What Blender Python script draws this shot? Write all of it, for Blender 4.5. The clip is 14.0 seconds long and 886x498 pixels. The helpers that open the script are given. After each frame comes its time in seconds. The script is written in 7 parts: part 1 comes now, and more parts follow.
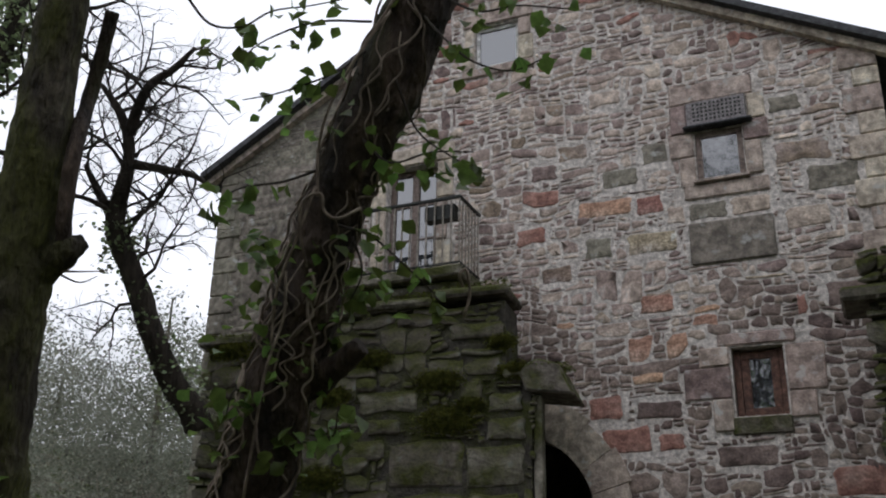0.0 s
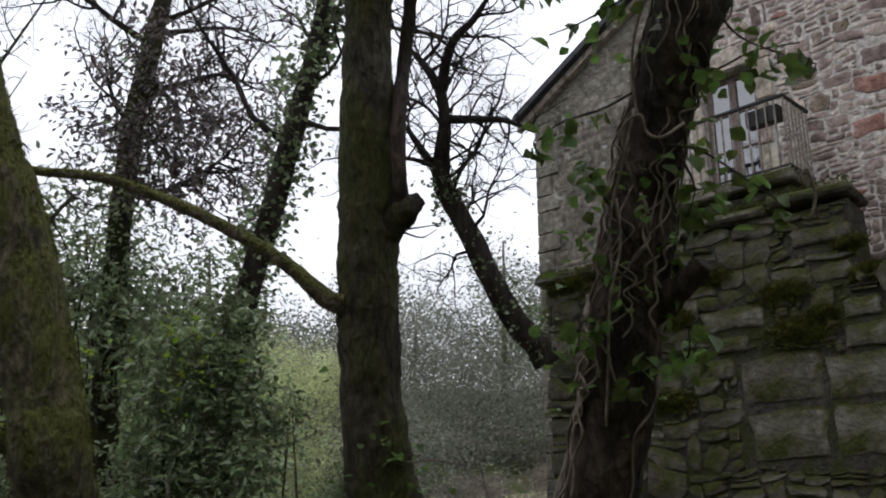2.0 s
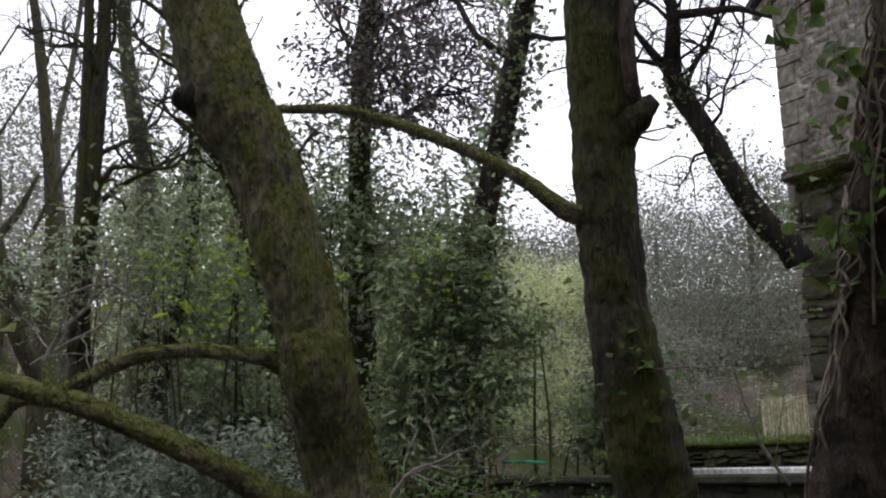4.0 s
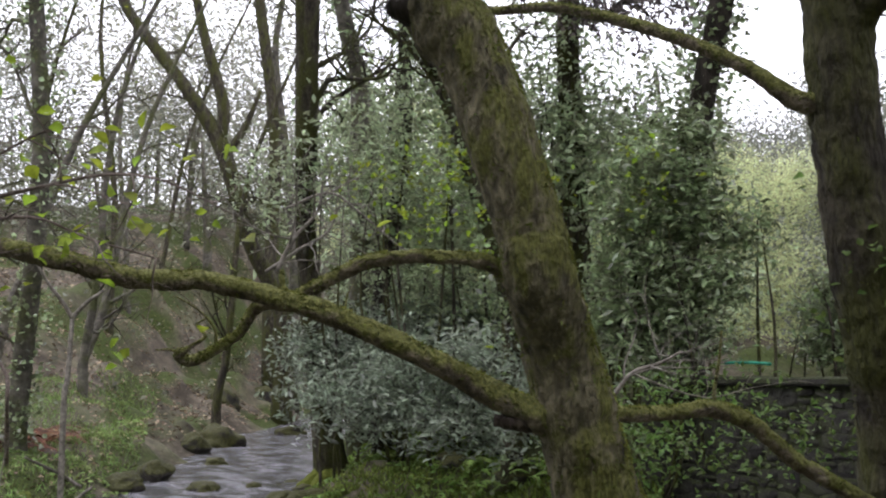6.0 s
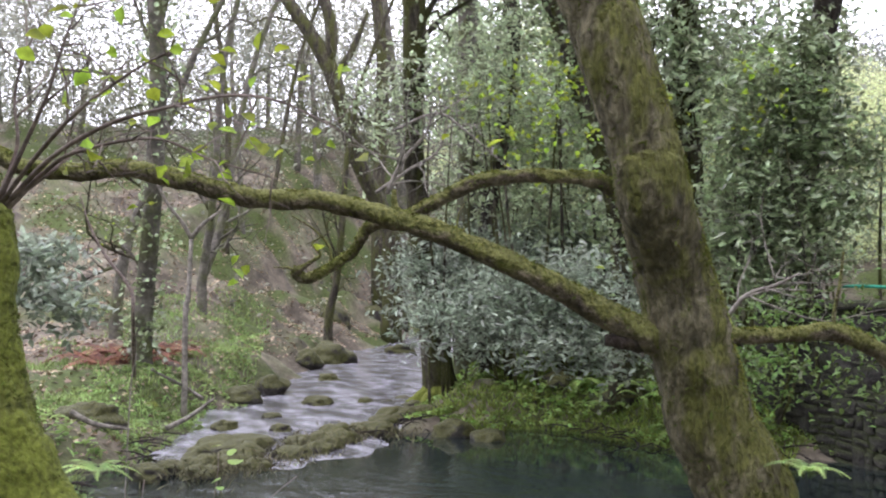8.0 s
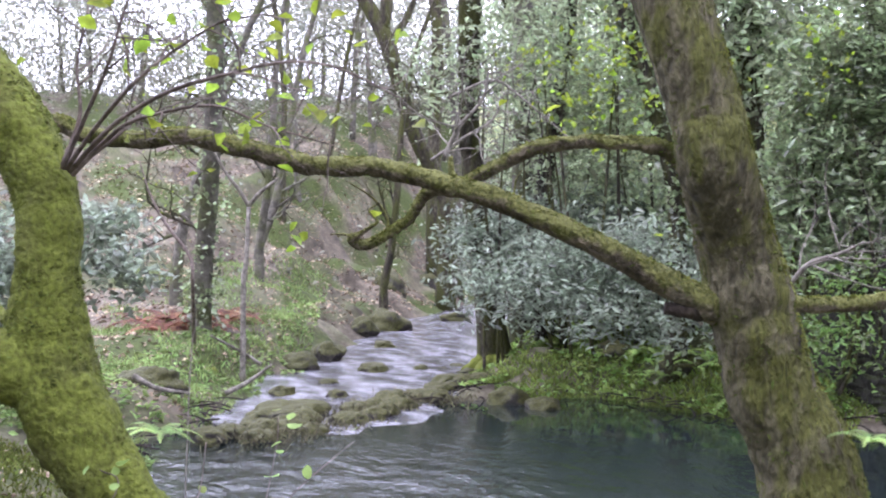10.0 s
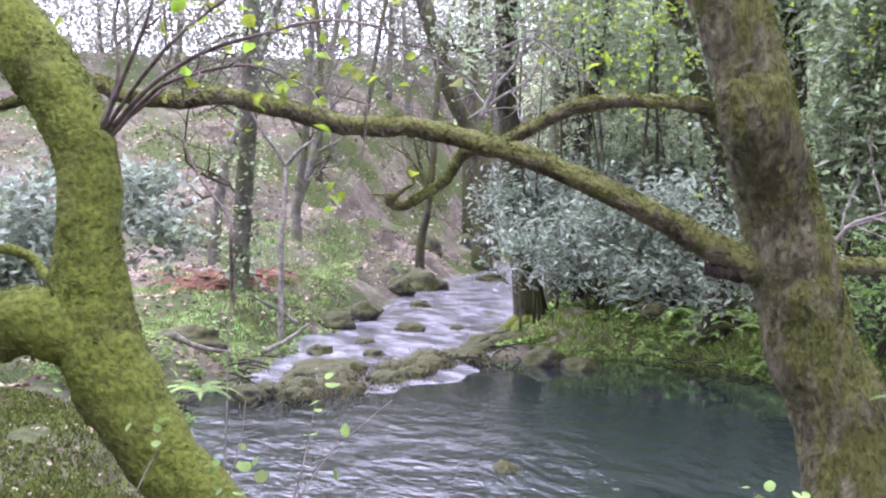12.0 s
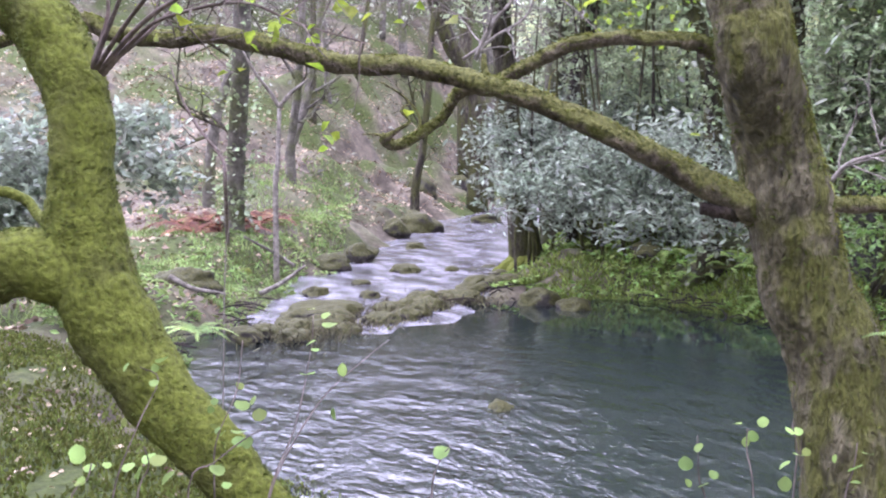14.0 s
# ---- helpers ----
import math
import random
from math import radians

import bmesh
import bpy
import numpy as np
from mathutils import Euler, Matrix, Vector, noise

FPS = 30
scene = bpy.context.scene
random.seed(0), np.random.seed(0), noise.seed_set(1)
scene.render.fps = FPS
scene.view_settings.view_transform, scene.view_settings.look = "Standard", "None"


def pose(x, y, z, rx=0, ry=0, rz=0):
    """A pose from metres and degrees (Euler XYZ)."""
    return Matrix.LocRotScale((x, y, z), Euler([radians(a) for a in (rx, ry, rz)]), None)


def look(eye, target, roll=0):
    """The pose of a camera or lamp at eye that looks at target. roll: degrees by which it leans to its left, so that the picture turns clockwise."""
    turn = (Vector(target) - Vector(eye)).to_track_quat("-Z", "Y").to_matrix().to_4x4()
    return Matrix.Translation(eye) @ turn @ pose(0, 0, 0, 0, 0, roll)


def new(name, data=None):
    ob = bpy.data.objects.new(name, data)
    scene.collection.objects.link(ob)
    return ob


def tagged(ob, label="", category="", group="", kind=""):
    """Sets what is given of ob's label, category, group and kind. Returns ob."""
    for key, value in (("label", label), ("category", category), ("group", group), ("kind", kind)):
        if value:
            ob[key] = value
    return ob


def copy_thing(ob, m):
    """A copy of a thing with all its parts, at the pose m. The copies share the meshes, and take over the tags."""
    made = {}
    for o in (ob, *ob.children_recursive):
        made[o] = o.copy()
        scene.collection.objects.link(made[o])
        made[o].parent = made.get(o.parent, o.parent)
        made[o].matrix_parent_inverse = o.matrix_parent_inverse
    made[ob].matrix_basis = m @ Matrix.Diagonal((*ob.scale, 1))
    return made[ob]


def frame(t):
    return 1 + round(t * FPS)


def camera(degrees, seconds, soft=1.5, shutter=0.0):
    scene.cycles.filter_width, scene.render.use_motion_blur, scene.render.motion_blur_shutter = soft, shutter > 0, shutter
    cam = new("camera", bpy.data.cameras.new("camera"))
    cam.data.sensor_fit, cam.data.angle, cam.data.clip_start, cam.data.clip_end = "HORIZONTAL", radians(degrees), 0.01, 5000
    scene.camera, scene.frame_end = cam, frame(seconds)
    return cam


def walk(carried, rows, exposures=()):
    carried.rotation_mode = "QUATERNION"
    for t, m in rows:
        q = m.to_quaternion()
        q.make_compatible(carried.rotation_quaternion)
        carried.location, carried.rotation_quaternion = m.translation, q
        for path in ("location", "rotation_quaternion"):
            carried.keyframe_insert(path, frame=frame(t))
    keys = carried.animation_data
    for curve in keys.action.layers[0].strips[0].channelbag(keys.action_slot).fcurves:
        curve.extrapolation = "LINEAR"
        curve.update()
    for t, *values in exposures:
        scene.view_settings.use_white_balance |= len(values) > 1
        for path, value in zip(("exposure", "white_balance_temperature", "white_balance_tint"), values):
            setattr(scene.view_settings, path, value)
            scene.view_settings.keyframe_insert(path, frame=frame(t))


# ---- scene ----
cam = camera(48.04, 14.0, soft=2.1)
# seconds, eye, yaw, pitch, roll
PATH = [
    (0.0, -0.160, -0.121, 1.902, 7.37, 21.69, 1.24),
    (0.5, -0.169, -0.118, 1.903, 10.96, 20.82, 0.83),
    (1.0, -0.177, -0.114, 1.907, 16.17, 19.78, 0.28),
    (1.5, -0.181, -0.117, 1.904, 21.74, 18.74, -0.08),
    (2.0, -0.189, -0.121, 1.900, 26.88, 17.51, -0.29),
    (2.5, -0.191, -0.117, 1.898, 30.57, 16.35, -0.47),
    (3.0, -0.197, -0.114, 1.898, 34.11, 15.16, -0.59),
    (3.5, -0.203, -0.112, 1.898, 37.37, 13.99, -0.85),
    (4.0, -0.210, -0.110, 1.901, 40.89, 12.62, -0.83),
    (6.5, -0.256, -0.117, 1.911, 55.09, 5.74, -0.30),
    (7.0, -0.256, -0.121, 1.907, 56.48, 4.46, -0.15),
    (7.5, -0.259, -0.123, 1.906, 57.99, 3.46, -0.01),
    (8.0, -0.261, -0.127, 1.903, 59.36, 2.59, 0.13),
    (10.5, -0.279, -0.129, 1.898, 63.17, 0.39, 0.35),
    (11.0, -0.281, -0.132, 1.899, 63.91, -0.07, 0.42),
    (11.5, -0.285, -0.129, 1.897, 64.37, -0.71, 0.39),
    (12.0, -0.289, -0.126, 1.899, 64.56, -1.55, 0.39),
    (12.5, -0.294, -0.125, 1.897, 64.54, -2.50, 0.33),
    (13.0, -0.297, -0.124, 1.893, 64.47, -3.49, 0.31),
    (13.5, -0.296, -0.125, 1.892, 64.39, -4.32, 0.25),
    (14.0, -0.296, -0.125, 1.892, 64.26, -4.89, 0.19),
]
EXPOSURES = [(0.0, -0.45, 6150, 13), (3.0, -0.3, 6150, 14), (4.2, -0.12, 6150, 18), (6.5, 0.82, 6150, 19), (8.0, 1.37, 5950, 23), (10.5, 1.88, 5550, 31), (14.0, 2.05, 5520, 38)]
walk(cam, [(t, pose(x, y, z, 90 + p, 0, w) @ pose(0, 0, 0, 0, 0, r)) for t, x, y, z, w, p, r in PATH], EXPOSURES)

# ---- overcast daylight ----
world = bpy.data.worlds.new("overcast_sky")
scene.world = world
world.use_nodes = True
wn = world.node_tree.nodes
sky = wn.new("ShaderNodeTexSky")
sky.sky_type, sky.sun_disc = "NISHITA", False
SUN_ELEVATION, SUN_AZIMUTH = radians(55), radians(-150)
sky.sun_elevation, sky.sun_rotation = SUN_ELEVATION, SUN_AZIMUTH
grey = wn.new("ShaderNodeHueSaturation")
grey.inputs["Saturation"].default_value = 0.12
cloud = wn.new("ShaderNodeMixRGB")
cloud.inputs["Fac"].default_value, cloud.inputs["Color2"].default_value = 0.8, (14.0, 14.2, 14.6, 1)
world.node_tree.links.new(sky.outputs[0], grey.inputs["Color"])
world.node_tree.links.new(grey.outputs[0], cloud.inputs["Color1"])
world.node_tree.links.new(cloud.outputs[0], wn["Background"].inputs["Color"])
wn["Background"].inputs["Strength"].default_value = 0.13
sun = new("sun", bpy.data.lights.new("sun", "SUN"))
sun.data.energy, sun.data.angle, sun.data.color = 0.5, radians(25), (1.0, 0.97, 0.93)
sun.matrix_world = look((0, 0, 30), (math.sin(SUN_AZIMUTH) * -10, math.cos(SUN_AZIMUTH) * -10, 30 - 14))


# ---- materials ----
def material(name, colours, scale=4.0, rough=0.85, bump=0.3, fine=40.0, moss=None, moss_amount=0.5, moss_scale=2.5,
             vary=0.0, island=0.0, translucent=0.0, up=0.0, stretch=(1, 1, 1), spec=0.3, spots=None):
    """Colours mixed at two scales of noise, with relief; moss lies in patches and on what faces up."""
    m = bpy.data.materials.new(name)
    m.use_nodes = True
    n, link = m.node_tree.nodes, m.node_tree.links.new
    bsdf = n["Principled BSDF"]
    co = n.new("ShaderNodeTexCoord")
    mp = n.new("ShaderNodeMapping")
    mp.inputs["Scale"].default_value = stretch
    link(co.outputs["Object"], mp.inputs["Vector"])

    def grain(size, detail=6.0):
        t = n.new("ShaderNodeTexNoise")
        t.inputs["Scale"].default_value, t.inputs["Detail"].default_value = size, detail
        link(mp.outputs["Vector"], t.inputs["Vector"])
        return t.outputs["Fac"]

    def ramp(fac, stops):
        r = n.new("ShaderNodeValToRGB")
        e = r.color_ramp.elements
        while len(e) < len(stops):
            e.new(0.5)
        for k, (pos, col) in enumerate(stops):
            e[k].position, e[k].color = pos, (*col, 1)
        link(fac, r.inputs["Fac"])
        return r.outputs["Color"]

    def mix(fac, a, b, mode="MIX"):
        x = n.new("ShaderNodeMixRGB")
        x.blend_type = mode
        for sock, v in zip(x.inputs, (fac, a, b)):
            if isinstance(v, (int, float)):
                sock.default_value = v
            elif isinstance(v, tuple):
                sock.default_value = (*v, 1)
            else:
                link(v, sock)
        return x.outputs["Color"]

    k = len(colours)
    big = grain(scale)
    small = grain(fine)
    col = ramp(big, [(0.3 + 0.4 * i / max(1, k - 1), c) for i, c in enumerate(colours)])
    mid = grain(math.sqrt(scale * fine), 8.0)
    dark = ramp(small, [(0.3, (0.55, 0.55, 0.55)), (0.7, (1.25, 1.25, 1.25))])
    col = mix(0.7, col, dark, "MULTIPLY")
    col = mix(0.75, col, ramp(mid, [(0.36, (0.45, 0.45, 0.45)), (0.64, (1.35, 1.35, 1.35))]), "MULTIPLY")
    if spots:
        col = mix(ramp(grain(spots[1]), [(0.6, (0, 0, 0)), (0.68, (1, 1, 1))]), col, spots[0])
    if vary or island:
        if island:
            src = n.new("ShaderNodeNewGeometry").outputs["Random Per Island"]
        else:
            src = n.new("ShaderNodeObjectInfo").outputs["Random"]
        hsv = n.new("ShaderNodeHueSaturation")
        for key, lo, hi in (("Value", 1 - (vary or island), 1 + (vary or island)), ("Hue", 0.5 - 0.03, 0.5 + 0.02)):
            mr = n.new("ShaderNodeMapRange")
            mr.inputs["To Min"].default_value, mr.inputs["To Max"].default_value = lo, hi
            link(src, mr.inputs["Value"])
            link(mr.outputs["Result"], hsv.inputs[key])
        link(col, hsv.inputs["Color"])
        col = hsv.outputs["Color"]
    if moss:
        patch = grain(moss_scale, 8.0)
        if up:
            geo = n.new("ShaderNodeNewGeometry")
            sep = n.new("ShaderNodeSeparateXYZ")
            link(geo.outputs["Normal"], sep.inputs["Vector"])
            add = n.new("ShaderNodeMath")
            add.operation = "MULTIPLY_ADD"
            add.inputs[1].default_value = up
            link(sep.outputs["Z"], add.inputs[0])
            link(patch, add.inputs[2])
            patch = add.outputs[0]
        fac = ramp(patch, [(max(0.0, 0.93 - moss_amount), (0, 0, 0)), (min(1.0, 1.08 - moss_amount), (1, 1, 1))])
        green = ramp(small, [(0.3, tuple(0.45 * v for v in moss)), (0.65, moss)])
        col = mix(fac, col, green)
    link(col, bsdf.inputs["Base Color"])
    bsdf.inputs["Roughness"].default_value = rough
    bsdf.inputs["Specular IOR Level"].default_value = spec
    if bump:
        b = n.new("ShaderNodeBump")
        b.inputs["Strength"].default_value, b.inputs["Distance"].default_value = bump, 0.03
        link(small, b.inputs["Height"])
        b2 = n.new("ShaderNodeBump")
        b2.inputs["Strength"].default_value, b2.inputs["Distance"].default_value = bump, 0.06
        link(big, b2.inputs["Height"])
        link(b.outputs["Normal"], b2.inputs["Normal"])
        b3 = n.new("ShaderNodeBump")
        b3.inputs["Strength"].default_value, b3.inputs["Distance"].default_value = bump, 0.035
        link(mid, b3.inputs["Height"])
        link(b2.outputs["Normal"], b3.inputs["Normal"])
        link(b3.outputs["Normal"], bsdf.inputs["Normal"])
    if translucent:
        tr = n.new("ShaderNodeBsdfTranslucent")
        link(col, tr.inputs["Color"])
        ms = n.new("ShaderNodeMixShader")
        ms.inputs["Fac"].default_value = translucent
        link(bsdf.outputs[0], ms.inputs[1])
        link(tr.outputs[0], ms.inputs[2])
        link(ms.outputs[0], n["Material Output"].inputs["Surface"])
    return m


STONE = material("granite_rubble", [(0.2288, 0.1772, 0.1505), (0.3999, 0.3199, 0.2743), (0.5478, 0.4584, 0.3947)], 1.4, 0.9, 0.5, 30, vary=0.34, spots=((0.5, 0.47, 0.44), 5))
STONE_RED = material("rusty_granite", [(0.30, 0.165, 0.115), (0.42, 0.255, 0.185), (0.44, 0.325, 0.255)], 2.0, 0.9, 0.5, 30, vary=0.3)
STONE_TAN = material("tan_lichened_granite", [(0.2250, 0.1833, 0.1188), (0.3600, 0.2968, 0.2178), (0.4320, 0.3667, 0.3267)], 2.0, 0.9, 0.5, 30, vary=0.3, spots=((0.55, 0.54, 0.5), 5))
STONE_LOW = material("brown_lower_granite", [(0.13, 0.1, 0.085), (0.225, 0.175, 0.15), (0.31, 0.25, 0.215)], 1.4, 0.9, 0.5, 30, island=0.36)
STONE_REST = material("granite_rubble_small", [(0.2288, 0.1772, 0.1505), (0.3999, 0.3199, 0.2743), (0.5478, 0.4584, 0.3947)], 1.4, 0.9, 0.5, 30, island=0.36)
ASHLAR = material("dressed_granite", [(0.3344, 0.2821, 0.2327), (0.4797, 0.4094, 0.3353), (0.5814, 0.5149, 0.4246)], 1.6, 0.9, 0.35, 45, vary=0.18, spots=((0.46, 0.45, 0.42), 6))
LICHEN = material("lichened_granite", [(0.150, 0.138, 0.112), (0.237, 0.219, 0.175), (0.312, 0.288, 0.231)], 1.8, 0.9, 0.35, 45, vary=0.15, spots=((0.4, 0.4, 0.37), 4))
MORTAR = material("lime_mortar", [(0.50, 0.455, 0.415), (0.70, 0.655, 0.61)], 3, 0.95, 0.6, 60)
RUIN = material("mossy_ruin_stone", [(0.09, 0.081, 0.066), (0.165, 0.149, 0.122), (0.24, 0.219, 0.183)], 2.2, 0.92, 0.7, 25, moss=(0.06, 0.066, 0.014), moss_amount=0.5, moss_scale=1.6, up=0.3, vary=0.3, spots=((0.2, 0.2, 0.18), 7))
# mossy ruin stone with the shade under the trees put into its colour
SHADED_STONE = material("shade_darkened_stone", [(0.022, 0.021, 0.017), (0.045, 0.042, 0.034), (0.075, 0.07, 0.057)], 2.2, 0.8, 0.7, 25, moss=(0.035, 0.042, 0.012), moss_amount=0.5, moss_scale=1.8, up=0.3, vary=0.3)
RUIN_CORE = material("ruin_earth_joints", [(0.04, 0.036, 0.03), (0.085, 0.077, 0.064)], 5, 0.95, 0.6, 40, moss=(0.05, 0.056, 0.014), moss_amount=0.5)
SLATE = material("dark_slate", [(0.03, 0.032, 0.036), (0.06, 0.06, 0.065)], 6, 0.6, 0.3, 30, vary=0.2)
BARK_MOSS = material("mossy_alder_bark", [(0.07, 0.062, 0.036), (0.155, 0.136, 0.08), (0.235, 0.208, 0.128)], 14, 0.95, 1.0, 75, moss=(0.15, 0.152, 0.038), moss_amount=0.5, moss_scale=13.0, up=0.3, stretch=(1, 1, 0.45))
# paler copy of the alder bark; light on the limbs is in its colour
LIT_LIMB_MOSS = material("lit_limb_moss_bark", [(0.0825, 0.0663, 0.0450), (0.1800, 0.1475, 0.0975), (0.2550, 0.2175, 0.1500)], 10, 0.95, 1.0, 70, moss=(0.22, 0.225, 0.065), moss_amount=0.54, moss_scale=8.0, up=0.3)
BARK_GREEN = material("thick_moss_bark", [(0.085, 0.09, 0.022), (0.13, 0.14, 0.032)], 5, 0.98, 0.7, 50, moss=(0.155, 0.18, 0.026), moss_amount=0.62, moss_scale=4.0, up=0.15)
BARK_DARK = material("dark_wet_bark", [(0.018, 0.014, 0.011), (0.04, 0.032, 0.025), (0.06, 0.05, 0.038)], 6, 0.92, 0.8, 40, stretch=(1, 1, 0.3))
BARK_BROWN = material("brown_ivied_bark", [(0.02, 0.017, 0.013), (0.055, 0.04, 0.031), (0.11, 0.08, 0.06)], 10, 0.92, 1.0, 60, moss=(0.036, 0.038, 0.012), moss_amount=0.38, moss_scale=4.0, stretch=(1, 1, 0.35))
BARK_GREY = material("grey_lichened_bark", [(0.026, 0.022, 0.015), (0.066, 0.056, 0.038), (0.12, 0.104, 0.072)], 10, 0.93, 1.0, 60, moss=(0.075, 0.078, 0.02), moss_amount=0.5, moss_scale=5.0, stretch=(1, 1, 0.35), spots=((0.15, 0.145, 0.115), 10))
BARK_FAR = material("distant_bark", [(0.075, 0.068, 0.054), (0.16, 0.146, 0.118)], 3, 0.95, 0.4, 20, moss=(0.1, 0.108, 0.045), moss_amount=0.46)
TWIG = material("twig_bark", [(0.12, 0.09, 0.075), (0.21, 0.17, 0.145)], 8, 0.9, 0.2, 40)
PALE_TWIG = material("pale_bare_twig", [(0.17, 0.15, 0.12), (0.27, 0.245, 0.205)], 8, 0.9, 0.2, 40)
VINE = material("pale_ivy_stem", [(0.15, 0.115, 0.09), (0.3, 0.25, 0.2)], 8, 0.9, 0.3, 40)
MOSS = material("moss_tufts", [(0.08, 0.1, 0.018), (0.14, 0.17, 0.035)], 6, 1.0, 0, 30, island=0.35, translucent=0.25)
DARK_MOSS = material("olive_moss_tufts", [(0.09, 0.098, 0.02), (0.16, 0.168, 0.038)], 6, 1.0, 0, 30, island=0.35, translucent=0.3)
# moss for the lit side and limb tops, with that light put into the colour
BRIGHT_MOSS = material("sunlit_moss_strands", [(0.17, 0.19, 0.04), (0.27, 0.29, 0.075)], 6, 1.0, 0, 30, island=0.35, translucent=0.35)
BANK_MOSS = material("vivid_bank_moss", [(0.14, 0.2, 0.04), (0.25, 0.33, 0.075)], 2, 1.0, 0, 20, island=0.45, translucent=0.35)
GROUND = material("bank_soil_moss_leaf_litter", [(0.080, 0.065, 0.046), (0.144, 0.120, 0.087), (0.255, 0.219, 0.163)], 0.9, 0.97, 0.9, 14, moss=(0.068, 0.088, 0.022), moss_amount=0.52, moss_scale=0.45)
ROCK = material("stream_boulder", [(0.034, 0.03, 0.025), (0.085, 0.075, 0.062)], 3, 0.7, 0.8, 25, moss=(0.07, 0.07, 0.018), moss_amount=0.5, moss_scale=3.0, up=0.25, vary=0.25)
LEAF_IVY = material("ivy_leaf", [(0.085, 0.14, 0.03), (0.15, 0.235, 0.055)], 9, 0.42, 0, 30, island=0.45, translucent=0.5, spec=0.5)
LEAF_LAUREL = material("laurel_leaf", [(0.185, 0.245, 0.11), (0.34, 0.41, 0.22)], 2, 0.28, 0, 20, island=0.6, translucent=0.45, spec=0.9)
LEAF_HOLLY = material("grey_green_sallow_leaf", [(0.195, 0.245, 0.16), (0.385, 0.435, 0.325)], 2, 0.3, 0, 20, island=0.55, translucent=0.45, spec=0.8)
LEAF_MID = material("mid_green_leaf", [(0.26, 0.335, 0.175), (0.5, 0.57, 0.345)], 2, 0.35, 0, 20, island=0.55, translucent=0.5, spec=0.8)
LEAF_YOUNG = material("young_alder_leaf", [(0.25, 0.36, 0.03), (0.34, 0.46, 0.05)], 9, 0.5, 0, 30, island=0.3, translucent=0.55)
LEAF_RED = material("reddish_dark_leaf", [(0.12, 0.105, 0.095), (0.22, 0.18, 0.17)], 2, 0.35, 0, 20, island=0.5, translucent=0.5, spec=0.7)
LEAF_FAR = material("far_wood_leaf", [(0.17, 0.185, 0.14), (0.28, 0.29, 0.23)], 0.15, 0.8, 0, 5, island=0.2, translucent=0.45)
# pale grey-brown: the haze over the distant wood is put into this colour
LEAF_FAR_BROWN = material("haze_pale_far_wood", [(0.2497, 0.2514, 0.1833), (0.3648, 0.3754, 0.2818)], 0.12, 0.9, 0, 5, island=0.35, translucent=0.45)
# very pale: the hazy brightness of the clearing is put into the leaf colour
LEAF_WILLOW = material("haze_pale_willow_leaf", [(0.52, 0.585, 0.28), (0.68, 0.73, 0.42)], 0.3, 0.7, 0, 5, island=0.18, translucent=0.5)
GRASS = material("bank_grass", [(0.17, 0.26, 0.075), (0.31, 0.41, 0.145)], 1, 0.8, 0, 10, island=0.45, translucent=0.4)
FERN = material("fern_frond", [(0.2, 0.32, 0.07), (0.32, 0.46, 0.13)], 2, 0.6, 0, 10, island=0.3, translucent=0.4)
BRACKEN = material("dead_bracken", [(0.13, 0.055, 0.03), (0.21, 0.10, 0.055)], 2, 0.9, 0, 10, island=0.4, translucent=0.2)
LITTER = material("fallen_leaf", [(0.275, 0.204, 0.135), (0.438, 0.352, 0.242)], 2, 0.85, 0, 10, island=0.5)
WOOD_FRAME = material("weathered_grey_window_wood", [(0.16, 0.12, 0.10), (0.24, 0.19, 0.165)], 6, 0.7, 0.3, 60)
WOOD_RED = material("brown_window_wood", [(0.09, 0.045, 0.033), (0.15, 0.08, 0.058)], 6, 0.7, 0.3, 60)
IRON = material("dark_green_iron", [(0.012, 0.014, 0.012), (0.025, 0.028, 0.024)], 10, 0.5, 0.1, 60)
BAR = material("pale_weathered_baluster", [(0.22, 0.19, 0.16), (0.34, 0.31, 0.27)], 10, 0.7, 0.2, 60)
GRILLE = material("grey_vent_stone", [(0.2, 0.18, 0.18), (0.27, 0.25, 0.25)], 10, 0.8, 0.2, 60)
CONCRETE = material("pale_concrete", [(0.62, 0.62, 0.6), (0.78, 0.78, 0.76)], 2, 0.85, 0.2, 40)
INSIDE = material("dark_interior_plaster", [(0.200, 0.180, 0.160), (0.320, 0.280, 0.240)], 2, 0.9, 0.1, 20)
HOSE = material("green_hose", [(0.02, 0.2, 0.12), (0.03, 0.28, 0.17)], 5, 0.5, 0, 20)


def glass_material():
    m = bpy.data.materials.new("window_glass")
    m.use_nodes = True
    b = m.node_tree.nodes["Principled BSDF"]
    b.inputs["Base Color"].default_value = (0.03, 0.035, 0.04, 1)
    b.inputs["Roughness"].default_value, b.inputs["IOR"].default_value = 0.03, 2.0
    b.inputs["Specular IOR Level"].default_value = 0.9
    n, link = m.node_tree.nodes, m.node_tree.links.new
    wave, bump = n.new("ShaderNodeTexNoise"), n.new("ShaderNodeBump")
    wave.inputs["Scale"].default_value = 2.5
    bump.inputs["Strength"].default_value, bump.inputs["Distance"].default_value = 0.12, 0.03
    link(n.new("ShaderNodeTexCoord").outputs["Object"], wave.inputs["Vector"])
    link(wave.outputs["Fac"], bump.inputs["Height"])
    link(bump.outputs["Normal"], b.inputs["Normal"])
    return m


GLASS = glass_material()


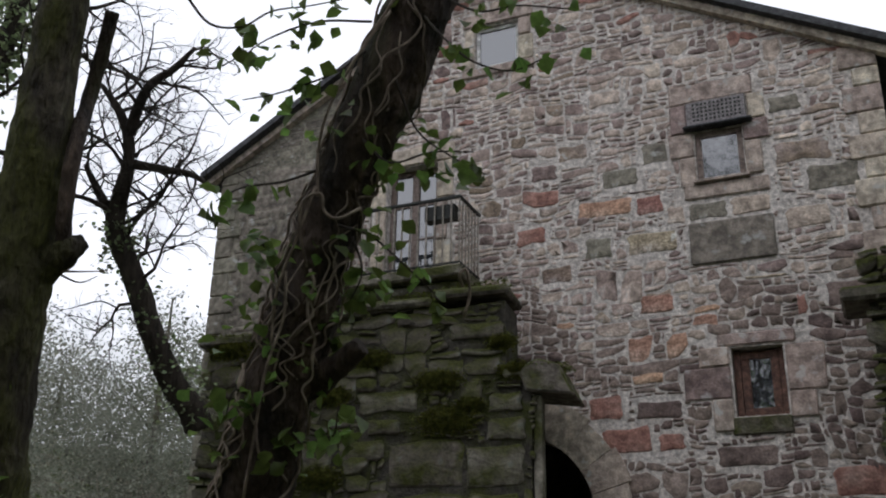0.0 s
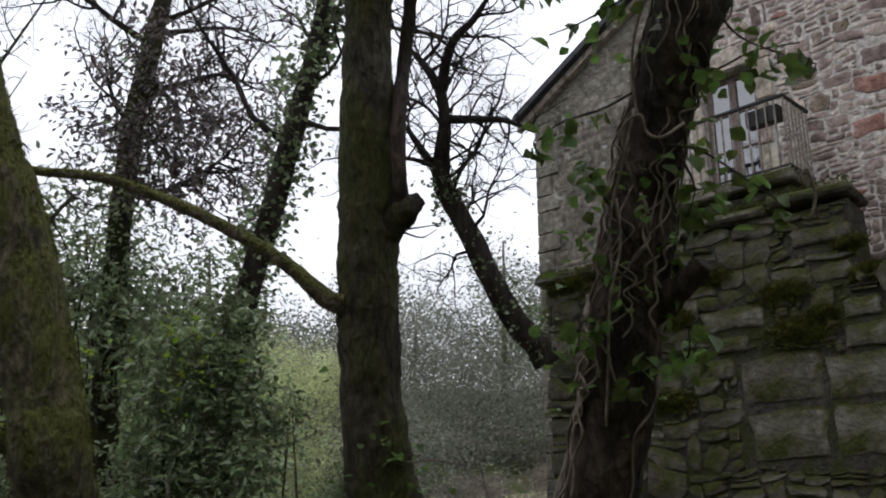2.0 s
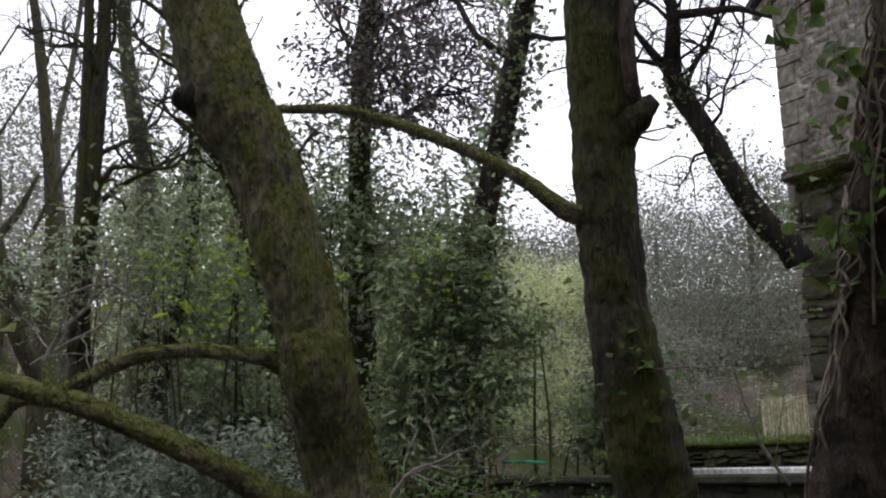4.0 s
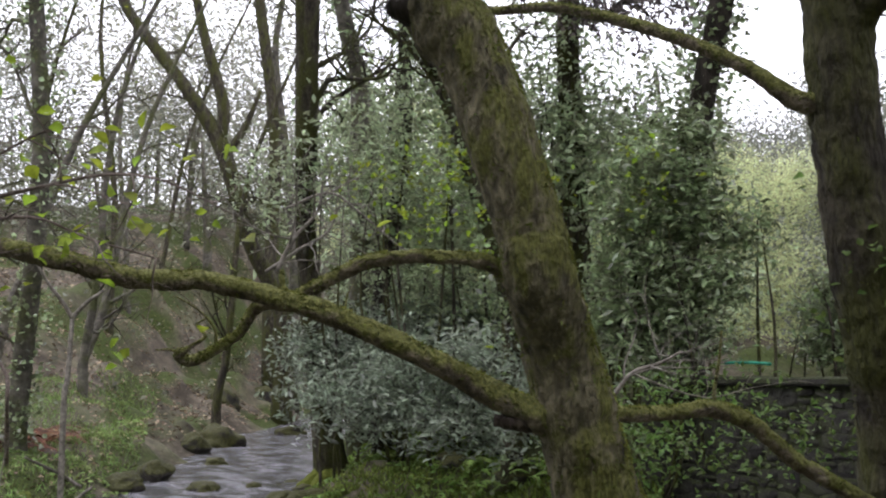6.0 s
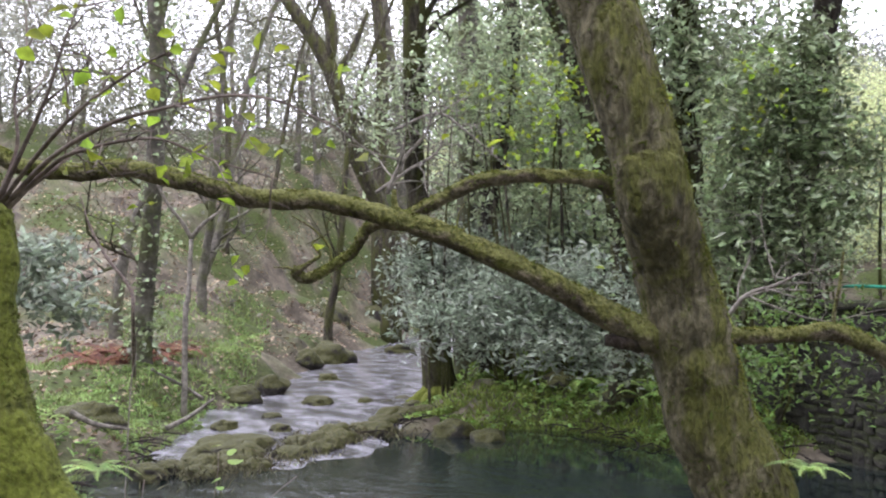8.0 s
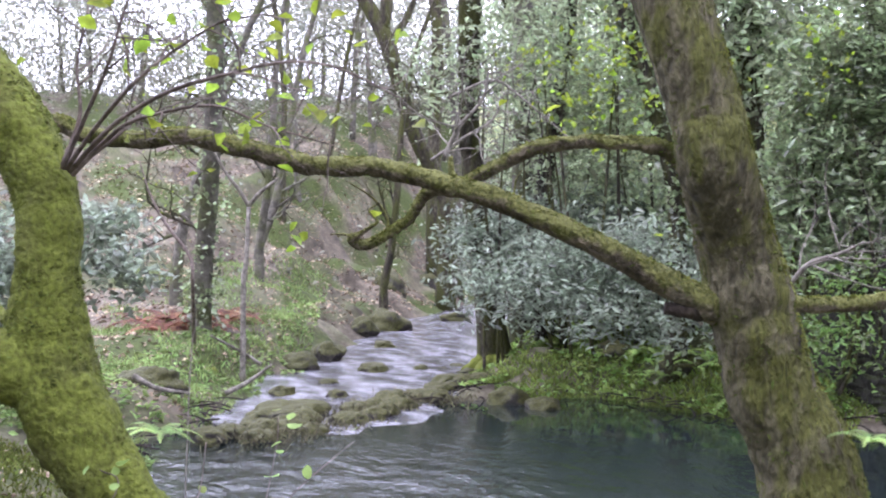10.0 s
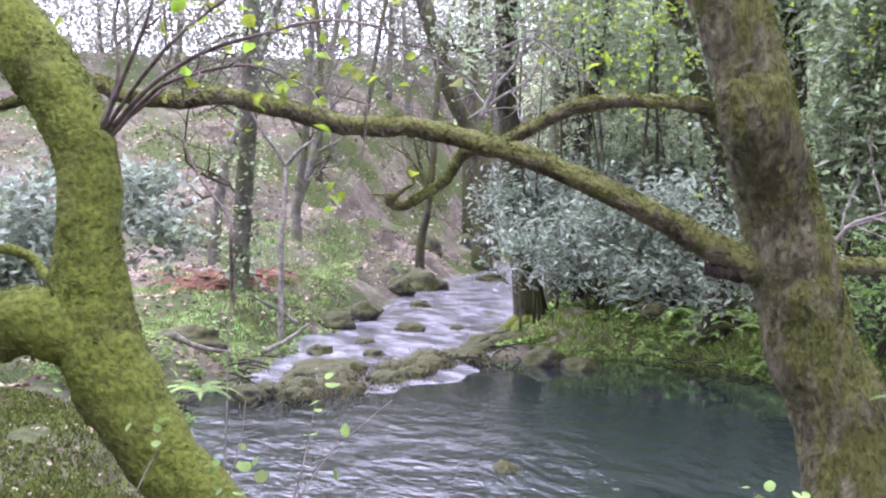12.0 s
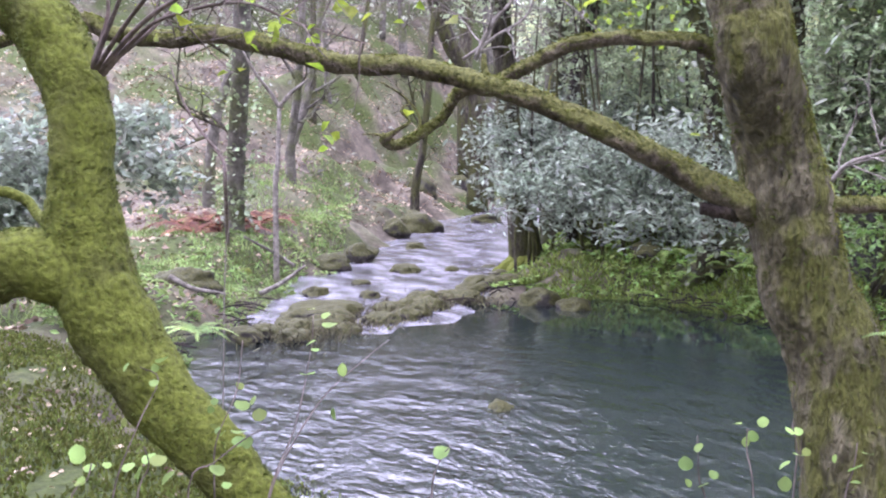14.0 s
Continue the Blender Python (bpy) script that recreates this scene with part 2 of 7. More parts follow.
def water_material(name, deep, ripple, strength, rough, foam):
    m = bpy.data.materials.new(name)
    m.use_nodes = True
    n, link = m.node_tree.nodes, m.node_tree.links.new
    b = n["Principled BSDF"]
    co = n.new("ShaderNodeTexCoord")
    mp = n.new("ShaderNodeMapping")
    mp.inputs["Rotation"].default_value = (0, 0, radians(-154))
    mp.inputs["Scale"].default_value = (0.6, 1.0, 1.0)
    link(co.outputs["Object"], mp.inputs["Vector"])
    last = None
    for size, dist in ((ripple, 0.05), (ripple * 4.5, 0.012)):
        t = n.new("ShaderNodeTexNoise")
        t.inputs["Scale"].default_value, t.inputs["Detail"].default_value = size, 4
        link(mp.outputs["Vector"], t.inputs["Vector"])
        bp = n.new("ShaderNodeBump")
        bp.inputs["Strength"].default_value, bp.inputs["Distance"].default_value = strength, dist
        link(t.outputs["Fac"], bp.inputs["Height"])
        if not foam:
            # the current ruffles the water most where it runs out of the rapids along the near bank
            far = n.new("ShaderNodeVectorMath")
            far.operation = "DISTANCE"
            far.inputs[1].default_value = (-7.0, 2.0, 0.0)
            link(co.outputs["Object"], far.inputs[0])
            calm = n.new("ShaderNodeMapRange")
            for key, value in (("From Min", 2.0), ("From Max", 5.2), ("To Min", 1.25), ("To Max", strength)):
                calm.inputs[key].default_value = value
            link(far.outputs["Value"], calm.inputs["Value"])
            link(calm.outputs["Result"], bp.inputs["Strength"])
        if last:
            link(last.outputs["Normal"], bp.inputs["Normal"])
        last = bp
    link(last.outputs["Normal"], b.inputs["Normal"])
    b.inputs["Base Color"].default_value = (*deep, 1)
    b.inputs["Roughness"].default_value, b.inputs["IOR"].default_value = rough, 1.5 if foam else 1.85
    if not foam:
        b.inputs["Specular IOR Level"].default_value = 1.0
    if foam:
        t = n.new("ShaderNodeTexNoise")
        t.inputs["Scale"].default_value, t.inputs["Detail"].default_value = 3.0, 12
        link(mp.outputs["Vector"], t.inputs["Vector"])
        r = n.new("ShaderNodeValToRGB")
        r.color_ramp.elements[0].position, r.color_ramp.elements[0].color = 0.36, (*deep, 1)
        r.color_ramp.elements[1].position, r.color_ramp.elements[1].color = 0.66, (0.29, 0.285, 0.305, 1)
        link(t.outputs["Fac"], r.inputs["Fac"])
        link(r.outputs["Color"], b.inputs["Base Color"])
    return m


POOL = water_material("pool_water", (0.012, 0.018, 0.017), 3.6, 0.035, 0.012, False)
RAPIDS = water_material("rapids_water", (0.045, 0.044, 0.045), 7.0, 0.55, 0.18, True)


# ---- mesh helpers ----
rng = np.random.default_rng(7)


def mesh_object(name, verts, faces, mat, parent=None, label="", smooth=False):
    """faces: an array of one polygon size, or a list of such arrays."""
    me = bpy.data.meshes.new(name)
    verts = np.asarray(verts, dtype=np.float32).reshape(-1, 3)
    groups = faces if isinstance(faces, list) else [faces]
    groups = [np.asarray(g, dtype=np.int32) for g in groups if len(g)]
    me.vertices.add(len(verts))
    me.vertices.foreach_set("co", verts.ravel())
    loops = np.concatenate([g.ravel() for g in groups])
    totals = np.concatenate([np.full(len(g), g.shape[1], np.int32) for g in groups])
    me.loops.add(len(loops))
    me.loops.foreach_set("vertex_index", loops)
    me.polygons.add(len(totals))
    me.polygons.foreach_set("loop_start", np.concatenate(([0], np.cumsum(totals)[:-1])).astype(np.int32))
    me.polygons.foreach_set("loop_total", totals)
    if smooth:
        me.polygons.foreach_set("use_smooth", np.ones(len(totals), dtype=bool))
    me.update(calc_edges=True)
    me.validate()
    me.materials.append(mat)
    ob = new(name, me)
    if parent:
        ob.parent = parent
    if label:
        ob["label"] = label
    return ob


def part(name, bm, mat, parent, label="", smooth=False):
    me = bpy.data.meshes.new(name)
    bm.to_mesh(me)
    bm.free()
    me.materials.append(mat)
    if smooth:
        me.polygons.foreach_set("use_smooth", np.ones(len(me.polygons), dtype=bool))
    ob = new(name, me)
    ob.parent = parent
    if label:
        ob["label"] = label
    return ob


def box_bm(x0, x1, y0, y1, z0, z1, bevel=0.0, bm=None):
    bm = bm or bmesh.new()
    made = bmesh.ops.create_cube(bm, size=1.0, matrix=Matrix.LocRotScale(((x0 + x1) / 2, (y0 + y1) / 2, (z0 + z1) / 2), None, (x1 - x0, y1 - y0, z1 - z0)))
    if bevel:
        edges = list({e for v in made["verts"] for e in v.link_edges})
        bmesh.ops.bevel(bm, geom=edges, offset=bevel, segments=1, affect="EDGES")
    return bm


def spline(points, steps):
    """Catmull-Rom through points of any width."""
    p = np.asarray(points, dtype=float)
    p = np.vstack((2 * p[0] - p[1], p, 2 * p[-1] - p[-2]))
    out = []
    for i in range(1, len(p) - 2):
        t = np.linspace(0, 1, steps, endpoint=False)[:, None]
        a, b, c, d = p[i - 1], p[i], p[i + 1], p[i + 2]
        out.append(0.5 * (2 * b + (c - a) * t + (2 * a - 5 * b + 4 * c - d) * t ** 2 + (3 * b - a - 3 * c + d) * t ** 3))
    out.append(p[-2][None])
    return np.vstack(out)


def tube(points, radii, sides=10, steps=5, rough=0.0, bumps=3.0, seed=0):
    """Vertices and quads of a tapered limb, its skin uneven by rough (a share of the radius)."""
    q = spline([(*p, r) for p, r in zip(points, radii)], steps)
    c, r = q[:, :3], np.maximum(q[:, 3], 0.0005)
    tan = np.gradient(c, axis=0)
    tan /= np.linalg.norm(tan, axis=1)[:, None] + 1e-9
    side = np.cross(tan[0], (0.3, 0.9, 0.2) if abs(tan[0][2]) > 0.7 else (0, 0, 1))
    rings = []
    for i in range(len(c)):
        side = side - tan[i] * side.dot(tan[i])
        side /= np.linalg.norm(side) + 1e-9
        other = np.cross(tan[i], side)
        a = np.linspace(0, 2 * np.pi, sides, endpoint=False)
        rr = np.full(sides, r[i])
        if rough:
            for k in range(sides):
                v = c[i] + r[i] * (np.cos(a[k]) * side + np.sin(a[k]) * other)
                w = Vector(v) * bumps + Vector((seed, 0, 0))
                rr[k] *= 1 + rough * (noise.noise(w) + 0.5 * noise.noise(w * 3.1) + 0.45 * noise.noise(w * 8.3))
        rings.append(c[i] + rr[:, None] * (np.cos(a)[:, None] * side + np.sin(a)[:, None] * other))
    v = np.vstack(rings)
    n, s = len(c), sides
    i, k = np.meshgrid(np.arange(n - 1), np.arange(s), indexing="ij")
    f = np.stack((i * s + k, i * s + (k + 1) % s, (i + 1) * s + (k + 1) % s, (i + 1) * s + k), -1).reshape(-1, 4)
    v = np.vstack((v, c[:1], c[-1:]))
    e = np.arange(s)
    caps = np.vstack((np.stack((np.full(s, n * s), (e + 1) % s, e), -1), np.stack((np.full(s, n * s + 1), (n - 1) * s + e, (n - 1) * s + (e + 1) % s), -1)))
    return v, f, caps


def join(tubes):
    vs, qs, ts, at = [], [], [], 0
    for v, q, t in tubes:
        vs.append(v)
        qs.append(q + at)
        ts.append(t + at)
        at += len(v)
    return np.vstack(vs), [np.vstack(qs), np.vstack(ts)]


def limb(name, points, radii, mat, parent, sides=12, steps=6, rough=0.12, bumps=4.0, label=""):
    v, q, t = tube(points, radii, sides, steps, rough, bumps, len(points))
    return mesh_object(name, v, [q, t], mat, parent, label, True)


def leaves(centres, size, spread=0.5, droop=0.3, wide=0.62, simple=False):
    """Folded leaves, each of two quads (of one, where simple), at the given centres."""
    c = np.asarray(centres, dtype=float)
    n = len(c)
    d = rng.normal(size=(n, 3))
    d[:, 2] = d[:, 2] * spread - droop
    d /= np.linalg.norm(d, axis=1)[:, None]
    s = np.cross(d, rng.normal(size=(n, 3)) * 0.6 + (0, 0, 1))
    s /= np.linalg.norm(s, axis=1)[:, None] + 1e-9
    up = np.cross(s, d)
    ln = (size * rng.uniform(0.6, 1.25, n))[:, None]
    w = ln * wide * 0.5
    base, tip = c - d * ln * 0.5, c + d * ln * 0.5 - up * ln * 0.12
    mid = c - d * ln * 0.06
    l, r = mid + s * w + up * w * 0.35, mid - s * w + up * w * 0.35
    if simple:
        return np.stack((base, l, tip, r), 1).reshape(-1, 3), np.arange(4 * n).reshape(n, 4)
    l2, r2 = c + d * ln * 0.25 + s * w * 0.7 + up * w * 0.2, c + d * ln * 0.25 - s * w * 0.7 + up * w * 0.2
    v = np.stack((base, l, l2, tip, r2, r), 1).reshape(-1, 3)
    k = np.arange(n)[:, None] * 6
    f = np.vstack((k + np.array([0, 1, 2, 3]), k + np.array([0, 3, 4, 5])))
    return v, f


def inside_blobs(n, blobs):
    """n places near the skins of ellipsoids (x, y, z, rx, ry, rz)."""
    b = np.asarray(blobs, dtype=float)
    w = (b[:, 3] * b[:, 4] + b[:, 4] * b[:, 5] + b[:, 3] * b[:, 5])
    pick = rng.choice(len(b), n, p=w / w.sum())
    d = rng.normal(size=(n, 3))
    d /= np.linalg.norm(d, axis=1)[:, None]
    return b[pick, :3] + d * b[pick, 3:] * (rng.uniform(0.25, 1.0, n) ** 0.5)[:, None]


def clumped(n, blobs, clump=14, size=0.25):
    """Places in sprays: clumps of leaves with gaps between them."""
    c = inside_blobs(max(1, n // clump), blobs)
    return np.repeat(c, clump, axis=0) + rng.normal(size=(len(c) * clump, 3)) * size * np.array([1, 1, 0.6])


def thing(name, label, category, at=(0, 0, 0), group="", kind=""):
    ob = new(name)
    ob.location = at
    return tagged(ob, label, category, group, kind)


# ---- ground ----
STREAM = [(*(-11.73, 4.05, 0.02), 1.25), (*(-13.34, 5.32, 0.08), 1.5), (*(-15.80, 7.15, 0.14), 1.6), (*(-18.12, 8.73, 0.20), 1.5), (*(-22.01, 11.21, 0.26), 1.3), (*(-24.81, 13.29, 0.32), 1.3), (-36.0, 24.0, 0.6, 1.4), (-48.0, 38.0, 1.2, 1.6), (-80.0, 70.0, 3.0, 2.0)]
POOLS = [(-7.2, 4.6, 2.6), (-8.6, 4.4, 2.5), (-9.6, 5.6, 2.2), (-6.0, 6.8, 2.2), (-7.6, 3.6, 1.7), (-4.7, 6.6, 1.4), (-5.8, 3.35, 1.75), (-4.75, 4.7, 1.35), (-9.9, 3.3, 1.6), (-8.6, 2.9, 1.6), (-7.0, 2.7, 1.5), (-10.6, 6.9, 1.55), (-8.8, 7.0, 1.5), (-7.4, 8.4, 1.1)]


def stream_distance(x, y):
    """Distance to the stream's edge and the water's level there."""
    best, level = np.full(x.shape, 1e9), np.zeros(x.shape)
    for (ax, ay, az, ar), (bx, by, bz, br) in zip(STREAM, STREAM[1:]):
        dx, dy = bx - ax, by - ay
        t = np.clip(((x - ax) * dx + (y - ay) * dy) / (dx * dx + dy * dy), 0, 1)
        d = np.hypot(x - ax - t * dx, y - ay - t * dy) - (ar + (br - ar) * t)
        level = np.where(d < best, az + (bz - az) * t, level)
        best = np.minimum(best, d)
    return best + 0.17 * np.sin(2.3 * x + 1.7 * np.sin(1.9 * y)) + 0.09 * np.sin(5.1 * y - 3.3 * x), level


def pool_distance(x, y):
    d = np.full(x.shape, 1e9)
    for px, py, r in POOLS:
        d = np.minimum(d, np.hypot(x - px, y - py) - r)
    return d + 0.1 * np.sin(2.9 * x + 1.3 * np.sin(2.3 * y)) + 0.05 * np.sin(6.1 * y + 2.7 * x)


def smooth(a, b, v):
    t = np.clip((v - a) / (b - a), 0, 1)
    return t * t * (3 - 2 * t)


def ground_height(x, y):
    x, y = np.asarray(x, float), np.asarray(y, float)
    ds, level = stream_distance(x, y)
    dp = pool_distance(x, y)
    edge = np.minimum(ds, dp)
    water = np.where(ds < dp, level, 0.0)
    r = np.hypot(x + 0.3, y + 0.1)
    flat = 0.36 + 0.02 * np.clip(r - 6, 0, 14)
    hill = np.clip(r - 21, 0, 27) * 0.31 + np.clip(r - 48, 0, 400) * 0.1
    behind = smooth(-12, 4, -x * 0.9 + y * 0.43)
    # rear is an unseen slope raised behind the path to shade it
    rear = np.clip(np.hypot(x - 1.0, y + 1.0) - 5.0, 0, 22) * 0.42 * (1 - smooth(-9, 1.5, -x * 0.7 + y * 0.7))
    hill = hill * behind * smooth(1.0, 6.0, ds) + rear
    bank = smooth(0.0, 1.1, edge) * flat + hill
    uneven = 0.10 * np.sin(x * 1.3 + 0.7 * np.sin(y * 0.9)) * np.sin(y * 1.1 + 1.3) + 0.05 * np.sin(x * 3.1 + y * 2.3) + 0.04 * np.sin(y * 4.3 - x * 2.2)
    land = water + bank + uneven * smooth(0.2, 2.0, edge) * (1 + 2 * smooth(15, 40, r)) - 0.03
    bed = water - 0.12 - 0.55 * smooth(0.0, 1.2, -dp) - 0.1 * smooth(0, 0.6, -ds)
    house = smooth(1.5, 4.0, y - 9.5 - 0.25 * x) * smooth(-7.5, -5.0, x)
    land = land * (1 - house) + (1.7 + 0 * land) * house
    lawn = smooth(13.9, 14.9, y + 0.17 * (x + 6)) * smooth(-12, -9.5, x) * (1 - smooth(27, 33, y))
    land = np.maximum(land, 2.3 * lawn + land * (1 - lawn))
    return np.where(edge > 0, land, bed)


def sheet(name, xs, ys, zf, mat, keep=None):
    gx, gy = np.meshgrid(xs, ys, indexing="ij")
    v = np.stack((gx, gy, zf(gx, gy)), -1).reshape(-1, 3)
    nx, ny = len(xs), len(ys)
    i, k = np.meshgrid(np.arange(nx - 1), np.arange(ny - 1), indexing="ij")
    f = np.stack((i * ny + k, (i + 1) * ny + k, (i + 1) * ny + k + 1, i * ny + k + 1), -1).reshape(-1, 4)
    if keep is not None:
        f = f[keep(v[f].mean(axis=1))]
    return mesh_object(name, v, f, mat, smooth=True)


def axis(near0, near1, step, far):
    mid = np.arange(near0, near1 + step / 2, step)
    g = np.cumsum(step * 1.12 ** np.arange(1, 60))
    g = g[g < far]
    return np.concatenate(((near0 - g)[::-1], mid, near1 + g))


tagged(sheet("ground", axis(-32, 3, 0.16, 900), axis(-4, 24, 0.16, 900), ground_height, GROUND), "mossy woodland ground with brown leaf litter", "ground", kind="structure")
pool = sheet("water", np.arange(-13.5, -1.9, 0.1), np.arange(0.3, 12, 0.1), lambda x, y: 0 * x, POOL, lambda c: (pool_distance(c[:, 0], c[:, 1]) < 0.5))
tagged(pool, "dark calm pool water reflecting trees", "water", kind="structure")


def rapids_level(x, y):
    d, level = stream_distance(x, y)
    fall = smooth(-0.2, 1.6, pool_distance(x, y))
    return (level + 0.03) * fall + 0.012 * (1 - fall) - 0.06 * smooth(-0.1, 0.3, d)


rap = sheet("water", np.arange(-34, -9.5, 0.12), np.arange(1.0, 22, 0.12), rapids_level, RAPIDS, lambda c: (stream_distance(c[:, 0], c[:, 1])[0] < 0.3))
tagged(rap, "pale rippling stream water running over stones", "stream", kind="structure")

# ---- the stone mill house ----
HX, HY, HEAD = -2.50, 14.80, -17.0
SIDE = (-4.05, 7.15)
APEX, EAVE = (1.5, 13.15), 10.05
HOUSE = thing("house", "old stone mill house with slate gable roof and balcony", "house")
HOUSE.matrix_world = pose(HX, HY, 0, 0, 0, HEAD)
# openings in the gable wall: left, right, bottom, top
DOOR, TOPWIN, VENTWIN, LOWWIN = (-0.62, 0.32, 7.2, 9.42), (0.98, 1.76, 11.07, 11.88), (4.55, 5.24, 8.28, 9.12), (4.8, 5.48, 4.8, 5.75)
ARCH_U, ARCH_Z, ARCH_R = 1.6, 3.5, 1.25


def roof_z(u):
    """Height of the gable's top at u."""
    k = (APEX[1] - EAVE) / (APEX[0] - SIDE[0]) if u < APEX[0] else (APEX[1] - EAVE) / (SIDE[1] - APEX[0])
    return APEX[1] - abs(u - APEX[0]) * k


def prism(bm, pts, y0, y1):
    """A slab with the outline pts (u, z), from depth y0 to y1."""
    a = [bm.verts.new((u, y0, z)) for u, z in pts]
    b = [bm.verts.new((u, y1, z)) for u, z in pts]
    bm.faces.new(a)
    bm.faces.new(b[::-1])
    for i in range(len(pts)):
        j = (i + 1) % len(pts)
        bm.faces.new((a[j], a[i], b[i], b[j]))
    return bm


def gable_wall():
    bm = bmesh.new()
    cuts = {SIDE[0], SIDE[1], APEX[0]}
    for o in (DOOR, TOPWIN, VENTWIN, LOWWIN):
        cuts |= {o[0], o[1]}
    cuts |= {ARCH_U + ARCH_R * math.cos(radians(a)) for a in range(0, 181, 12)}
    us = sorted(cuts)
    for a, b in zip(us, us[1:]):
        if b - a < 1e-4:
            continue
        m = (a + b) / 2
        gaps = [(o[2], o[2], o[3], o[3]) for o in (DOOR, TOPWIN, VENTWIN, LOWWIN) if o[0] < m < o[1]]
        if abs(m - ARCH_U) < ARCH_R:
            rise = [ARCH_Z + math.sqrt(max(0, ARCH_R ** 2 - (u - ARCH_U) ** 2)) for u in (a, b)]
            gaps.append((-1, -1, rise[0], rise[1]))
        gaps.sort()
        low = (-0.5, -0.5)
        for g in gaps:
            if g[0] > low[0]:
                prism(bm, [(a, low[0]), (b, low[1]), (b, g[1]), (a, g[0])], 0, 0.62)
            low = (g[2], g[3])
        prism(bm, [(a, low[0]), (b, low[1]), (b, roof_z(b)), (a, roof_z(a))], 0, 0.62)
    bmesh.ops.remove_doubles(bm, verts=bm.verts, dist=0.0005)
    bmesh.ops.recalc_face_normals(bm, faces=bm.faces)
    return part("wall", bm, MORTAR, HOUSE, "rubble gable wall with pale lime mortar")


gable_wall()
DEEP = 9.5
for u0, u1 in ((SIDE[0], SIDE[0] + 0.6), (SIDE[1] - 0.6, SIDE[1])):
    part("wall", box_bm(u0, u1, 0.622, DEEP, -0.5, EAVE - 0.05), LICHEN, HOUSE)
bm = prism(bmesh.new(), [(SIDE[0], -0.5), (SIDE[1], -0.5), (SIDE[1], EAVE), APEX, (SIDE[0], EAVE)], DEEP, DEEP + 0.6)
part("wall", bm, MORTAR, HOUSE)
for z in (3.0, 6.9, 10.2):
    part("floor", box_bm(SIDE[0] + 0.62, SIDE[1] - 0.62, 0.64, DEEP - 0.02, z - 0.2, z), INSIDE, HOUSE)
part("partition", box_bm(SIDE[0] + 0.62, SIDE[1] - 0.62, 3.2, 3.3, 0, 10.0), INSIDE, HOUSE)

# roof: two slopes with a slate edge that stands out over the gable
for a, b in (((SIDE[0] - 0.35, EAVE - 0.28), APEX), (APEX, (SIDE[1] + 0.35, EAVE - 0.28))):
    bm = prism(bmesh.new(), [(a[0], a[1] + 0.04), (b[0], b[1] + 0.04), (b[0], b[1] + 0.17), (a[0], a[1] + 0.17)], -0.28, DEEP + 0.8)
    part("roof", bm, SLATE, HOUSE, "dark slate roof slope")
    bm = prism(bmesh.new(), [(a[0], a[1] - 0.1), (b[0], b[1] - 0.1), (b[0], b[1] + 0.036), (a[0], a[1] + 0.036)], -0.14, -0.004)
    part("verge_course", bm, ASHLAR, HOUSE, "thin stone course under the verge")


# ---- stones ----
def unit_stone(seed, corners=0.3):
    """An uneven stone in a unit cell: its back on y = 0, its face towards -y."""
    r = random.Random(seed)
    outline = []
    for (x, z), (ax, az) in zip(((-0.5, -0.5), (0.5, -0.5), (0.5, 0.5), (-0.5, 0.5)), ((1, 0), (0, 1), (-1, 0), (0, -1))):
        # the corner is cut, and the side after it bows in or out
        c, e = r.uniform(0.15, 1.0) * corners, r.uniform(0.15, 1.0) * corners
        px, pz = -az, ax
        back = (-ax + px, -az + pz)
        sx, sz = (1 if x < 0 else -1), (1 if z < 0 else -1)
        if ax:
            outline += [(x + sx * r.uniform(0, 0.05), z + sz * e), (x + sx * c, z + sz * r.uniform(0, 0.08)), (r.uniform(-0.12, 0.12), z + sz * r.uniform(-0.03, 0.12))]
        else:
            outline += [(x + sx * c, z + sz * r.uniform(0, 0.08)), (x + sx * r.uniform(0, 0.05), z + sz * e), (x + sx * r.uniform(-0.03, 0.08), r.uniform(-0.12, 0.12))]
    ring0 = [(x, 0.0, z) for x, z in outline]
    rim = [(x * 0.97, -r.uniform(0.55, 0.8), z * 0.96) for x, z in outline]
    face = [(x * r.uniform(0.84, 0.93), -r.uniform(0.85, 1.1), z * r.uniform(0.8, 0.9)) for x, z in outline]
    mid = [(r.uniform(-0.1, 0.1), -r.uniform(0.9, 1.25), r.uniform(-0.1, 0.1))]
    n = len(outline)
    quads = [(k + i, k + (i + 1) % n, k + n + (i + 1) % n, k + n + i) for k in (0, n) for i in range(n)]
    tris = [(2 * n + i, 2 * n + (i + 1) % n, 3 * n) for i in range(n)]
    return np.array(ring0 + rim + face + mid), np.array(quads), np.array(tris)


STONE_KINDS = [unit_stone(k) for k in range(28)]
SQUARE_KINDS = [unit_stone(100 + k, 0.1) for k in range(12)]


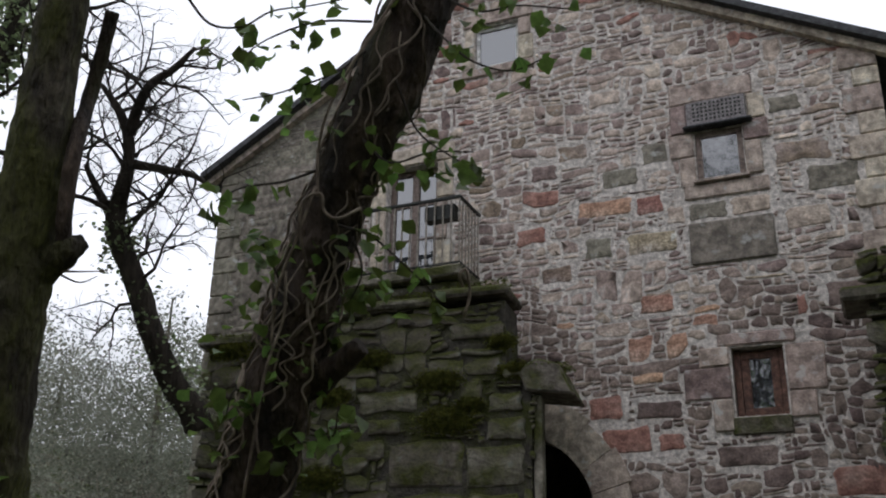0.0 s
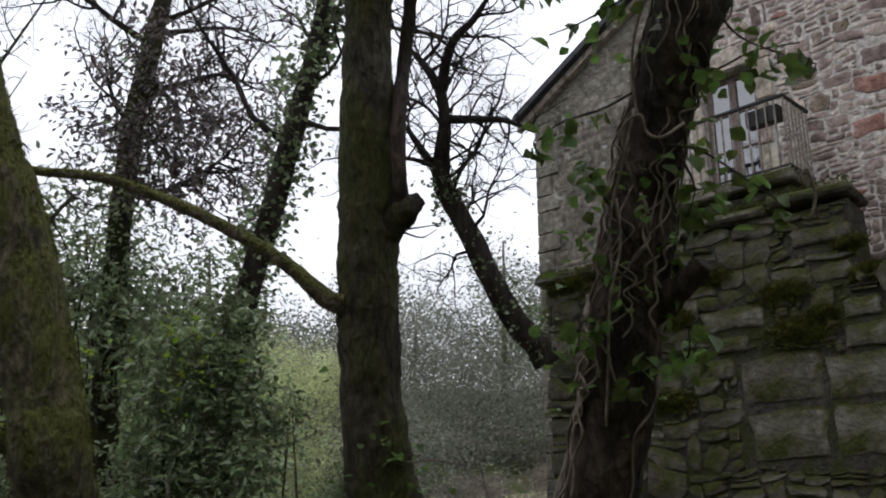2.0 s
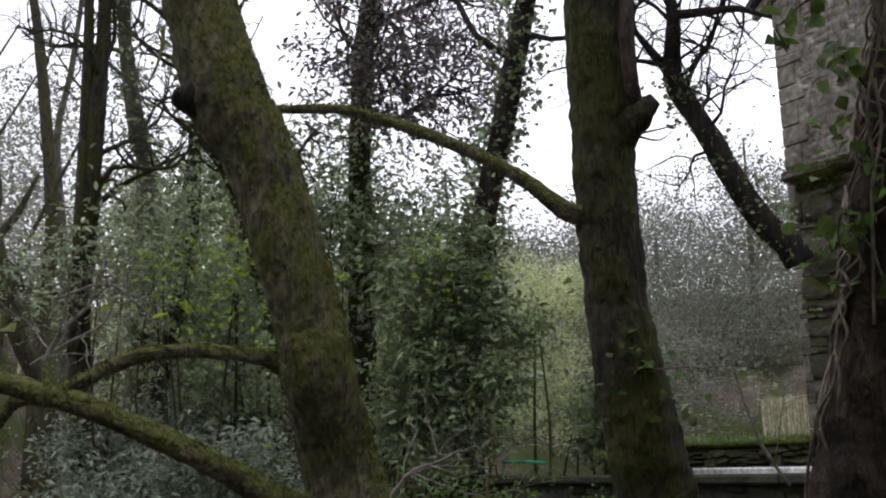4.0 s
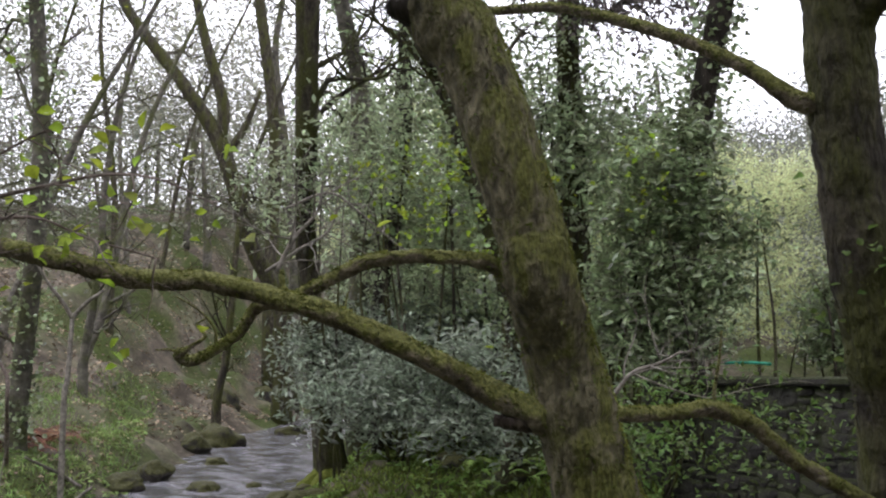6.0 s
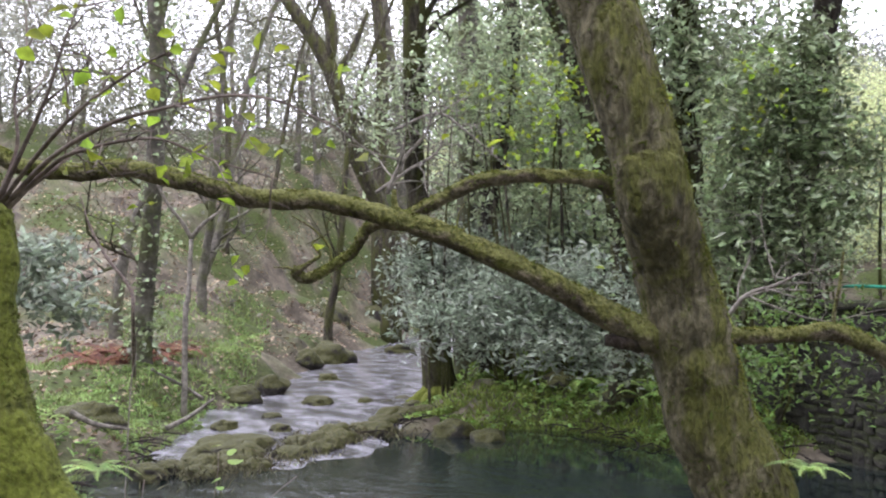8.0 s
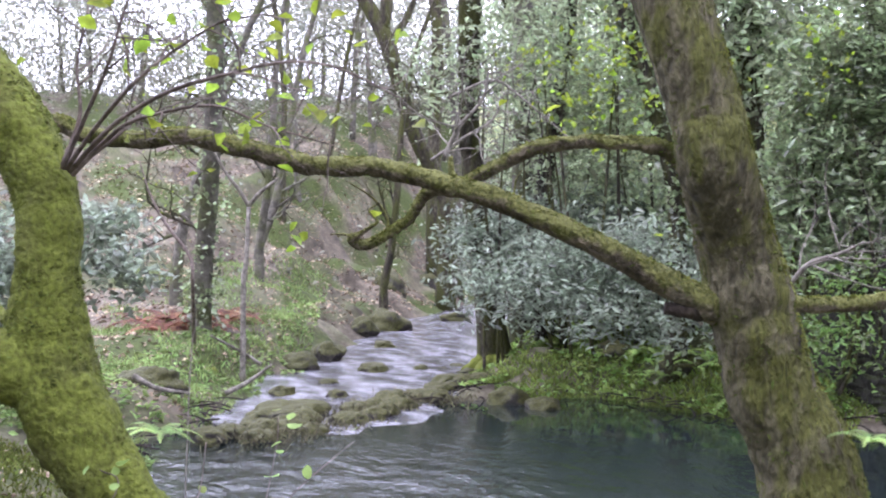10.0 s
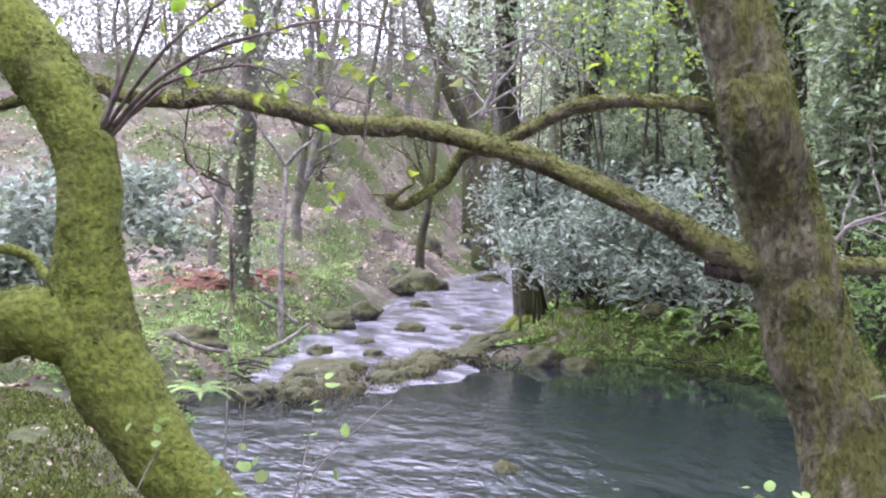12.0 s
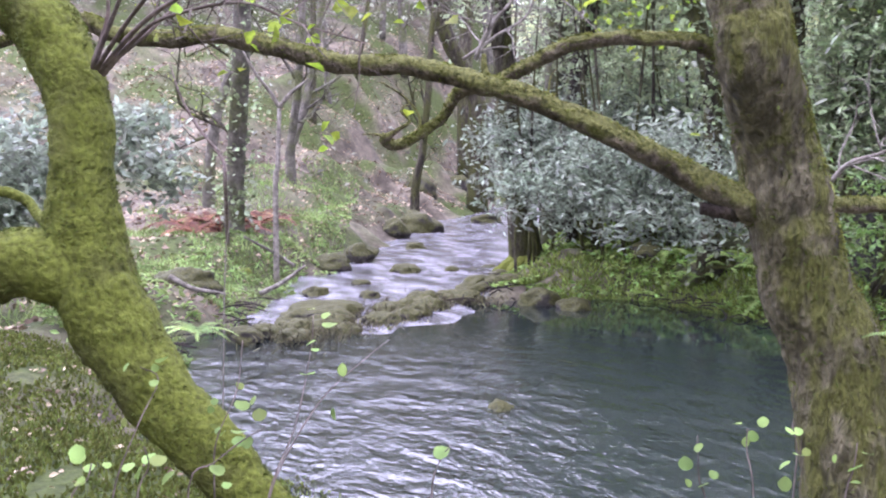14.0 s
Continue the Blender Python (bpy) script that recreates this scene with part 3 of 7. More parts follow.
def lay_stones(cells, parent, mats, rest_mat, base, kinds, limit, proud, rank, gap=0.012):
    """Stones (u0, u1, z0, z1, material index) on a wall: the best-ranked become pieces of their own, the others one joined part."""
    cells = sorted(cells, key=rank)
    meshes, joined, at = {}, ([], [], []), 0
    for i, (u0, u1, z0, z1, mi) in enumerate(cells):
        k = random.randrange(len(kinds))
        w, h, p = u1 - u0 - gap, z1 - z0 - gap, random.uniform(*proud)
        pos = ((u0 + u1) / 2, base, (z0 + z1) / 2)
        tilt = random.uniform(-1, 1) * min(4.0, 1.2 * h / w * 4)
        if i < limit:
            if (k, mi) not in meshes:
                v, q, t = kinds[k]
                o = mesh_object("stone", v, [q, t], mats[mi], parent)
                meshes[k, mi] = o.data
            else:
                o = new("stone", meshes[k, mi])
                o.parent = parent
            o.matrix_basis = Matrix.LocRotScale(pos, Euler((0, radians(tilt), 0)), (w, p, h))
        else:
            v, q, t = kinds[k]
            c, s = math.cos(radians(tilt)), math.sin(radians(tilt))
            x, z = v[:, 0] * w, v[:, 2] * h
            joined[0].append(np.stack((pos[0] + c * x + s * z, pos[1] + v[:, 1] * p, pos[2] - s * x + c * z), -1))
            joined[1].append(q + at)
            joined[2].append(t + at)
            at += len(v)
    if joined[0]:
        o = mesh_object("rubble", np.vstack(joined[0]), [np.vstack(joined[1]), np.vstack(joined[2])], rest_mat, parent, "small grey and tan rubble stones")
        tagged(o, kind="stuff")


def polygon_stones(u0, u1, z0, z1, blocked, top, sizes, seed, sliver=0.2, kinds=(1.0,), wobble=1.0):
    """Roughly coursed rubble: split cells whose joints wander and whose corners are knocked off."""
    g = random.Random(seed)
    out = []
    for a, b, c, d, _ in rubble_cells(u0, u1, z0, z1, blocked, top, sizes, seed, sliver, 0):
        w, h = b - a, d - c
        cut = [g.uniform(0.12, 0.45) if g.random() < 0.5 else 0.06 for _ in range(4)]
        q = [(a + cut[0] * w, c), (a + w * g.uniform(0.45, 0.6), c + g.gauss(0, 0.05) * h), (b - cut[1] * w, c), (b, c + cut[1] * h), (b, d - cut[2] * h), (b - cut[2] * w, d), (a + w * g.uniform(0.4, 0.6), d + g.gauss(0, 0.05) * h), (a + cut[3] * w, d), (a, d - cut[3] * h), (a, c + cut[0] * h)]
        pts = []
        for u, z in q:
            du = 0.07 * noise.noise(Vector((u * 1.1, z * 1.6, seed))) + 0.05 * noise.noise(Vector((u * 3.1, z * 4.2, seed + 5)))
            dz = 0.15 * noise.noise(Vector((u * 0.8, z * 1.1, seed + 9))) + 0.075 * noise.noise(Vector((u * 2.4, z * 3.0, seed + 3)))
            pts.append((u + du * wobble, z + dz * wobble))
        roll = g.random()
        kind = 0 if w * h < 0.05 else sum(roll > k for k in kinds[:-1])
        out.append((np.array(pts), kind, (a + b) / 2, (c + d) / 2))
    return out


def lay_polygons(stones, parent, mats, rest_mat, limit, proud, rank, gap, seed=1, base=0.0):
    """Stones with uneven outlines and rounded faces: the best-ranked as pieces of their own, the others joined."""
    g = np.random.default_rng(seed)
    rest = {}
    for i, (q, kind, u, z) in enumerate(sorted(stones, key=lambda s: rank(s[2], s[3]))):
        c = q.mean(0)
        w, h = np.ptp(q, axis=0)
        ring = []
        for a, b in zip(q, np.roll(q, -1, axis=0)):
            if np.linalg.norm(b - a) < 0.006:
                continue
            ring.append(a)
        ring = np.array(ring)
        if len(ring) < 4:
            continue
        joint = gap * 0.55 if kind == 4 else gap
        ring = c + (ring - c) * (max(0.4, 1 - joint / w), max(0.4, 1 - joint / h)) + g.normal(size=ring.shape) * min(w, h) * 0.035
        n, p = len(ring), g.uniform(*proud)
        slope = g.normal() * 0.25, g.normal() * 0.35
        rows = []
        for inset, y0, y1 in ((1.0, 0.0, 0.0), (0.97, 0.55, 0.8), (0.9, 0.85, 1.1)):
            r = c + (ring - c) * (inset + g.uniform(-0.02, 0.02, (n, 1)) * (inset < 1))
            lean = 1 + (r[:, 0] - c[0]) / w * slope[0] + (r[:, 1] - c[1]) / h * slope[1]
            rows.append(np.stack((r[:, 0] - u, base - p * g.uniform(y0, y1, n) * lean, r[:, 1] - z), -1))
        v = np.vstack(rows + [np.array([[c[0] - u, base - p * g.uniform(0.9, 1.25), c[1] - z]])])
        k = np.arange(n)
        k1 = (k + 1) % n
        quads = np.vstack([np.stack((s + k, s + k1, s + n + k1, s + n + k), -1) for s in (0, n)])
        tris = np.stack((2 * n + k, 2 * n + k1, np.full(n, 3 * n)), -1)
        if i < limit:
            mesh_object("stone", v, [quads, tris], mats[kind], parent).location = (u, 0, z)
        else:
            vs, qs, ts = rest.setdefault(kind, ([], [], []))
            at = sum(len(a) for a in vs)
            vs.append(v + (u, 0, z))
            qs.append(quads + at)
            ts.append(tris + at)
    for kind, (vs, qs, ts) in rest.items():
        o = mesh_object("rubble", np.vstack(vs), [np.vstack(qs), np.vstack(ts)], rest_mat if kind == 0 else mats[kind], parent, "small grey and tan rubble stones")
        tagged(o, kind="stuff")


def rubble_cells(u0, u1, z0, z1, blocked, top, sizes, seed, sliver=0.35, red=0.07):
    """Random rubble: the field is split again and again, round what is blocked, into uneven stones and slivers."""
    r = random.Random(seed)
    (w0, w1), (h0, h1) = sizes
    out = []
    todo, z = [], z0
    while z < z1:
        h, u = r.uniform(1.1, 2.0) * h1, u0
        while u < u1 - 0.02:
            w = r.uniform(0.6, 1.8) * w1
            w = u1 - u if u1 - u - w < 0.3 * w1 else w
            todo.append((u, u + w, z, min(z + h, z1)))
            u += w
        z += h

    def clear(c):
        if max(c[3] - top(c[0]), c[3] - top(c[1])) > -0.08:
            return False
        if any(c[0] < b[1] and c[1] > b[0] and c[2] < b[3] and c[3] > b[2] for b in blocked):
            return False
        if top is roof_z:
            d = max(math.hypot(u - ARCH_U, z - ARCH_Z) for u in c[:2] for z in c[2:4])
            near = math.hypot(min(max(ARCH_U, c[0]), c[1]) - ARCH_U, min(max(ARCH_Z, c[2]), c[3]) - ARCH_Z)
            return near > ARCH_R + 0.5
        return True

    while todo:
        c = todo.pop()
        w, h = c[1] - c[0], c[3] - c[2]
        wl, hl = r.uniform(w0, w1) * (0.7 + 0.9 * r.random() ** 2), r.uniform(h0, h1) * (0.6 + 0.9 * r.random() ** 2)
        if r.random() < sliver:
            hl *= 0.45
        ok = clear(c)
        if ok and w <= wl * 1.25 and h <= hl * 1.35:
            if w > 0.06 and h > 0.04:
                bend = 0.05 * math.sin(1.7 * c[0] + seed) + 0.03 * math.sin(4.1 * c[1] + 2.0 * c[2])
                out.append((c[0] + 0.02 * math.sin(9 * c[2]), c[1] + 0.02 * math.sin(9 * c[2] + 1), c[2] + bend, c[3] + bend, 1 if r.random() < red and w > 0.18 else 0))
            continue
        if w < 0.12 and h < 0.12:
            continue
        f = r.uniform(0.28, 0.72)
        if h / hl > w / wl:
            m = c[2] + h * f
            todo += [(c[0], c[1], c[2], m), (c[0], c[1], m, c[3])]
        else:
            m = c[0] + w * f
            todo += [(c[0], m, c[2], c[3]), (m, c[1], c[2], c[3])]
    return out


# ---- stonework of the gable ----
BLOCKED = [(DOOR[0] - 0.26, DOOR[1] + 0.28, DOOR[2], DOOR[3] + 0.3), (TOPWIN[0] - 0.22, TOPWIN[1] + 0.26, TOPWIN[2] - 0.16, TOPWIN[3] + 0.24),
           (4.28, 5.55, 8.05, 9.9), (4.38, 5.54, 7.02, 7.64), (4.5, 5.8, 4.58, 5.92), (4.18, 4.5, 5.1, 5.46), (SIDE[1] - 0.38, SIDE[1], 0, 12), (SIDE[0], SIDE[0] + 0.36, 0, 12)]
# larger stones that stand out in the rubble: left, right, bottom, top, kind
FIELD_BLOCKS = [(4.05, 4.34, 7.68, 8.0, 0), (4.36, 4.95, 7.69, 7.99, 3), (4.97, 5.55, 7.69, 7.99, 0), (2.69, 3.56, 7.97, 8.27, 1), (3.6, 4.03, 7.9, 8.22, 1), (1.71, 2.2, 7.66, 7.98, 1), (2.8, 3.23, 7.29, 7.66, 3), (3.45, 4.2, 7.28, 7.64, 2),
                (5.64, 6.42, 8.36, 8.74, 2), (6.04, 6.74, 7.88, 8.3, 3), (3.57, 4.09, 6.36, 6.66, 1), (3.45, 4.1, 4.84, 5.1, 0), (2.76, 3.29, 4.87, 5.23, 1), (2.95, 3.66, 4.38, 4.77, 1), (3.73, 4.12, 4.38, 4.65, 1), (4.51, 5.3, 4.14, 4.42, 0),
                (3.72, 4.14, 8.71, 9.09, 3), (2.93, 3.48, 9.86, 10.16, 0), (3.1, 3.68, 8.42, 8.74, 3), (1.95, 2.4, 8.72, 9.02, 0), (5.7, 6.3, 7.36, 7.7, 0), (5.62, 6.1, 9.2, 9.5, 3), (6.1, 6.7, 6.2, 6.55, 0), (2.1, 2.6, 7.0, 7.28, 2), (5.9, 6.6, 3.7, 4.1, 1), (2.4, 2.9, 9.0, 9.3, 2)]
BLOCKED += [(b[0], b[1], b[2], b[3]) for b in FIELD_BLOCKS]


def rough_block(a, b, c, d):
    """Outline of a squared stone with knocked corners."""
    return np.array(((a + 0.03, c), ((a + b) / 2, c + 0.02), (b - 0.05, c), (b, c + 0.04), (b - 0.02, (c + d) / 2), (b, d - 0.06), (b - 0.04, d), ((a + b) / 2, d - 0.015), (a + 0.06, d), (a, d - 0.04), (a + 0.02, (c + d) / 2), (a, c + 0.03)))


rubble = polygon_stones(-1.3, SIDE[1], 3.3, 13.2, BLOCKED, roof_z, ((0.16, 0.58), (0.12, 0.33)), 5, 0.14, (0.72, 0.86, 1.0), 0.9)
rubble += [(rough_block(*b[:4]), b[4], (b[0] + b[1]) / 2, (b[2] + b[3]) / 2) for b in FIELD_BLOCKS]
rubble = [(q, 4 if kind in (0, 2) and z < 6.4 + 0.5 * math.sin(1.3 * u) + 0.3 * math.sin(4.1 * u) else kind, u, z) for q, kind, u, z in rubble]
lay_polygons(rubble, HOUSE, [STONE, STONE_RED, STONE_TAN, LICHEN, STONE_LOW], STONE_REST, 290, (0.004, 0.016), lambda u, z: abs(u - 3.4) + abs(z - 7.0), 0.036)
# the smooth, rendered end of the gable
bm = prism(bmesh.new(), [(SIDE[0] + 0.3, 3.3), (-1.32, 3.3), (-1.32, roof_z(-1.32) - 0.03), (SIDE[0] + 0.3, roof_z(SIDE[0] + 0.3) - 0.03)], -0.007, 0.002)
bmesh.ops.recalc_face_normals(bm, faces=bm.faces)
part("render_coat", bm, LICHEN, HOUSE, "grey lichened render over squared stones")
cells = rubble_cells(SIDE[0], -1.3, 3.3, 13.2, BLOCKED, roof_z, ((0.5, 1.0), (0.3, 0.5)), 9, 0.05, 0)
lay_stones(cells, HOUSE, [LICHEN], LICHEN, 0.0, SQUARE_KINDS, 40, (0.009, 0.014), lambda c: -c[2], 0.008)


def block(name, u0, u1, z0, z1, proud, mat, parent=HOUSE, back=0.0, label="", bevel=0.02):
    return part(name, box_bm(u0 + 0.006, u1 - 0.006, -proud, back, z0 + 0.006, z1 - 0.006, bevel), mat, parent, label)


z = 0.0
k = 0
while z < EAVE - 0.35:
    h = (0.34, 0.42, 0.3, 0.38)[k % 4]
    for side, s in ((SIDE[0], 1), (SIDE[1], -1)):
        w = 0.5 if (k + (s > 0)) % 2 else 0.34
        a, b = sorted((side - s * 0.03, side + s * w))
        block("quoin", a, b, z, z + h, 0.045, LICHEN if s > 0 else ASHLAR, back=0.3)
    z += h
    k += 1
# window and door dressings
for u0, u1, z0, z1, m in ((4.2, 5.45, 9.62, 9.95, ASHLAR), (4.2, 4.46, 9.12, 9.62, STONE), (5.34, 5.6, 9.2, 9.62, ASHLAR), (4.16, 4.54, 8.72, 9.12, ASHLAR), (4.3, 4.54, 8.22, 8.72, ASHLAR),
                          (5.25, 5.5, 8.3, 8.85, ASHLAR), (5.25, 5.62, 8.85, 9.19, STONE), (4.34, 5.56, 8.02, 8.26, ASHLAR), (4.36, 5.56, 7.0, 7.66, LICHEN),
                          (4.14, 4.78, 5.05, 5.5, STONE), (4.36, 4.78, 5.5, 5.78, STONE), (4.5, 4.78, 4.6, 5.05, ASHLAR), (5.5, 6.0, 5.1, 5.74, STONE), (5.5, 5.85, 4.74, 5.1, STONE), (4.62, 5.66, 5.77, 5.96, STONE), (4.74, 5.52, 4.54, 4.79, RUIN),
                          (DOOR[0] - 0.28, DOOR[0], 7.2, 7.9, ASHLAR), (DOOR[0] - 0.2, DOOR[0], 7.9, 8.7, ASHLAR), (DOOR[0] - 0.3, DOOR[0], 8.7, 9.43, ASHLAR), (DOOR[1], DOOR[1] + 0.3, 7.2, 8.0, ASHLAR), (DOOR[1], DOOR[1] + 0.2, 8.0, 8.75, ASHLAR), (DOOR[1], DOOR[1] + 0.3, 8.75, 9.43, ASHLAR), (DOOR[0] - 0.3, DOOR[1] + 0.32, 9.43, 9.76, ASHLAR),
                          (TOPWIN[0] - 0.24, TOPWIN[0], 11.06, 11.5, ASHLAR), (TOPWIN[0] - 0.2, TOPWIN[0], 11.5, 11.9, ASHLAR), (TOPWIN[1], TOPWIN[1] + 0.28, 11.06, 11.55, ASHLAR), (TOPWIN[1], TOPWIN[1] + 0.24, 11.55, 11.9, ASHLAR), (TOPWIN[0] - 0.24, TOPWIN[1] + 0.28, 11.9, 12.16, ASHLAR), (TOPWIN[0] - 0.24, TOPWIN[1] + 0.3, 10.88, 11.06, ASHLAR)):
    block("stone_dressing", u0, u1, z0, z1, random.uniform(0.03, 0.05), m)
block("drip_slab", 4.4, 5.42, 9.125, 9.19, 0.17, SLATE, label="dark projecting slate slab")
part("sill_slab", box_bm(4.5, 5.3, -0.1, 0.1, 8.262, 8.31, 0.01), ASHLAR, HOUSE)


# arch stones
n = 11
for i in range(n):
    a0, a1 = radians(180 * i / n + 0.2), radians(180 * (i + 1) / n - 0.2)
    r0, r1 = ARCH_R, ARCH_R + 0.52 + 0.06 * (i % 2)
    ring = [(ARCH_U + r * math.cos(a), ARCH_Z + r * math.sin(a)) for r, a in ((r0, a0), (r1, a0), (r1, (a0 + a1) / 2), (r1, a1), (r0, a1), (r0, (a0 + a1) / 2))]
    bm = prism(bmesh.new(), ring, -0.06, 0.3)
    bmesh.ops.recalc_face_normals(bm, faces=bm.faces)
    part("arch_stone", bm, ASHLAR, HOUSE)

# vent grille above the small window
grille = part("vent_grille", box_bm(4.46, 5.33, -0.075, -0.01, 9.2, 9.61, 0.01), GRILLE, HOUSE, "grey pierced ventilation grille")
for i in range(12):
    for j in range(5):
        u, z = 4.56 + i * 0.061, 9.27 + j * 0.065
        part("vent_hole", box_bm(u, u + 0.034, -0.079, -0.06, z, z + 0.036), IRON, grille)


def window(name, o, inset, rail, mat, mullions, label, bars=()):
    """A framed window in the opening o; mullions are upright dividers, as shares of the width."""
    w = thing(name, label, "window", kind="structure")
    w.matrix_world = HOUSE.matrix_world
    u0, u1, z0, z1 = o
    for a, b, c, d in ((u0, u1, z0, z0 + rail), (u0, u1, z1 - rail, z1), (u0, u0 + rail, z0 + rail, z1 - rail), (u1 - rail, u1, z0 + rail, z1 - rail)):
        part("window_frame", box_bm(a, b, inset, inset + 0.07, c, d, 0.006), mat, w)
    us = [u0 + rail] + [u0 + (u1 - u0) * m for m in mullions] + [u1 - rail]
    for m in us[1:-1]:
        part("window_frame", box_bm(m - rail * 0.6, m + rail * 0.6, inset - 0.01, inset + 0.06, z0 + rail, z1 - rail, 0.006), mat, w)
    for i, (a, b) in enumerate(zip(us, us[1:])):
        a, b = a + (0 if i == 0 else rail * 0.6), b - (0 if i == len(us) - 2 else rail * 0.6)
        part("pane", box_bm(a, b, inset + 0.03, inset + 0.04, z0 + rail, z1 - rail), GLASS, w)
        for z in bars:
            z = z0 + (z1 - z0) * z
            part("glazing_bar", box_bm(a, b, inset + 0.004, inset + 0.05, z - 0.012, z + 0.012), mat, w)
    return w


window("window_1", VENTWIN, 0.03, 0.085, WOOD_FRAME, [], "small window in weathered grey wood frame")
window("window_2", (4.9, 5.4, 4.82, 5.72), 0.14, 0.11, WOOD_RED, [], "narrow window in reddish wooden frame")
window("window_3", TOPWIN, 0.06, 0.06, CONCRETE, [], "attic window in pale frame")
dw = window("door_1", (DOOR[0], DOOR[1], DOOR[2] + 0.02, DOOR[3]), 0.16, 0.1, WOOD_FRAME, [0.5], "glazed balcony door in grey wood", (0.42, 0.7))
part("kick_panel", box_bm(DOOR[0] + 0.1, DOOR[1] - 0.1, 0.17, 0.21, 7.32, 7.62, 0.01), WOOD_FRAME, dw)
for u0, u1 in ((4.81, 4.895), (5.405, 5.475)):
    part("window_lining", box_bm(u0, u1, 0.12, 0.3, 4.82, 5.74), WOOD_RED, HOUSE)

# balcony
BAL = (-1.3, 1.15, 0.93)
part("balcony_slab", box_bm(BAL[0], BAL[1], -BAL[2], -0.08, 7.0, 7.17, 0.03), RUIN, HOUSE, "thick stone balcony slab")
part("balcony_corbel", box_bm(BAL[0] + 0.1, BAL[1] - 0.1, -0.76, -0.08, 6.8, 6.996, 0.05), RUIN, HOUSE)
part("balcony_corbel", box_bm(BAL[0] + 0.22, BAL[1] - 0.22, -0.5, -0.08, 6.55, 6.796, 0.06), RUIN, HOUSE)
rail = thing("balcony_railing", "iron balcony railing with slim pale bars", "railing")
rail.matrix_world = HOUSE.matrix_world
y0 = -BAL[2] + 0.06
part("top_rail", box_bm(BAL[0] + 0.03, BAL[1] - 0.02, y0 - 0.025, y0 + 0.025, 8.26, 8.31, 0.008), IRON, rail)
part("bottom_rail", box_bm(BAL[0] + 0.03, BAL[1] - 0.02, y0 - 0.015, y0 + 0.015, 7.2, 7.225), IRON, rail)
for u in (BAL[0] + 0.05, BAL[1] - 0.045):
    part("top_rail", box_bm(u - 0.025, u + 0.025, y0 + 0.03, -0.06, 8.26, 8.31, 0.008), IRON, rail)
    part("bottom_rail", box_bm(u - 0.015, u + 0.015, y0 + 0.02, -0.06, 7.2, 7.225), IRON, rail)
    for i in range(1, 7):
        y = y0 + i * 0.125
        part("bar", box_bm(u - 0.011, u + 0.011, y - 0.011, y + 0.011, 7.174, 8.255), BAR, rail)
for i in range(18):
    u = BAL[0] + 0.05 + i * (BAL[1] - BAL[0] - 0.095) / 17
    part("bar", box_bm(u - 0.011, u + 0.011, y0 - 0.011, y0 + 0.011, 7.174, 8.255), BAR, rail)
planter = thing("planter_box", "dark planter box hung on the balcony railing", "planter")
planter.matrix_world = HOUSE.matrix_world
bm = box_bm(0.5, 1.0, y0 + 0.03, y0 + 0.2, 7.96, 8.0, 0.005)
for a, b, c, d in ((0.5, 1.0, y0 + 0.03, y0 + 0.05), (0.5, 1.0, y0 + 0.18, y0 + 0.2), (0.5, 0.52, y0 + 0.05, y0 + 0.18), (0.98, 1.0, y0 + 0.05, y0 + 0.18)):
    box_bm(a, b, c, d, 8.0, 8.2, bm=bm)
part("trough", bm, IRON, planter)

# ---- ruined wall in front of the house ----
RUIN_WALL = thing("ruined_wall", "mossy ruined wall of large dark stones", "wall")
RUIN_WALL.matrix_world = pose(-2.94, 13.41, 0, 0, 0, -11)


def ruin_top(u):
    if u < -1.0:
        return 6.02
    return 6.28 + 0.085 * (u + 0.6) if u < 2.02 else 5.28


bm = bmesh.new()
us = [-2.6, -1.9, -1.0, -0.98, 0.0, 1.0, 2.0, 2.03, 2.36]
for a, b in zip(us, us[1:]):
    prism(bm, [(a, 0.5), (b, 0.5), (b, ruin_top(b - 0.001) - 0.12), (a, ruin_top(a + 0.001) - 0.12)], 0.0, 0.7)
bmesh.ops.remove_doubles(bm, verts=bm.verts, dist=0.0005)
bmesh.ops.recalc_face_normals(bm, faces=bm.faces)
part("core", bm, RUIN_CORE, RUIN_WALL, "dark earth and rubble core")
big = [(0.36, 1.44, 3.83, 4.48), (1.47, 2.28, 3.80, 4.37), (1.75, 2.29, 4.41, 4.75), (-0.13, 0.77, 4.86, 5.19), (-0.41, 0.30, 4.20, 4.51), (1.36, 1.70, 4.92, 5.27), (1.19, 2.00, 5.83, 6.09), (1.76, 2.26, 4.79, 5.07), (-0.97, -0.47, 3.89, 4.49), (0.02, 0.53, 4.55, 4.79), (0.41, 1.42, 3.11, 3.77), (1.48, 2.24, 3.09, 3.74), (-2.64, -1.9, 4.7, 5.2)]
rubble = polygon_stones(-2.66, 2.4, 1.6, 6.6, big, lambda u: ruin_top(u) + 0.06, ((0.35, 1.0), (0.2, 0.62)), 21, 0.18)
rubble += [(rough_block(*b), 0, (b[0] + b[1]) / 2, (b[2] + b[3]) / 2) for b in big]
lay_polygons(rubble, RUIN_WALL, [RUIN], RUIN, 290, (0.015, 0.06), lambda u, z: -z, 0.028, 2)
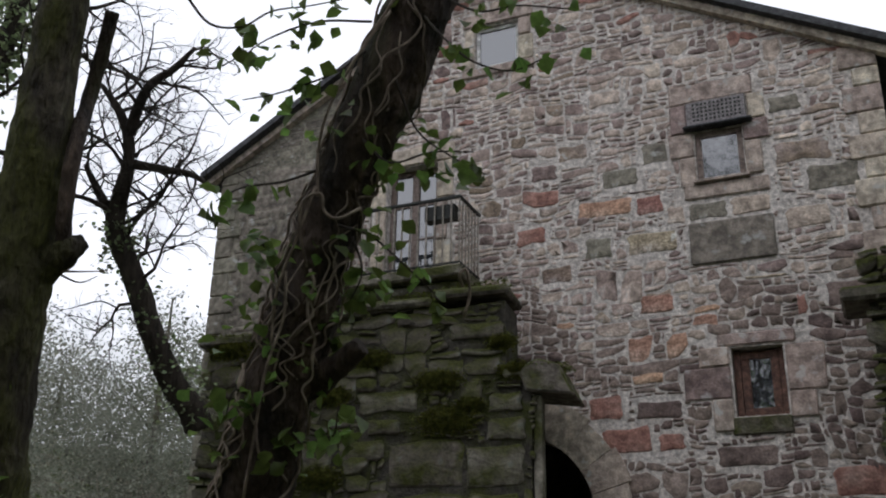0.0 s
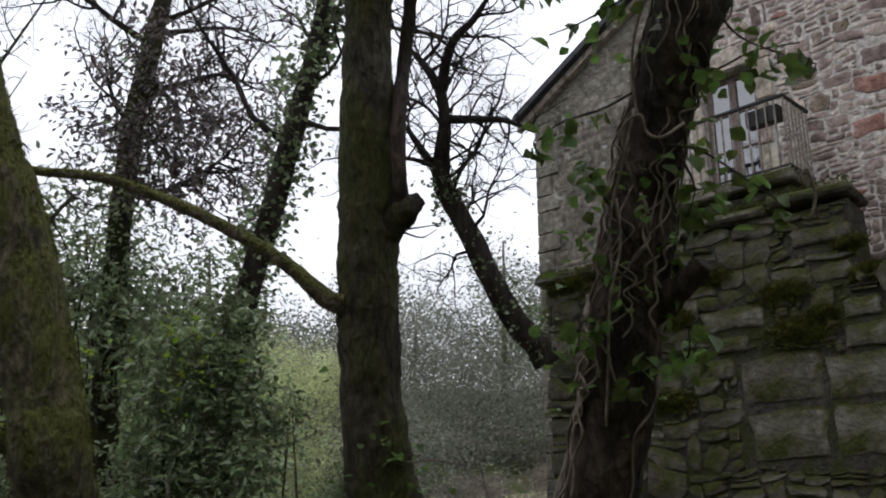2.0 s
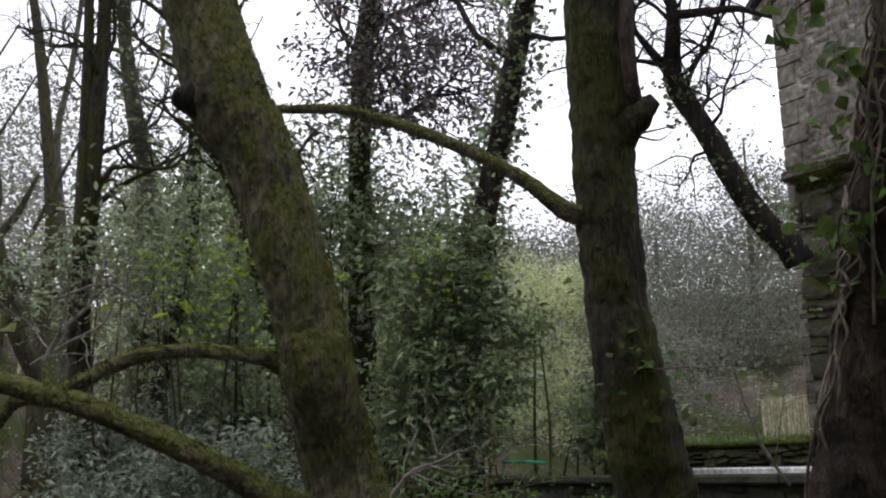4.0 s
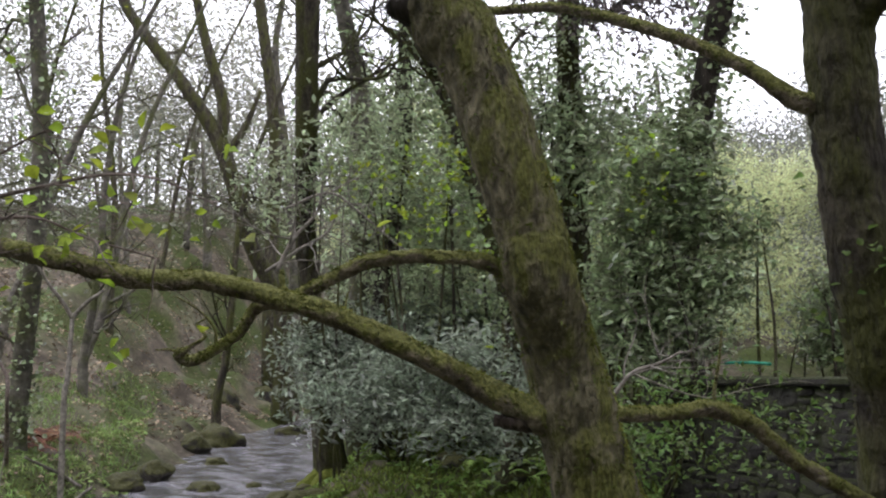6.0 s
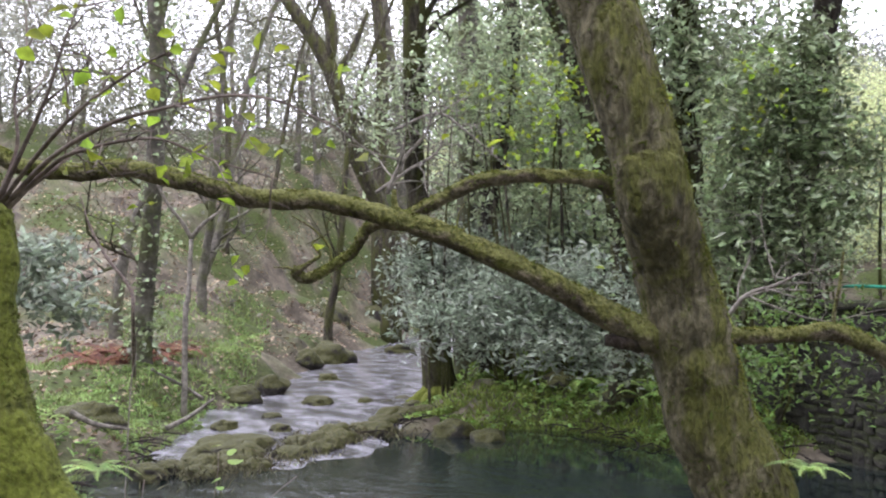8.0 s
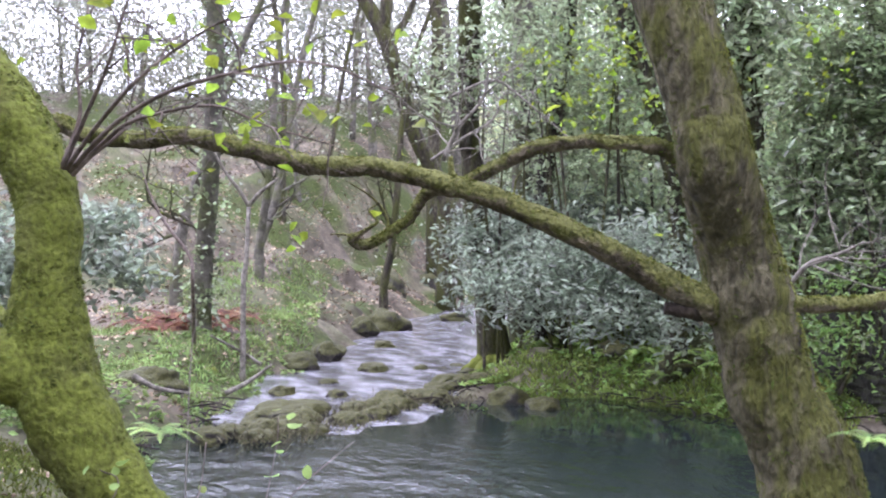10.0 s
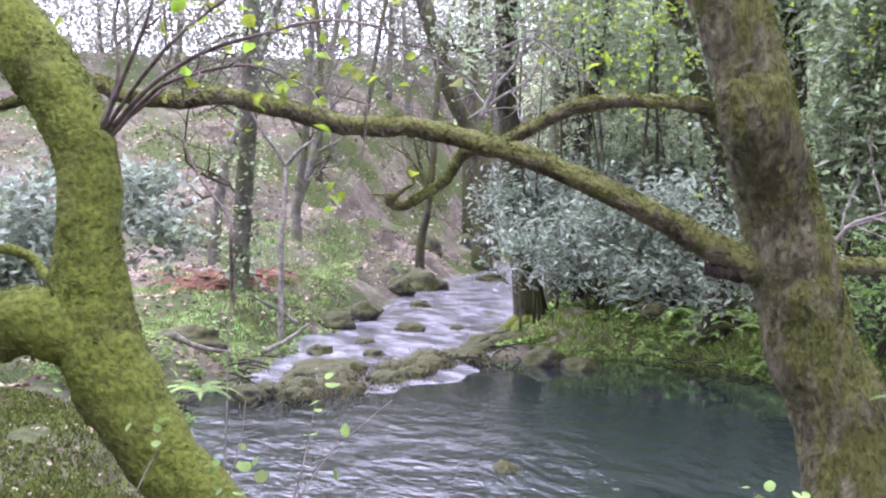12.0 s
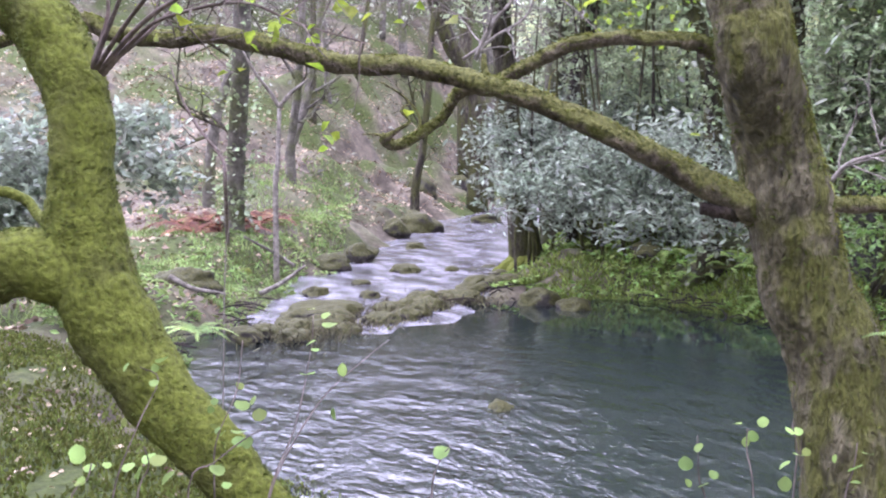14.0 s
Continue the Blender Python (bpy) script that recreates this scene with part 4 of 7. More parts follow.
for a, b, z, y, h in ((-2.78, -2.0, 6.0, 0.1, 0.16), (-2.02, -1.05, 6.03, 0.08, 0.14), (-1.05, -0.1, 6.3, 0.12, 0.12), (-0.08, 0.95, 6.37, 0.14, 0.12), (0.97, 2.08, 6.45, 0.16, 0.13), (1.98, 2.4, 5.26, 0.1, 0.14)):
    o = part("cap_stone", box_bm(a, b, -y, 0.75, z, z + h, 0.04), RUIN, RUIN_WALL, "mossy flat cap stone")
    o.rotation_euler = (0, 0, 0)
part("jamb_post", box_bm(2.38, 2.5, 0.02, 0.2, 1.6, 5.02, 0.015), RUIN, RUIN_WALL, "dark upright door jamb")
bm = prism(bmesh.new(), [(2.2, 5.36), (2.3, 5.06), (2.96, 4.98), (2.74, 5.42), (2.45, 5.5)], -0.1, 0.75)
bmesh.ops.recalc_face_normals(bm, faces=bm.faces)
bmesh.ops.bevel(bm, geom=list(bm.edges), offset=0.03, segments=1, affect="EDGES")
part("lintel_stump", bm, RUIN, RUIN_WALL, "broken mossy lintel stone jutting out")

PILLAR = thing("ruined_pillar", "mossy broken masonry pillar beside the house", "pillar")
PILLAR.matrix_world = pose(3.44, 11.80, 0, 0, 0, -17)
# the core runs on unseen past the pillar, added to shade the gable
part("core", box_bm(0.06, 5.5, 0.0, 0.7, 0.4, 6.4), RUIN_CORE, PILLAR)
rubble = polygon_stones(-0.02, 0.95, 1.4, 6.5, [(-1, 2, 5.82, 6.05)], lambda u: 6.62, ((0.3, 0.7), (0.16, 0.36)), 4, 0.2, (1.0,), 0.6)
lay_polygons(rubble, PILLAR, [RUIN], RUIN, 90, (0.05, 0.12), lambda u, z: -z, 0.03, 3)
part("cap_stone", box_bm(-0.26, 0.95, -0.18, 0.7, 5.84, 6.02, 0.04), RUIN, PILLAR, "projecting mossy slab")

# ---- mill pond walls ----
POND_WALL = thing("pond_wall", "long retaining wall coloured dark for shade, with flat cap stones", "wall")
pa, pb = Vector((-9.00, 9.80, 2.04)), Vector((-3.51, 8.56, 1.70))
run = pb - pa
POND_WALL.matrix_world = pose(pa.x, pa.y, 0, 0, 0, math.degrees(math.atan2(run.y, run.x)))
L = math.hypot(run.x, run.y)
part("core", box_bm(-0.3, L + 2.0, 0.06, 0.6, -0.6, 1.74), SHADED_STONE, POND_WALL, "masonry core coloured dark for shade")
rubble = polygon_stones(-0.3, L + 2.0, -0.1, 1.74, [], lambda u: 1.86, ((0.25, 0.6), (0.14, 0.3)), 33, 0.2, (1.0,), 0.5)
lay_polygons(rubble, POND_WALL, [SHADED_STONE], SHADED_STONE, 220, (0.01, 0.035), lambda u, z: u, 0.02, 4, 0.06)
u = -0.3
while u < L + 1.8:
    w = random.uniform(0.7, 1.2)
    part("cap_stone", box_bm(u, u + w - 0.015, -0.06, 0.66, 1.75, 1.83 + random.uniform(0, 0.02), 0.02), SHADED_STONE, POND_WALL)
    u += w
hose = thing("garden_hose", "green hose lying on the pond wall", "hose")
v, q, t = tube([Vector((-7.77, 9.58, 2.00)) + Vector((0, 0.1, 0.0)), Vector((-7.32, 9.43, 1.98)) + Vector((0, 0.1, 0.02)), Vector((-6.97, 9.34, 1.98)) + Vector((0, 0.1, 0.0))], [0.02] * 3, 6, 4)
mesh_object("hose_pipe", v, [q, t], HOSE, hose, smooth=True)
edge = thing("concrete_channel_edge", "pale concrete edge of the mill channel", "kerb")
ea, eb = Vector((-6.55, 12.13, 1.76)), Vector((-3.72, 10.00, 1.78))
edge.matrix_world = pose(ea.x, ea.y, 0, 0, 0, math.degrees(math.atan2(eb.y - ea.y, eb.x - ea.x)))
L2 = math.hypot(eb.x - ea.x, eb.y - ea.y)
part("coping", box_bm(0, L2, 0, 0.5, 1.0, 1.9, 0.02), CONCRETE, edge)
back_wall = thing("garden_wall", "low mossy garden wall behind the channel", "wall")
ga, gb = Vector((-8.17, 14.74, 1.99)), Vector((-4.87, 14.27, 2.01))
back_wall.matrix_world = pose(ga.x, ga.y, 0, 0, 0, math.degrees(math.atan2(gb.y - ga.y, gb.x - ga.x)))
L3 = math.hypot(gb.x - ga.x, gb.y - ga.y)
part("core", box_bm(0, L3, 0.05, 0.5, 0.8, 2.2), RUIN_CORE, back_wall)
rubble = polygon_stones(0, L3, 1.0, 2.2, [], lambda u: 2.36, ((0.25, 0.6), (0.14, 0.3)), 35, 0.2, (1.0,), 0.5)
lay_polygons(rubble, back_wall, [RUIN], RUIN, 100, (0.04, 0.1), lambda u, z: u, 0.03, 5, 0.05)
part("moss_top", box_bm(-0.02, L3, -0.03, 0.55, 2.205, 2.29, 0.03), MOSS, back_wall, "bright moss on the wall top")
FENCE_WOOD = material("pale_fence_wood", [(0.42, 0.39, 0.24), (0.6, 0.56, 0.38)], 3, 0.8, 0.2, 40, vary=0.2)
fence = thing("garden_fence", "pale weathered fence panel in the far garden", "fence")
fa, fb = Vector((-10.42, 23.43, 3.07)), Vector((-8.59, 22.35, 2.98))
fence.matrix_world = pose(fa.x, fa.y, 0, 0, 0, math.degrees(math.atan2(fb.y - fa.y, fb.x - fa.x)))
L4 = math.hypot(fb.x - fa.x, fb.y - fa.y)
for i in range(int(L4 / 0.12)):
    part("slat", box_bm(i * 0.12, i * 0.12 + 0.07, 0, 0.03, 1.5, 3.5), FENCE_WOOD, fence)
for z in (2.6, 3.35):
    part("fence_rail", box_bm(0, L4, 0.034, 0.08, z, z + 0.08), CONCRETE, fence)

tufts = []
for a, b, z in ((-2.7, -1.05, 6.17), (-1.0, 2.05, 6.46), (2.0, 2.9, 5.42)):
    n = int((b - a) * 700)
    u = rng.uniform(a, b, n)
    tufts.append(np.stack((u, rng.uniform(-0.12, 0.4, n), z + (0.085 * (u + 0.6) if b > 2.04 and a < 0 else 0 * u) - 0.02 * rng.random(n)), -1))
n = 700
u, z = rng.uniform(-2.5, 2.3, n), rng.uniform(3.4, 6.0, n)
keep = np.array([noise.noise(Vector((a * 1.3, 0, b * 1.3))) > 0.12 for a, b in zip(u, z)])
tufts.append(np.stack((u, np.full(n, -0.07), z), -1)[keep])
v, f = leaves(np.vstack(tufts), 0.05, droop=-0.1, wide=0.35)
tagged(mesh_object("moss", v, f, MOSS, RUIN_WALL, "moss tufts on the cap stones"), kind="stuff")


# thick cushions of moss on the face of the ruin
pads = []
for u, z, r in ((1.21, 4.72, 0.34), (1.07, 5.28, 0.26), (0.05, 5.66, 0.24), (1.52, 4.93, 0.15), (-0.50, 5.14, 0.22), (-2.22, 5.95, 0.30), (2.16, 5.36, 0.20), (1.97, 5.77, 0.18), (-0.62, 3.99, 0.25)):
    n = int(9000 * r)
    a, d = rng.uniform(0, 6.283, n), np.sqrt(rng.uniform(0, 1, n)) * (1 + 0.25 * rng.normal(size=n))
    pads.append(np.stack((u + r * 1.15 * d * np.cos(a), -0.05 - 0.07 * np.clip(1 - d, 0, 1) - 0.01 * rng.random(n), z + r * 0.55 * d * np.sin(a)), -1))
v, f = leaves(np.vstack(pads), 0.045, droop=0.2, wide=0.4)
tagged(mesh_object("moss", v, f, DARK_MOSS, RUIN_WALL, "olive moss cushions between the stones"), kind="stuff")


# ---- trees ----
def tree(name, label, group=""):
    return thing(name, label, "tree", group=group)


def sprout(curve, radii, count, length, level, r, rise=0.35, start=0.35, gnarl=0.25, out=None, tips=None):
    """Limbs out of a limb, and twigs out of those: tubes in out, twig ends in tips."""
    c, rad = np.asarray(curve, float), np.asarray(radii, float)
    for i in range(count):
        s = start + (1 - start) * (i + r.random()) / count
        at = s * (len(c) - 1)
        k = min(int(at), len(c) - 2)
        p = c[k] + (c[k + 1] - c[k]) * (at - k)
        tan = c[k + 1] - c[k]
        tan = tan / (np.linalg.norm(tan) + 1e-9)
        side = np.array([r.gauss(0, 1), r.gauss(0, 1), r.gauss(0, 0.5)])
        side -= tan * side.dot(tan)
        side /= np.linalg.norm(side) + 1e-9
        d = tan * r.uniform(0.2, 0.7) + side + np.array([0, 0, rise])
        d /= np.linalg.norm(d)
        ln = length * r.uniform(0.6, 1.2) * (1.15 - 0.6 * s)
        r0 = min(rad[k] * 0.62, max(0.004, ln * 0.022))
        pts = [p]
        for j in range(4):
            d = d + np.array([r.gauss(0, gnarl), r.gauss(0, gnarl), r.gauss(0, gnarl) + 0.05 * rise])
            d /= np.linalg.norm(d)
            pts.append(pts[-1] + d * ln / 4)
        rr = [r0, r0 * 0.8, r0 * 0.6, r0 * 0.42, r0 * 0.22]
        out.append(tube(pts, rr, 6 if level > 1 else 4, 2 if level > 1 else 1))
        tips.append(pts[-1])
        if level > 1:
            sprout(pts, rr, max(3, count * 2 // 3), length * 0.5, level - 1, r, rise, 0.25, gnarl * 1.15, out, tips)
    return out, tips


def bare_tree(name, label, points, radii, mat, limbs=9, length=2.2, levels=3, seed=1, rise=0.35, start=0.4, group="", leaf=None, leaf_size=0.07, leaf_count=0, twig_mat=None, gnarl=0.36, rough=0.13):
    t = tree(name, label, group)
    limb("trunk", points, radii, mat, t, 14, 5, rough, 5.0)
    r = random.Random(seed)
    q = spline([(*p, a) for p, a in zip(points, radii)], 4)
    out, tips = sprout(q[:, :3], q[:, 3], limbs, length, levels, r, rise, start, gnarl, [], [])
    v, f = join(out)
    tagged(mesh_object("branch_tangle", v, f, twig_mat or mat, t, "bare tangled branches and twigs", True), kind="stuff")
    if leaf:
        tips = np.array(tips)
        c = tips[rng.integers(0, len(tips), leaf_count)] + rng.normal(size=(leaf_count, 3)) * 0.16
        v, f = leaves(c, leaf_size)
        tagged(mesh_object("crown", v, f, leaf, t, "sparse small leaves"), kind="stuff")
    return t


def ivy_coat(t, points, radii, n, spread, size, mat=LEAF_LAUREL):
    """Ivy leaves in uneven bunches round a trunk."""
    q = spline([(*p, a) for p, a in zip(points, radii)], 20)
    k = rng.integers(0, len(q), n // 6)
    d = rng.normal(size=(len(k), 3))
    d /= np.linalg.norm(d, axis=1)[:, None]
    c = q[k, :3] + d * (q[k, 3:] + np.abs(rng.normal(size=(len(k), 1))) * spread)
    c = np.repeat(c, 6, axis=0) + rng.normal(size=(len(c) * 6, 3)) * size * 1.2
    v, f = leaves(c, size, wide=0.85)
    tagged(mesh_object("ivy", v, f, mat, t, "dark green ivy leaves on the trunk"), kind="stuff")


def moss_coat(t, points, radii, n, size, hang=0.0, mat=MOSS, toward=(0, 0, 0.35), focus=1.0):
    """Small moss tufts all over a limb."""
    q = spline([(*p, a) for p, a in zip(points, radii)], 30)
    k = rng.integers(0, len(q), n)
    d = rng.normal(size=(n, 3)) * focus + toward
    d /= np.linalg.norm(d, axis=1)[:, None]
    c = q[k, :3] + d * q[k, 3:] * 1.02
    patch = np.array([noise.noise(Vector(p) * 9.0) for p in c])
    c = c[patch > -0.12]
    v, f = leaves(c, size, droop=hang, wide=0.3)
    tagged(mesh_object("moss", v, f, mat, t, "fuzzy moss tufts"), kind="stuff")


# the alder over the pool
alder = tree("alder_tree", "leaning alder trunk with mossy limbs over the pool")
AL = [(-3.29, 1.93, 4.04), (-3.22, 1.96, 3.66), (-3.12, 2.03, 3.27), (-3.03, 2.11, 3.05), (-2.94, 2.16, 2.75), (-2.87, 2.23, 2.41), (-2.85, 2.25, 2.25), (-2.93, 2.42, 1.98), (-2.90, 2.47, 1.75), (-2.87, 2.53, 1.47), (-2.80, 2.63, 1.19), (-2.69, 2.65, 0.71), (-2.61, 2.77, 0.43), (-2.54, 2.83, 0.02)]
AL_R = [0.13, 0.138, 0.152, 0.132, 0.125, 0.124, 0.13, 0.138, 0.15, 0.155, 0.175, 0.2, 0.26, 0.3]
limb("trunk", AL, AL_R, BARK_MOSS, alder, 40, 16, 0.1, 9.0)
moss_coat(alder, AL, AL_R, 9000, 0.026, 0.3)
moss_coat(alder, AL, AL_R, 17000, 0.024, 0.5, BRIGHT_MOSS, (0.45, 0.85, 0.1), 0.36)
B1 = [(-2.95, 2.39, 1.73), (-2.97, 2.29, 1.77), (-3.12, 1.99, 1.95), (-3.33, 1.72, 2.11), (-3.47, 1.55, 2.18), (-3.62, 1.37, 2.24), (-3.79, 1.13, 2.26), (-3.96, 0.91, 2.33), (-4.07, 0.74, 2.37), (-4.18, 0.58, 2.36), (-4.30, 0.41, 2.38), (-4.37, 0.31, 2.43), (-4.50, 0.14, 2.39), (-4.67, -0.10, 2.32)]
B1_R = [0.065, 0.055, 0.044, 0.04, 0.038, 0.037, 0.037, 0.037, 0.034, 0.033, 0.031, 0.033, 0.024, 0.02]
B2 = [(-3.04, 2.34, 2.25), (-3.01, 2.23, 2.27), (-3.04, 2.16, 2.31), (-3.14, 2.04, 2.33), (-3.26, 1.91, 2.33), (-3.35, 1.83, 2.31), (-3.47, 1.73, 2.24), (-3.56, 1.66, 2.19), (-3.65, 1.56, 2.16), (-3.69, 1.51, 2.07), (-3.73, 1.43, 2.00), (-3.77, 1.35, 1.96), (-3.76, 1.30, 1.98), (-3.73, 1.33, 2.01)]
B2_R = [0.04, 0.032, 0.028, 0.026, 0.027, 0.027, 0.026, 0.025, 0.022, 0.02, 0.019, 0.02, 0.017, 0.01]
B3 = [(-2.95, 2.55, 1.75), (-2.92, 2.69, 1.75), (-2.84, 2.88, 1.75), (-2.79, 3.12, 1.76), (-2.74, 3.30, 1.69), (-2.69, 3.48, 1.55), (-2.60, 3.72, 1.41), (-2.50, 3.99, 1.27)]
B3_R = [0.05, 0.034, 0.03, 0.034, 0.034, 0.034, 0.032, 0.03]
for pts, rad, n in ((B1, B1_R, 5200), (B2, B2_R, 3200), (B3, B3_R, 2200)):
    limb("limb", pts, rad, LIT_LIMB_MOSS, alder, 18, 12, 0.22, 16.0, "moss-covered limb")
    moss_coat(alder, pts, rad, n // 2, 0.02, 0.5)
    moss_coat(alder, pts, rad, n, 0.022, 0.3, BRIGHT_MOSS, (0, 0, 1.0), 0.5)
limb("broken_stub", [(-2.98, 2.37, 1.73), (-2.97, 2.27, 1.73), (-3.02, 2.18, 1.74)], [0.04, 0.03, 0.022], BARK_BROWN, alder, 9, 4, 0.25, 20.0)
limb("knot", [(-3.14, 1.97, 3.27), (-3.18, 1.88, 3.26), (-3.19, 1.84, 3.27)], [0.1, 0.06, 0.025], BARK_DARK, alder, 10, 4, 0.3, 18.0)
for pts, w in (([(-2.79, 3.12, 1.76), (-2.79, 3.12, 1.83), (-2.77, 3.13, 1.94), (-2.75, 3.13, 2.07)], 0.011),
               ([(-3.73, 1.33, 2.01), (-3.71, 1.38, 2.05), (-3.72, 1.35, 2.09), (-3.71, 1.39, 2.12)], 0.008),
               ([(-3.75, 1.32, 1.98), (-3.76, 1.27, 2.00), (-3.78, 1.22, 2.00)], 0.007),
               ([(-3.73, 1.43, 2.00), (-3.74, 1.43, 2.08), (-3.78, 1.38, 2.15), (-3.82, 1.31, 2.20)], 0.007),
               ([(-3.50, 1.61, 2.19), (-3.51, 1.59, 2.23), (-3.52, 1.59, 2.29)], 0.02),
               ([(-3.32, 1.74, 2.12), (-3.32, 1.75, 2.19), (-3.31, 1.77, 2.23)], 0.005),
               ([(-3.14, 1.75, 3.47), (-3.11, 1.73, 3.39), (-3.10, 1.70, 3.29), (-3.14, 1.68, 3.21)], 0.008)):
    limb("twig", pts, [w * (1 - 0.6 * i / (len(pts) - 1)) for i in range(len(pts))], LIT_LIMB_MOSS, alder, 7, 5, 0.15, 20.0)

# the moss-green forked tree
mossy = tree("mossy_tree", "forked trunk thickly covered in bright green moss")
MT = [(-4.25, -0.08, 2.70), (-4.09, 0.08, 2.47), (-3.97, 0.19, 2.27), (-3.90, 0.24, 2.06), (-3.86, 0.24, 1.81), (-3.84, 0.24, 1.60), (-3.77, 0.30, 1.38), (-3.66, 0.43, 1.14), (-3.54, 0.59, 0.94), (-3.46, 0.71, 0.77), (-3.40, 0.90, 0.53), (-3.39, 0.98, 0.14)]
MT_R = [0.13, 0.125, 0.115, 0.106, 0.11, 0.138, 0.14, 0.12, 0.11, 0.1, 0.12, 0.16]
limb("trunk", MT, MT_R, BARK_GREEN, mossy, 34, 14, 0.14, 9.0)
moss_coat(mossy, MT, MT_R, 24000, 0.019, 0.1)
MS = [(-3.82, 0.26, 1.49), (-3.83, 0.16, 1.53), (-3.86, 0.04, 1.56), (-3.90, -0.09, 1.53), (-3.95, -0.26, 1.56)]
MS_R = [0.12, 0.125, 0.118, 0.112, 0.11]
limb("stem", MS, MS_R, BARK_GREEN, mossy, 20, 8, 0.14, 9.0)
moss_coat(mossy, MS, MS_R, 5000, 0.02, 0.1)
limb("limb", [(-4.63, -0.12, 1.78), (-4.57, 0.00, 1.78), (-4.53, 0.09, 1.75), (-4.44, 0.14, 1.68), (-4.24, 0.20, 1.62)], [0.02, 0.021, 0.021, 0.022, 0.03], BARK_GREEN, mossy, 9, 5, 0.2, 14.0)
SHOOTS = [[(-3.76, 0.27, 2.20), (-3.62, 0.33, 2.38), (-3.49, 0.37, 2.51), (-3.42, 0.40, 2.65), (-3.34, 0.44, 2.79)],
          [(-3.75, 0.28, 2.20), (-3.55, 0.36, 2.34), (-3.34, 0.44, 2.45), (-3.22, 0.57, 2.56), (-3.12, 0.67, 2.62)],
          [(-3.75, 0.29, 2.19), (-3.58, 0.40, 2.33), (-3.41, 0.53, 2.42), (-3.23, 0.67, 2.46), (-3.10, 0.82, 2.49), (-3.03, 0.96, 2.47), (-2.95, 1.13, 2.38)],
          [(-3.75, 0.30, 2.18), (-3.64, 0.39, 2.29), (-3.55, 0.47, 2.35), (-3.40, 0.67, 2.39), (-3.27, 0.81, 2.32), (-3.18, 1.00, 2.26)],
          [(-3.76, 0.27, 2.21), (-3.74, 0.32, 2.38), (-3.74, 0.31, 2.56), (-3.72, 0.36, 2.75)],
          [(-3.75, 0.29, 2.19), (-3.68, 0.43, 2.31), (-3.70, 0.51, 2.39), (-3.67, 0.56, 2.39)]]
tip_leaves = []
for k, pts in enumerate(SHOOTS):
    n = len(pts)
    limb("shoot", pts, [0.009 - 0.0065 * i / (n - 1) for i in range(n)], TWIG, mossy, 6, 5, 0.1, 20.0)
    q = spline(pts, 6)
    out, tips = sprout(q, np.full(len(q), 0.006), 5, 0.5, 2, random.Random(50 + k), 0.1, 0.4, 0.2, [], [])
    v, f = join(out)
    tagged(mesh_object("twig_growth", v, f, TWIG, mossy, "thin bare twigs"), kind="stuff")
    tip_leaves += tips
tip_leaves = np.array(tip_leaves)
tip_leaves = tip_leaves[rng.integers(0, len(tip_leaves), 80)] + rng.normal(size=(80, 3)) * 0.03
near_young = [(-2.89, 1.08, 2.55), (-2.96, 0.99, 2.53), (-3.07, 0.65, 2.60), (-3.08, 0.62, 2.64), (-3.05, 0.49, 2.67), (-3.09, 0.46, 2.50), (-3.16, 0.91, 2.36), (-3.14, 0.94, 2.35), (-3.24, 0.94, 2.57), (-3.26, 0.77, 2.32), (-3.13, 0.52, 2.85), (-3.29, 0.88, 2.48), (-3.41, 0.87, 2.58), (-2.96, 1.00, 2.54), (-2.91, 1.10, 2.56), (-3.11, 0.92, 2.34), (-3.12, 0.90, 2.36), (-3.34, 0.44, 2.54), (-3.31, 0.51, 2.54), (-3.39, 0.11, 2.47), (-3.92, 2.90, 2.03), (-3.16, 1.60, 2.44), (-3.23, 1.85, 2.45), (-3.15, 1.28, 2.34), (-3.19, 1.24, 2.25)]
v, f = leaves(np.vstack((np.array(near_young), tip_leaves)), 0.055, droop=0.1, wide=0.8)
tagged(mesh_object("young_foliage", v, f, LEAF_YOUNG, mossy, "fresh yellow-green young leaves"), kind="stuff")

# the upright tree with a broken limb
t2 = tree("oak_tree", "upright grey trunk with a broken stub and lichen")
T2 = [(-2.39, 3.44, 4.65), (-2.42, 3.49, 4.26), (-2.42, 3.51, 3.83), (-2.44, 3.56, 3.44), (-2.46, 3.61, 3.05), (-2.47, 3.66, 2.67), (-2.46, 3.73, 2.30), (-2.46, 3.83, 1.98), (-2.49, 3.95, 1.73), (-2.54, 4.05, 1.19), (-2.67, 4.22, 0.21)]
T2_R = [0.112, 0.116, 0.128, 0.135, 0.138, 0.137, 0.15, 0.165, 0.18, 0.19, 0.25]
limb("trunk", T2, T2_R, BARK_GREY, t2, 40, 18, 0.11, 9.0)
moss_coat(t2, T2[4:], T2_R[4:], 1800, 0.02, 0.3)
ivy_coat(t2, T2[5:8], T2_R[5:8], 130, 0.04, 0.05, LEAF_IVY)
T2B = [(-2.45, 3.64, 2.98), (-2.58, 3.47, 3.02), (-2.69, 3.36, 3.14), (-2.86, 3.26, 3.27), (-3.09, 3.13, 3.41), (-3.30, 3.01, 3.51), (-3.48, 2.93, 3.58), (-3.72, 2.82, 3.61), (-4.03, 2.71, 3.67)]
T2B_R = [0.06, 0.045, 0.034, 0.03, 0.028, 0.026, 0.024, 0.022, 0.018]
limb("limb", T2B, T2B_R, LIT_LIMB_MOSS, t2, 14, 8, 0.16, 14.0, "long mossy side limb")
moss_coat(t2, T2B, T2B_R, 2200, 0.02, 0.2)
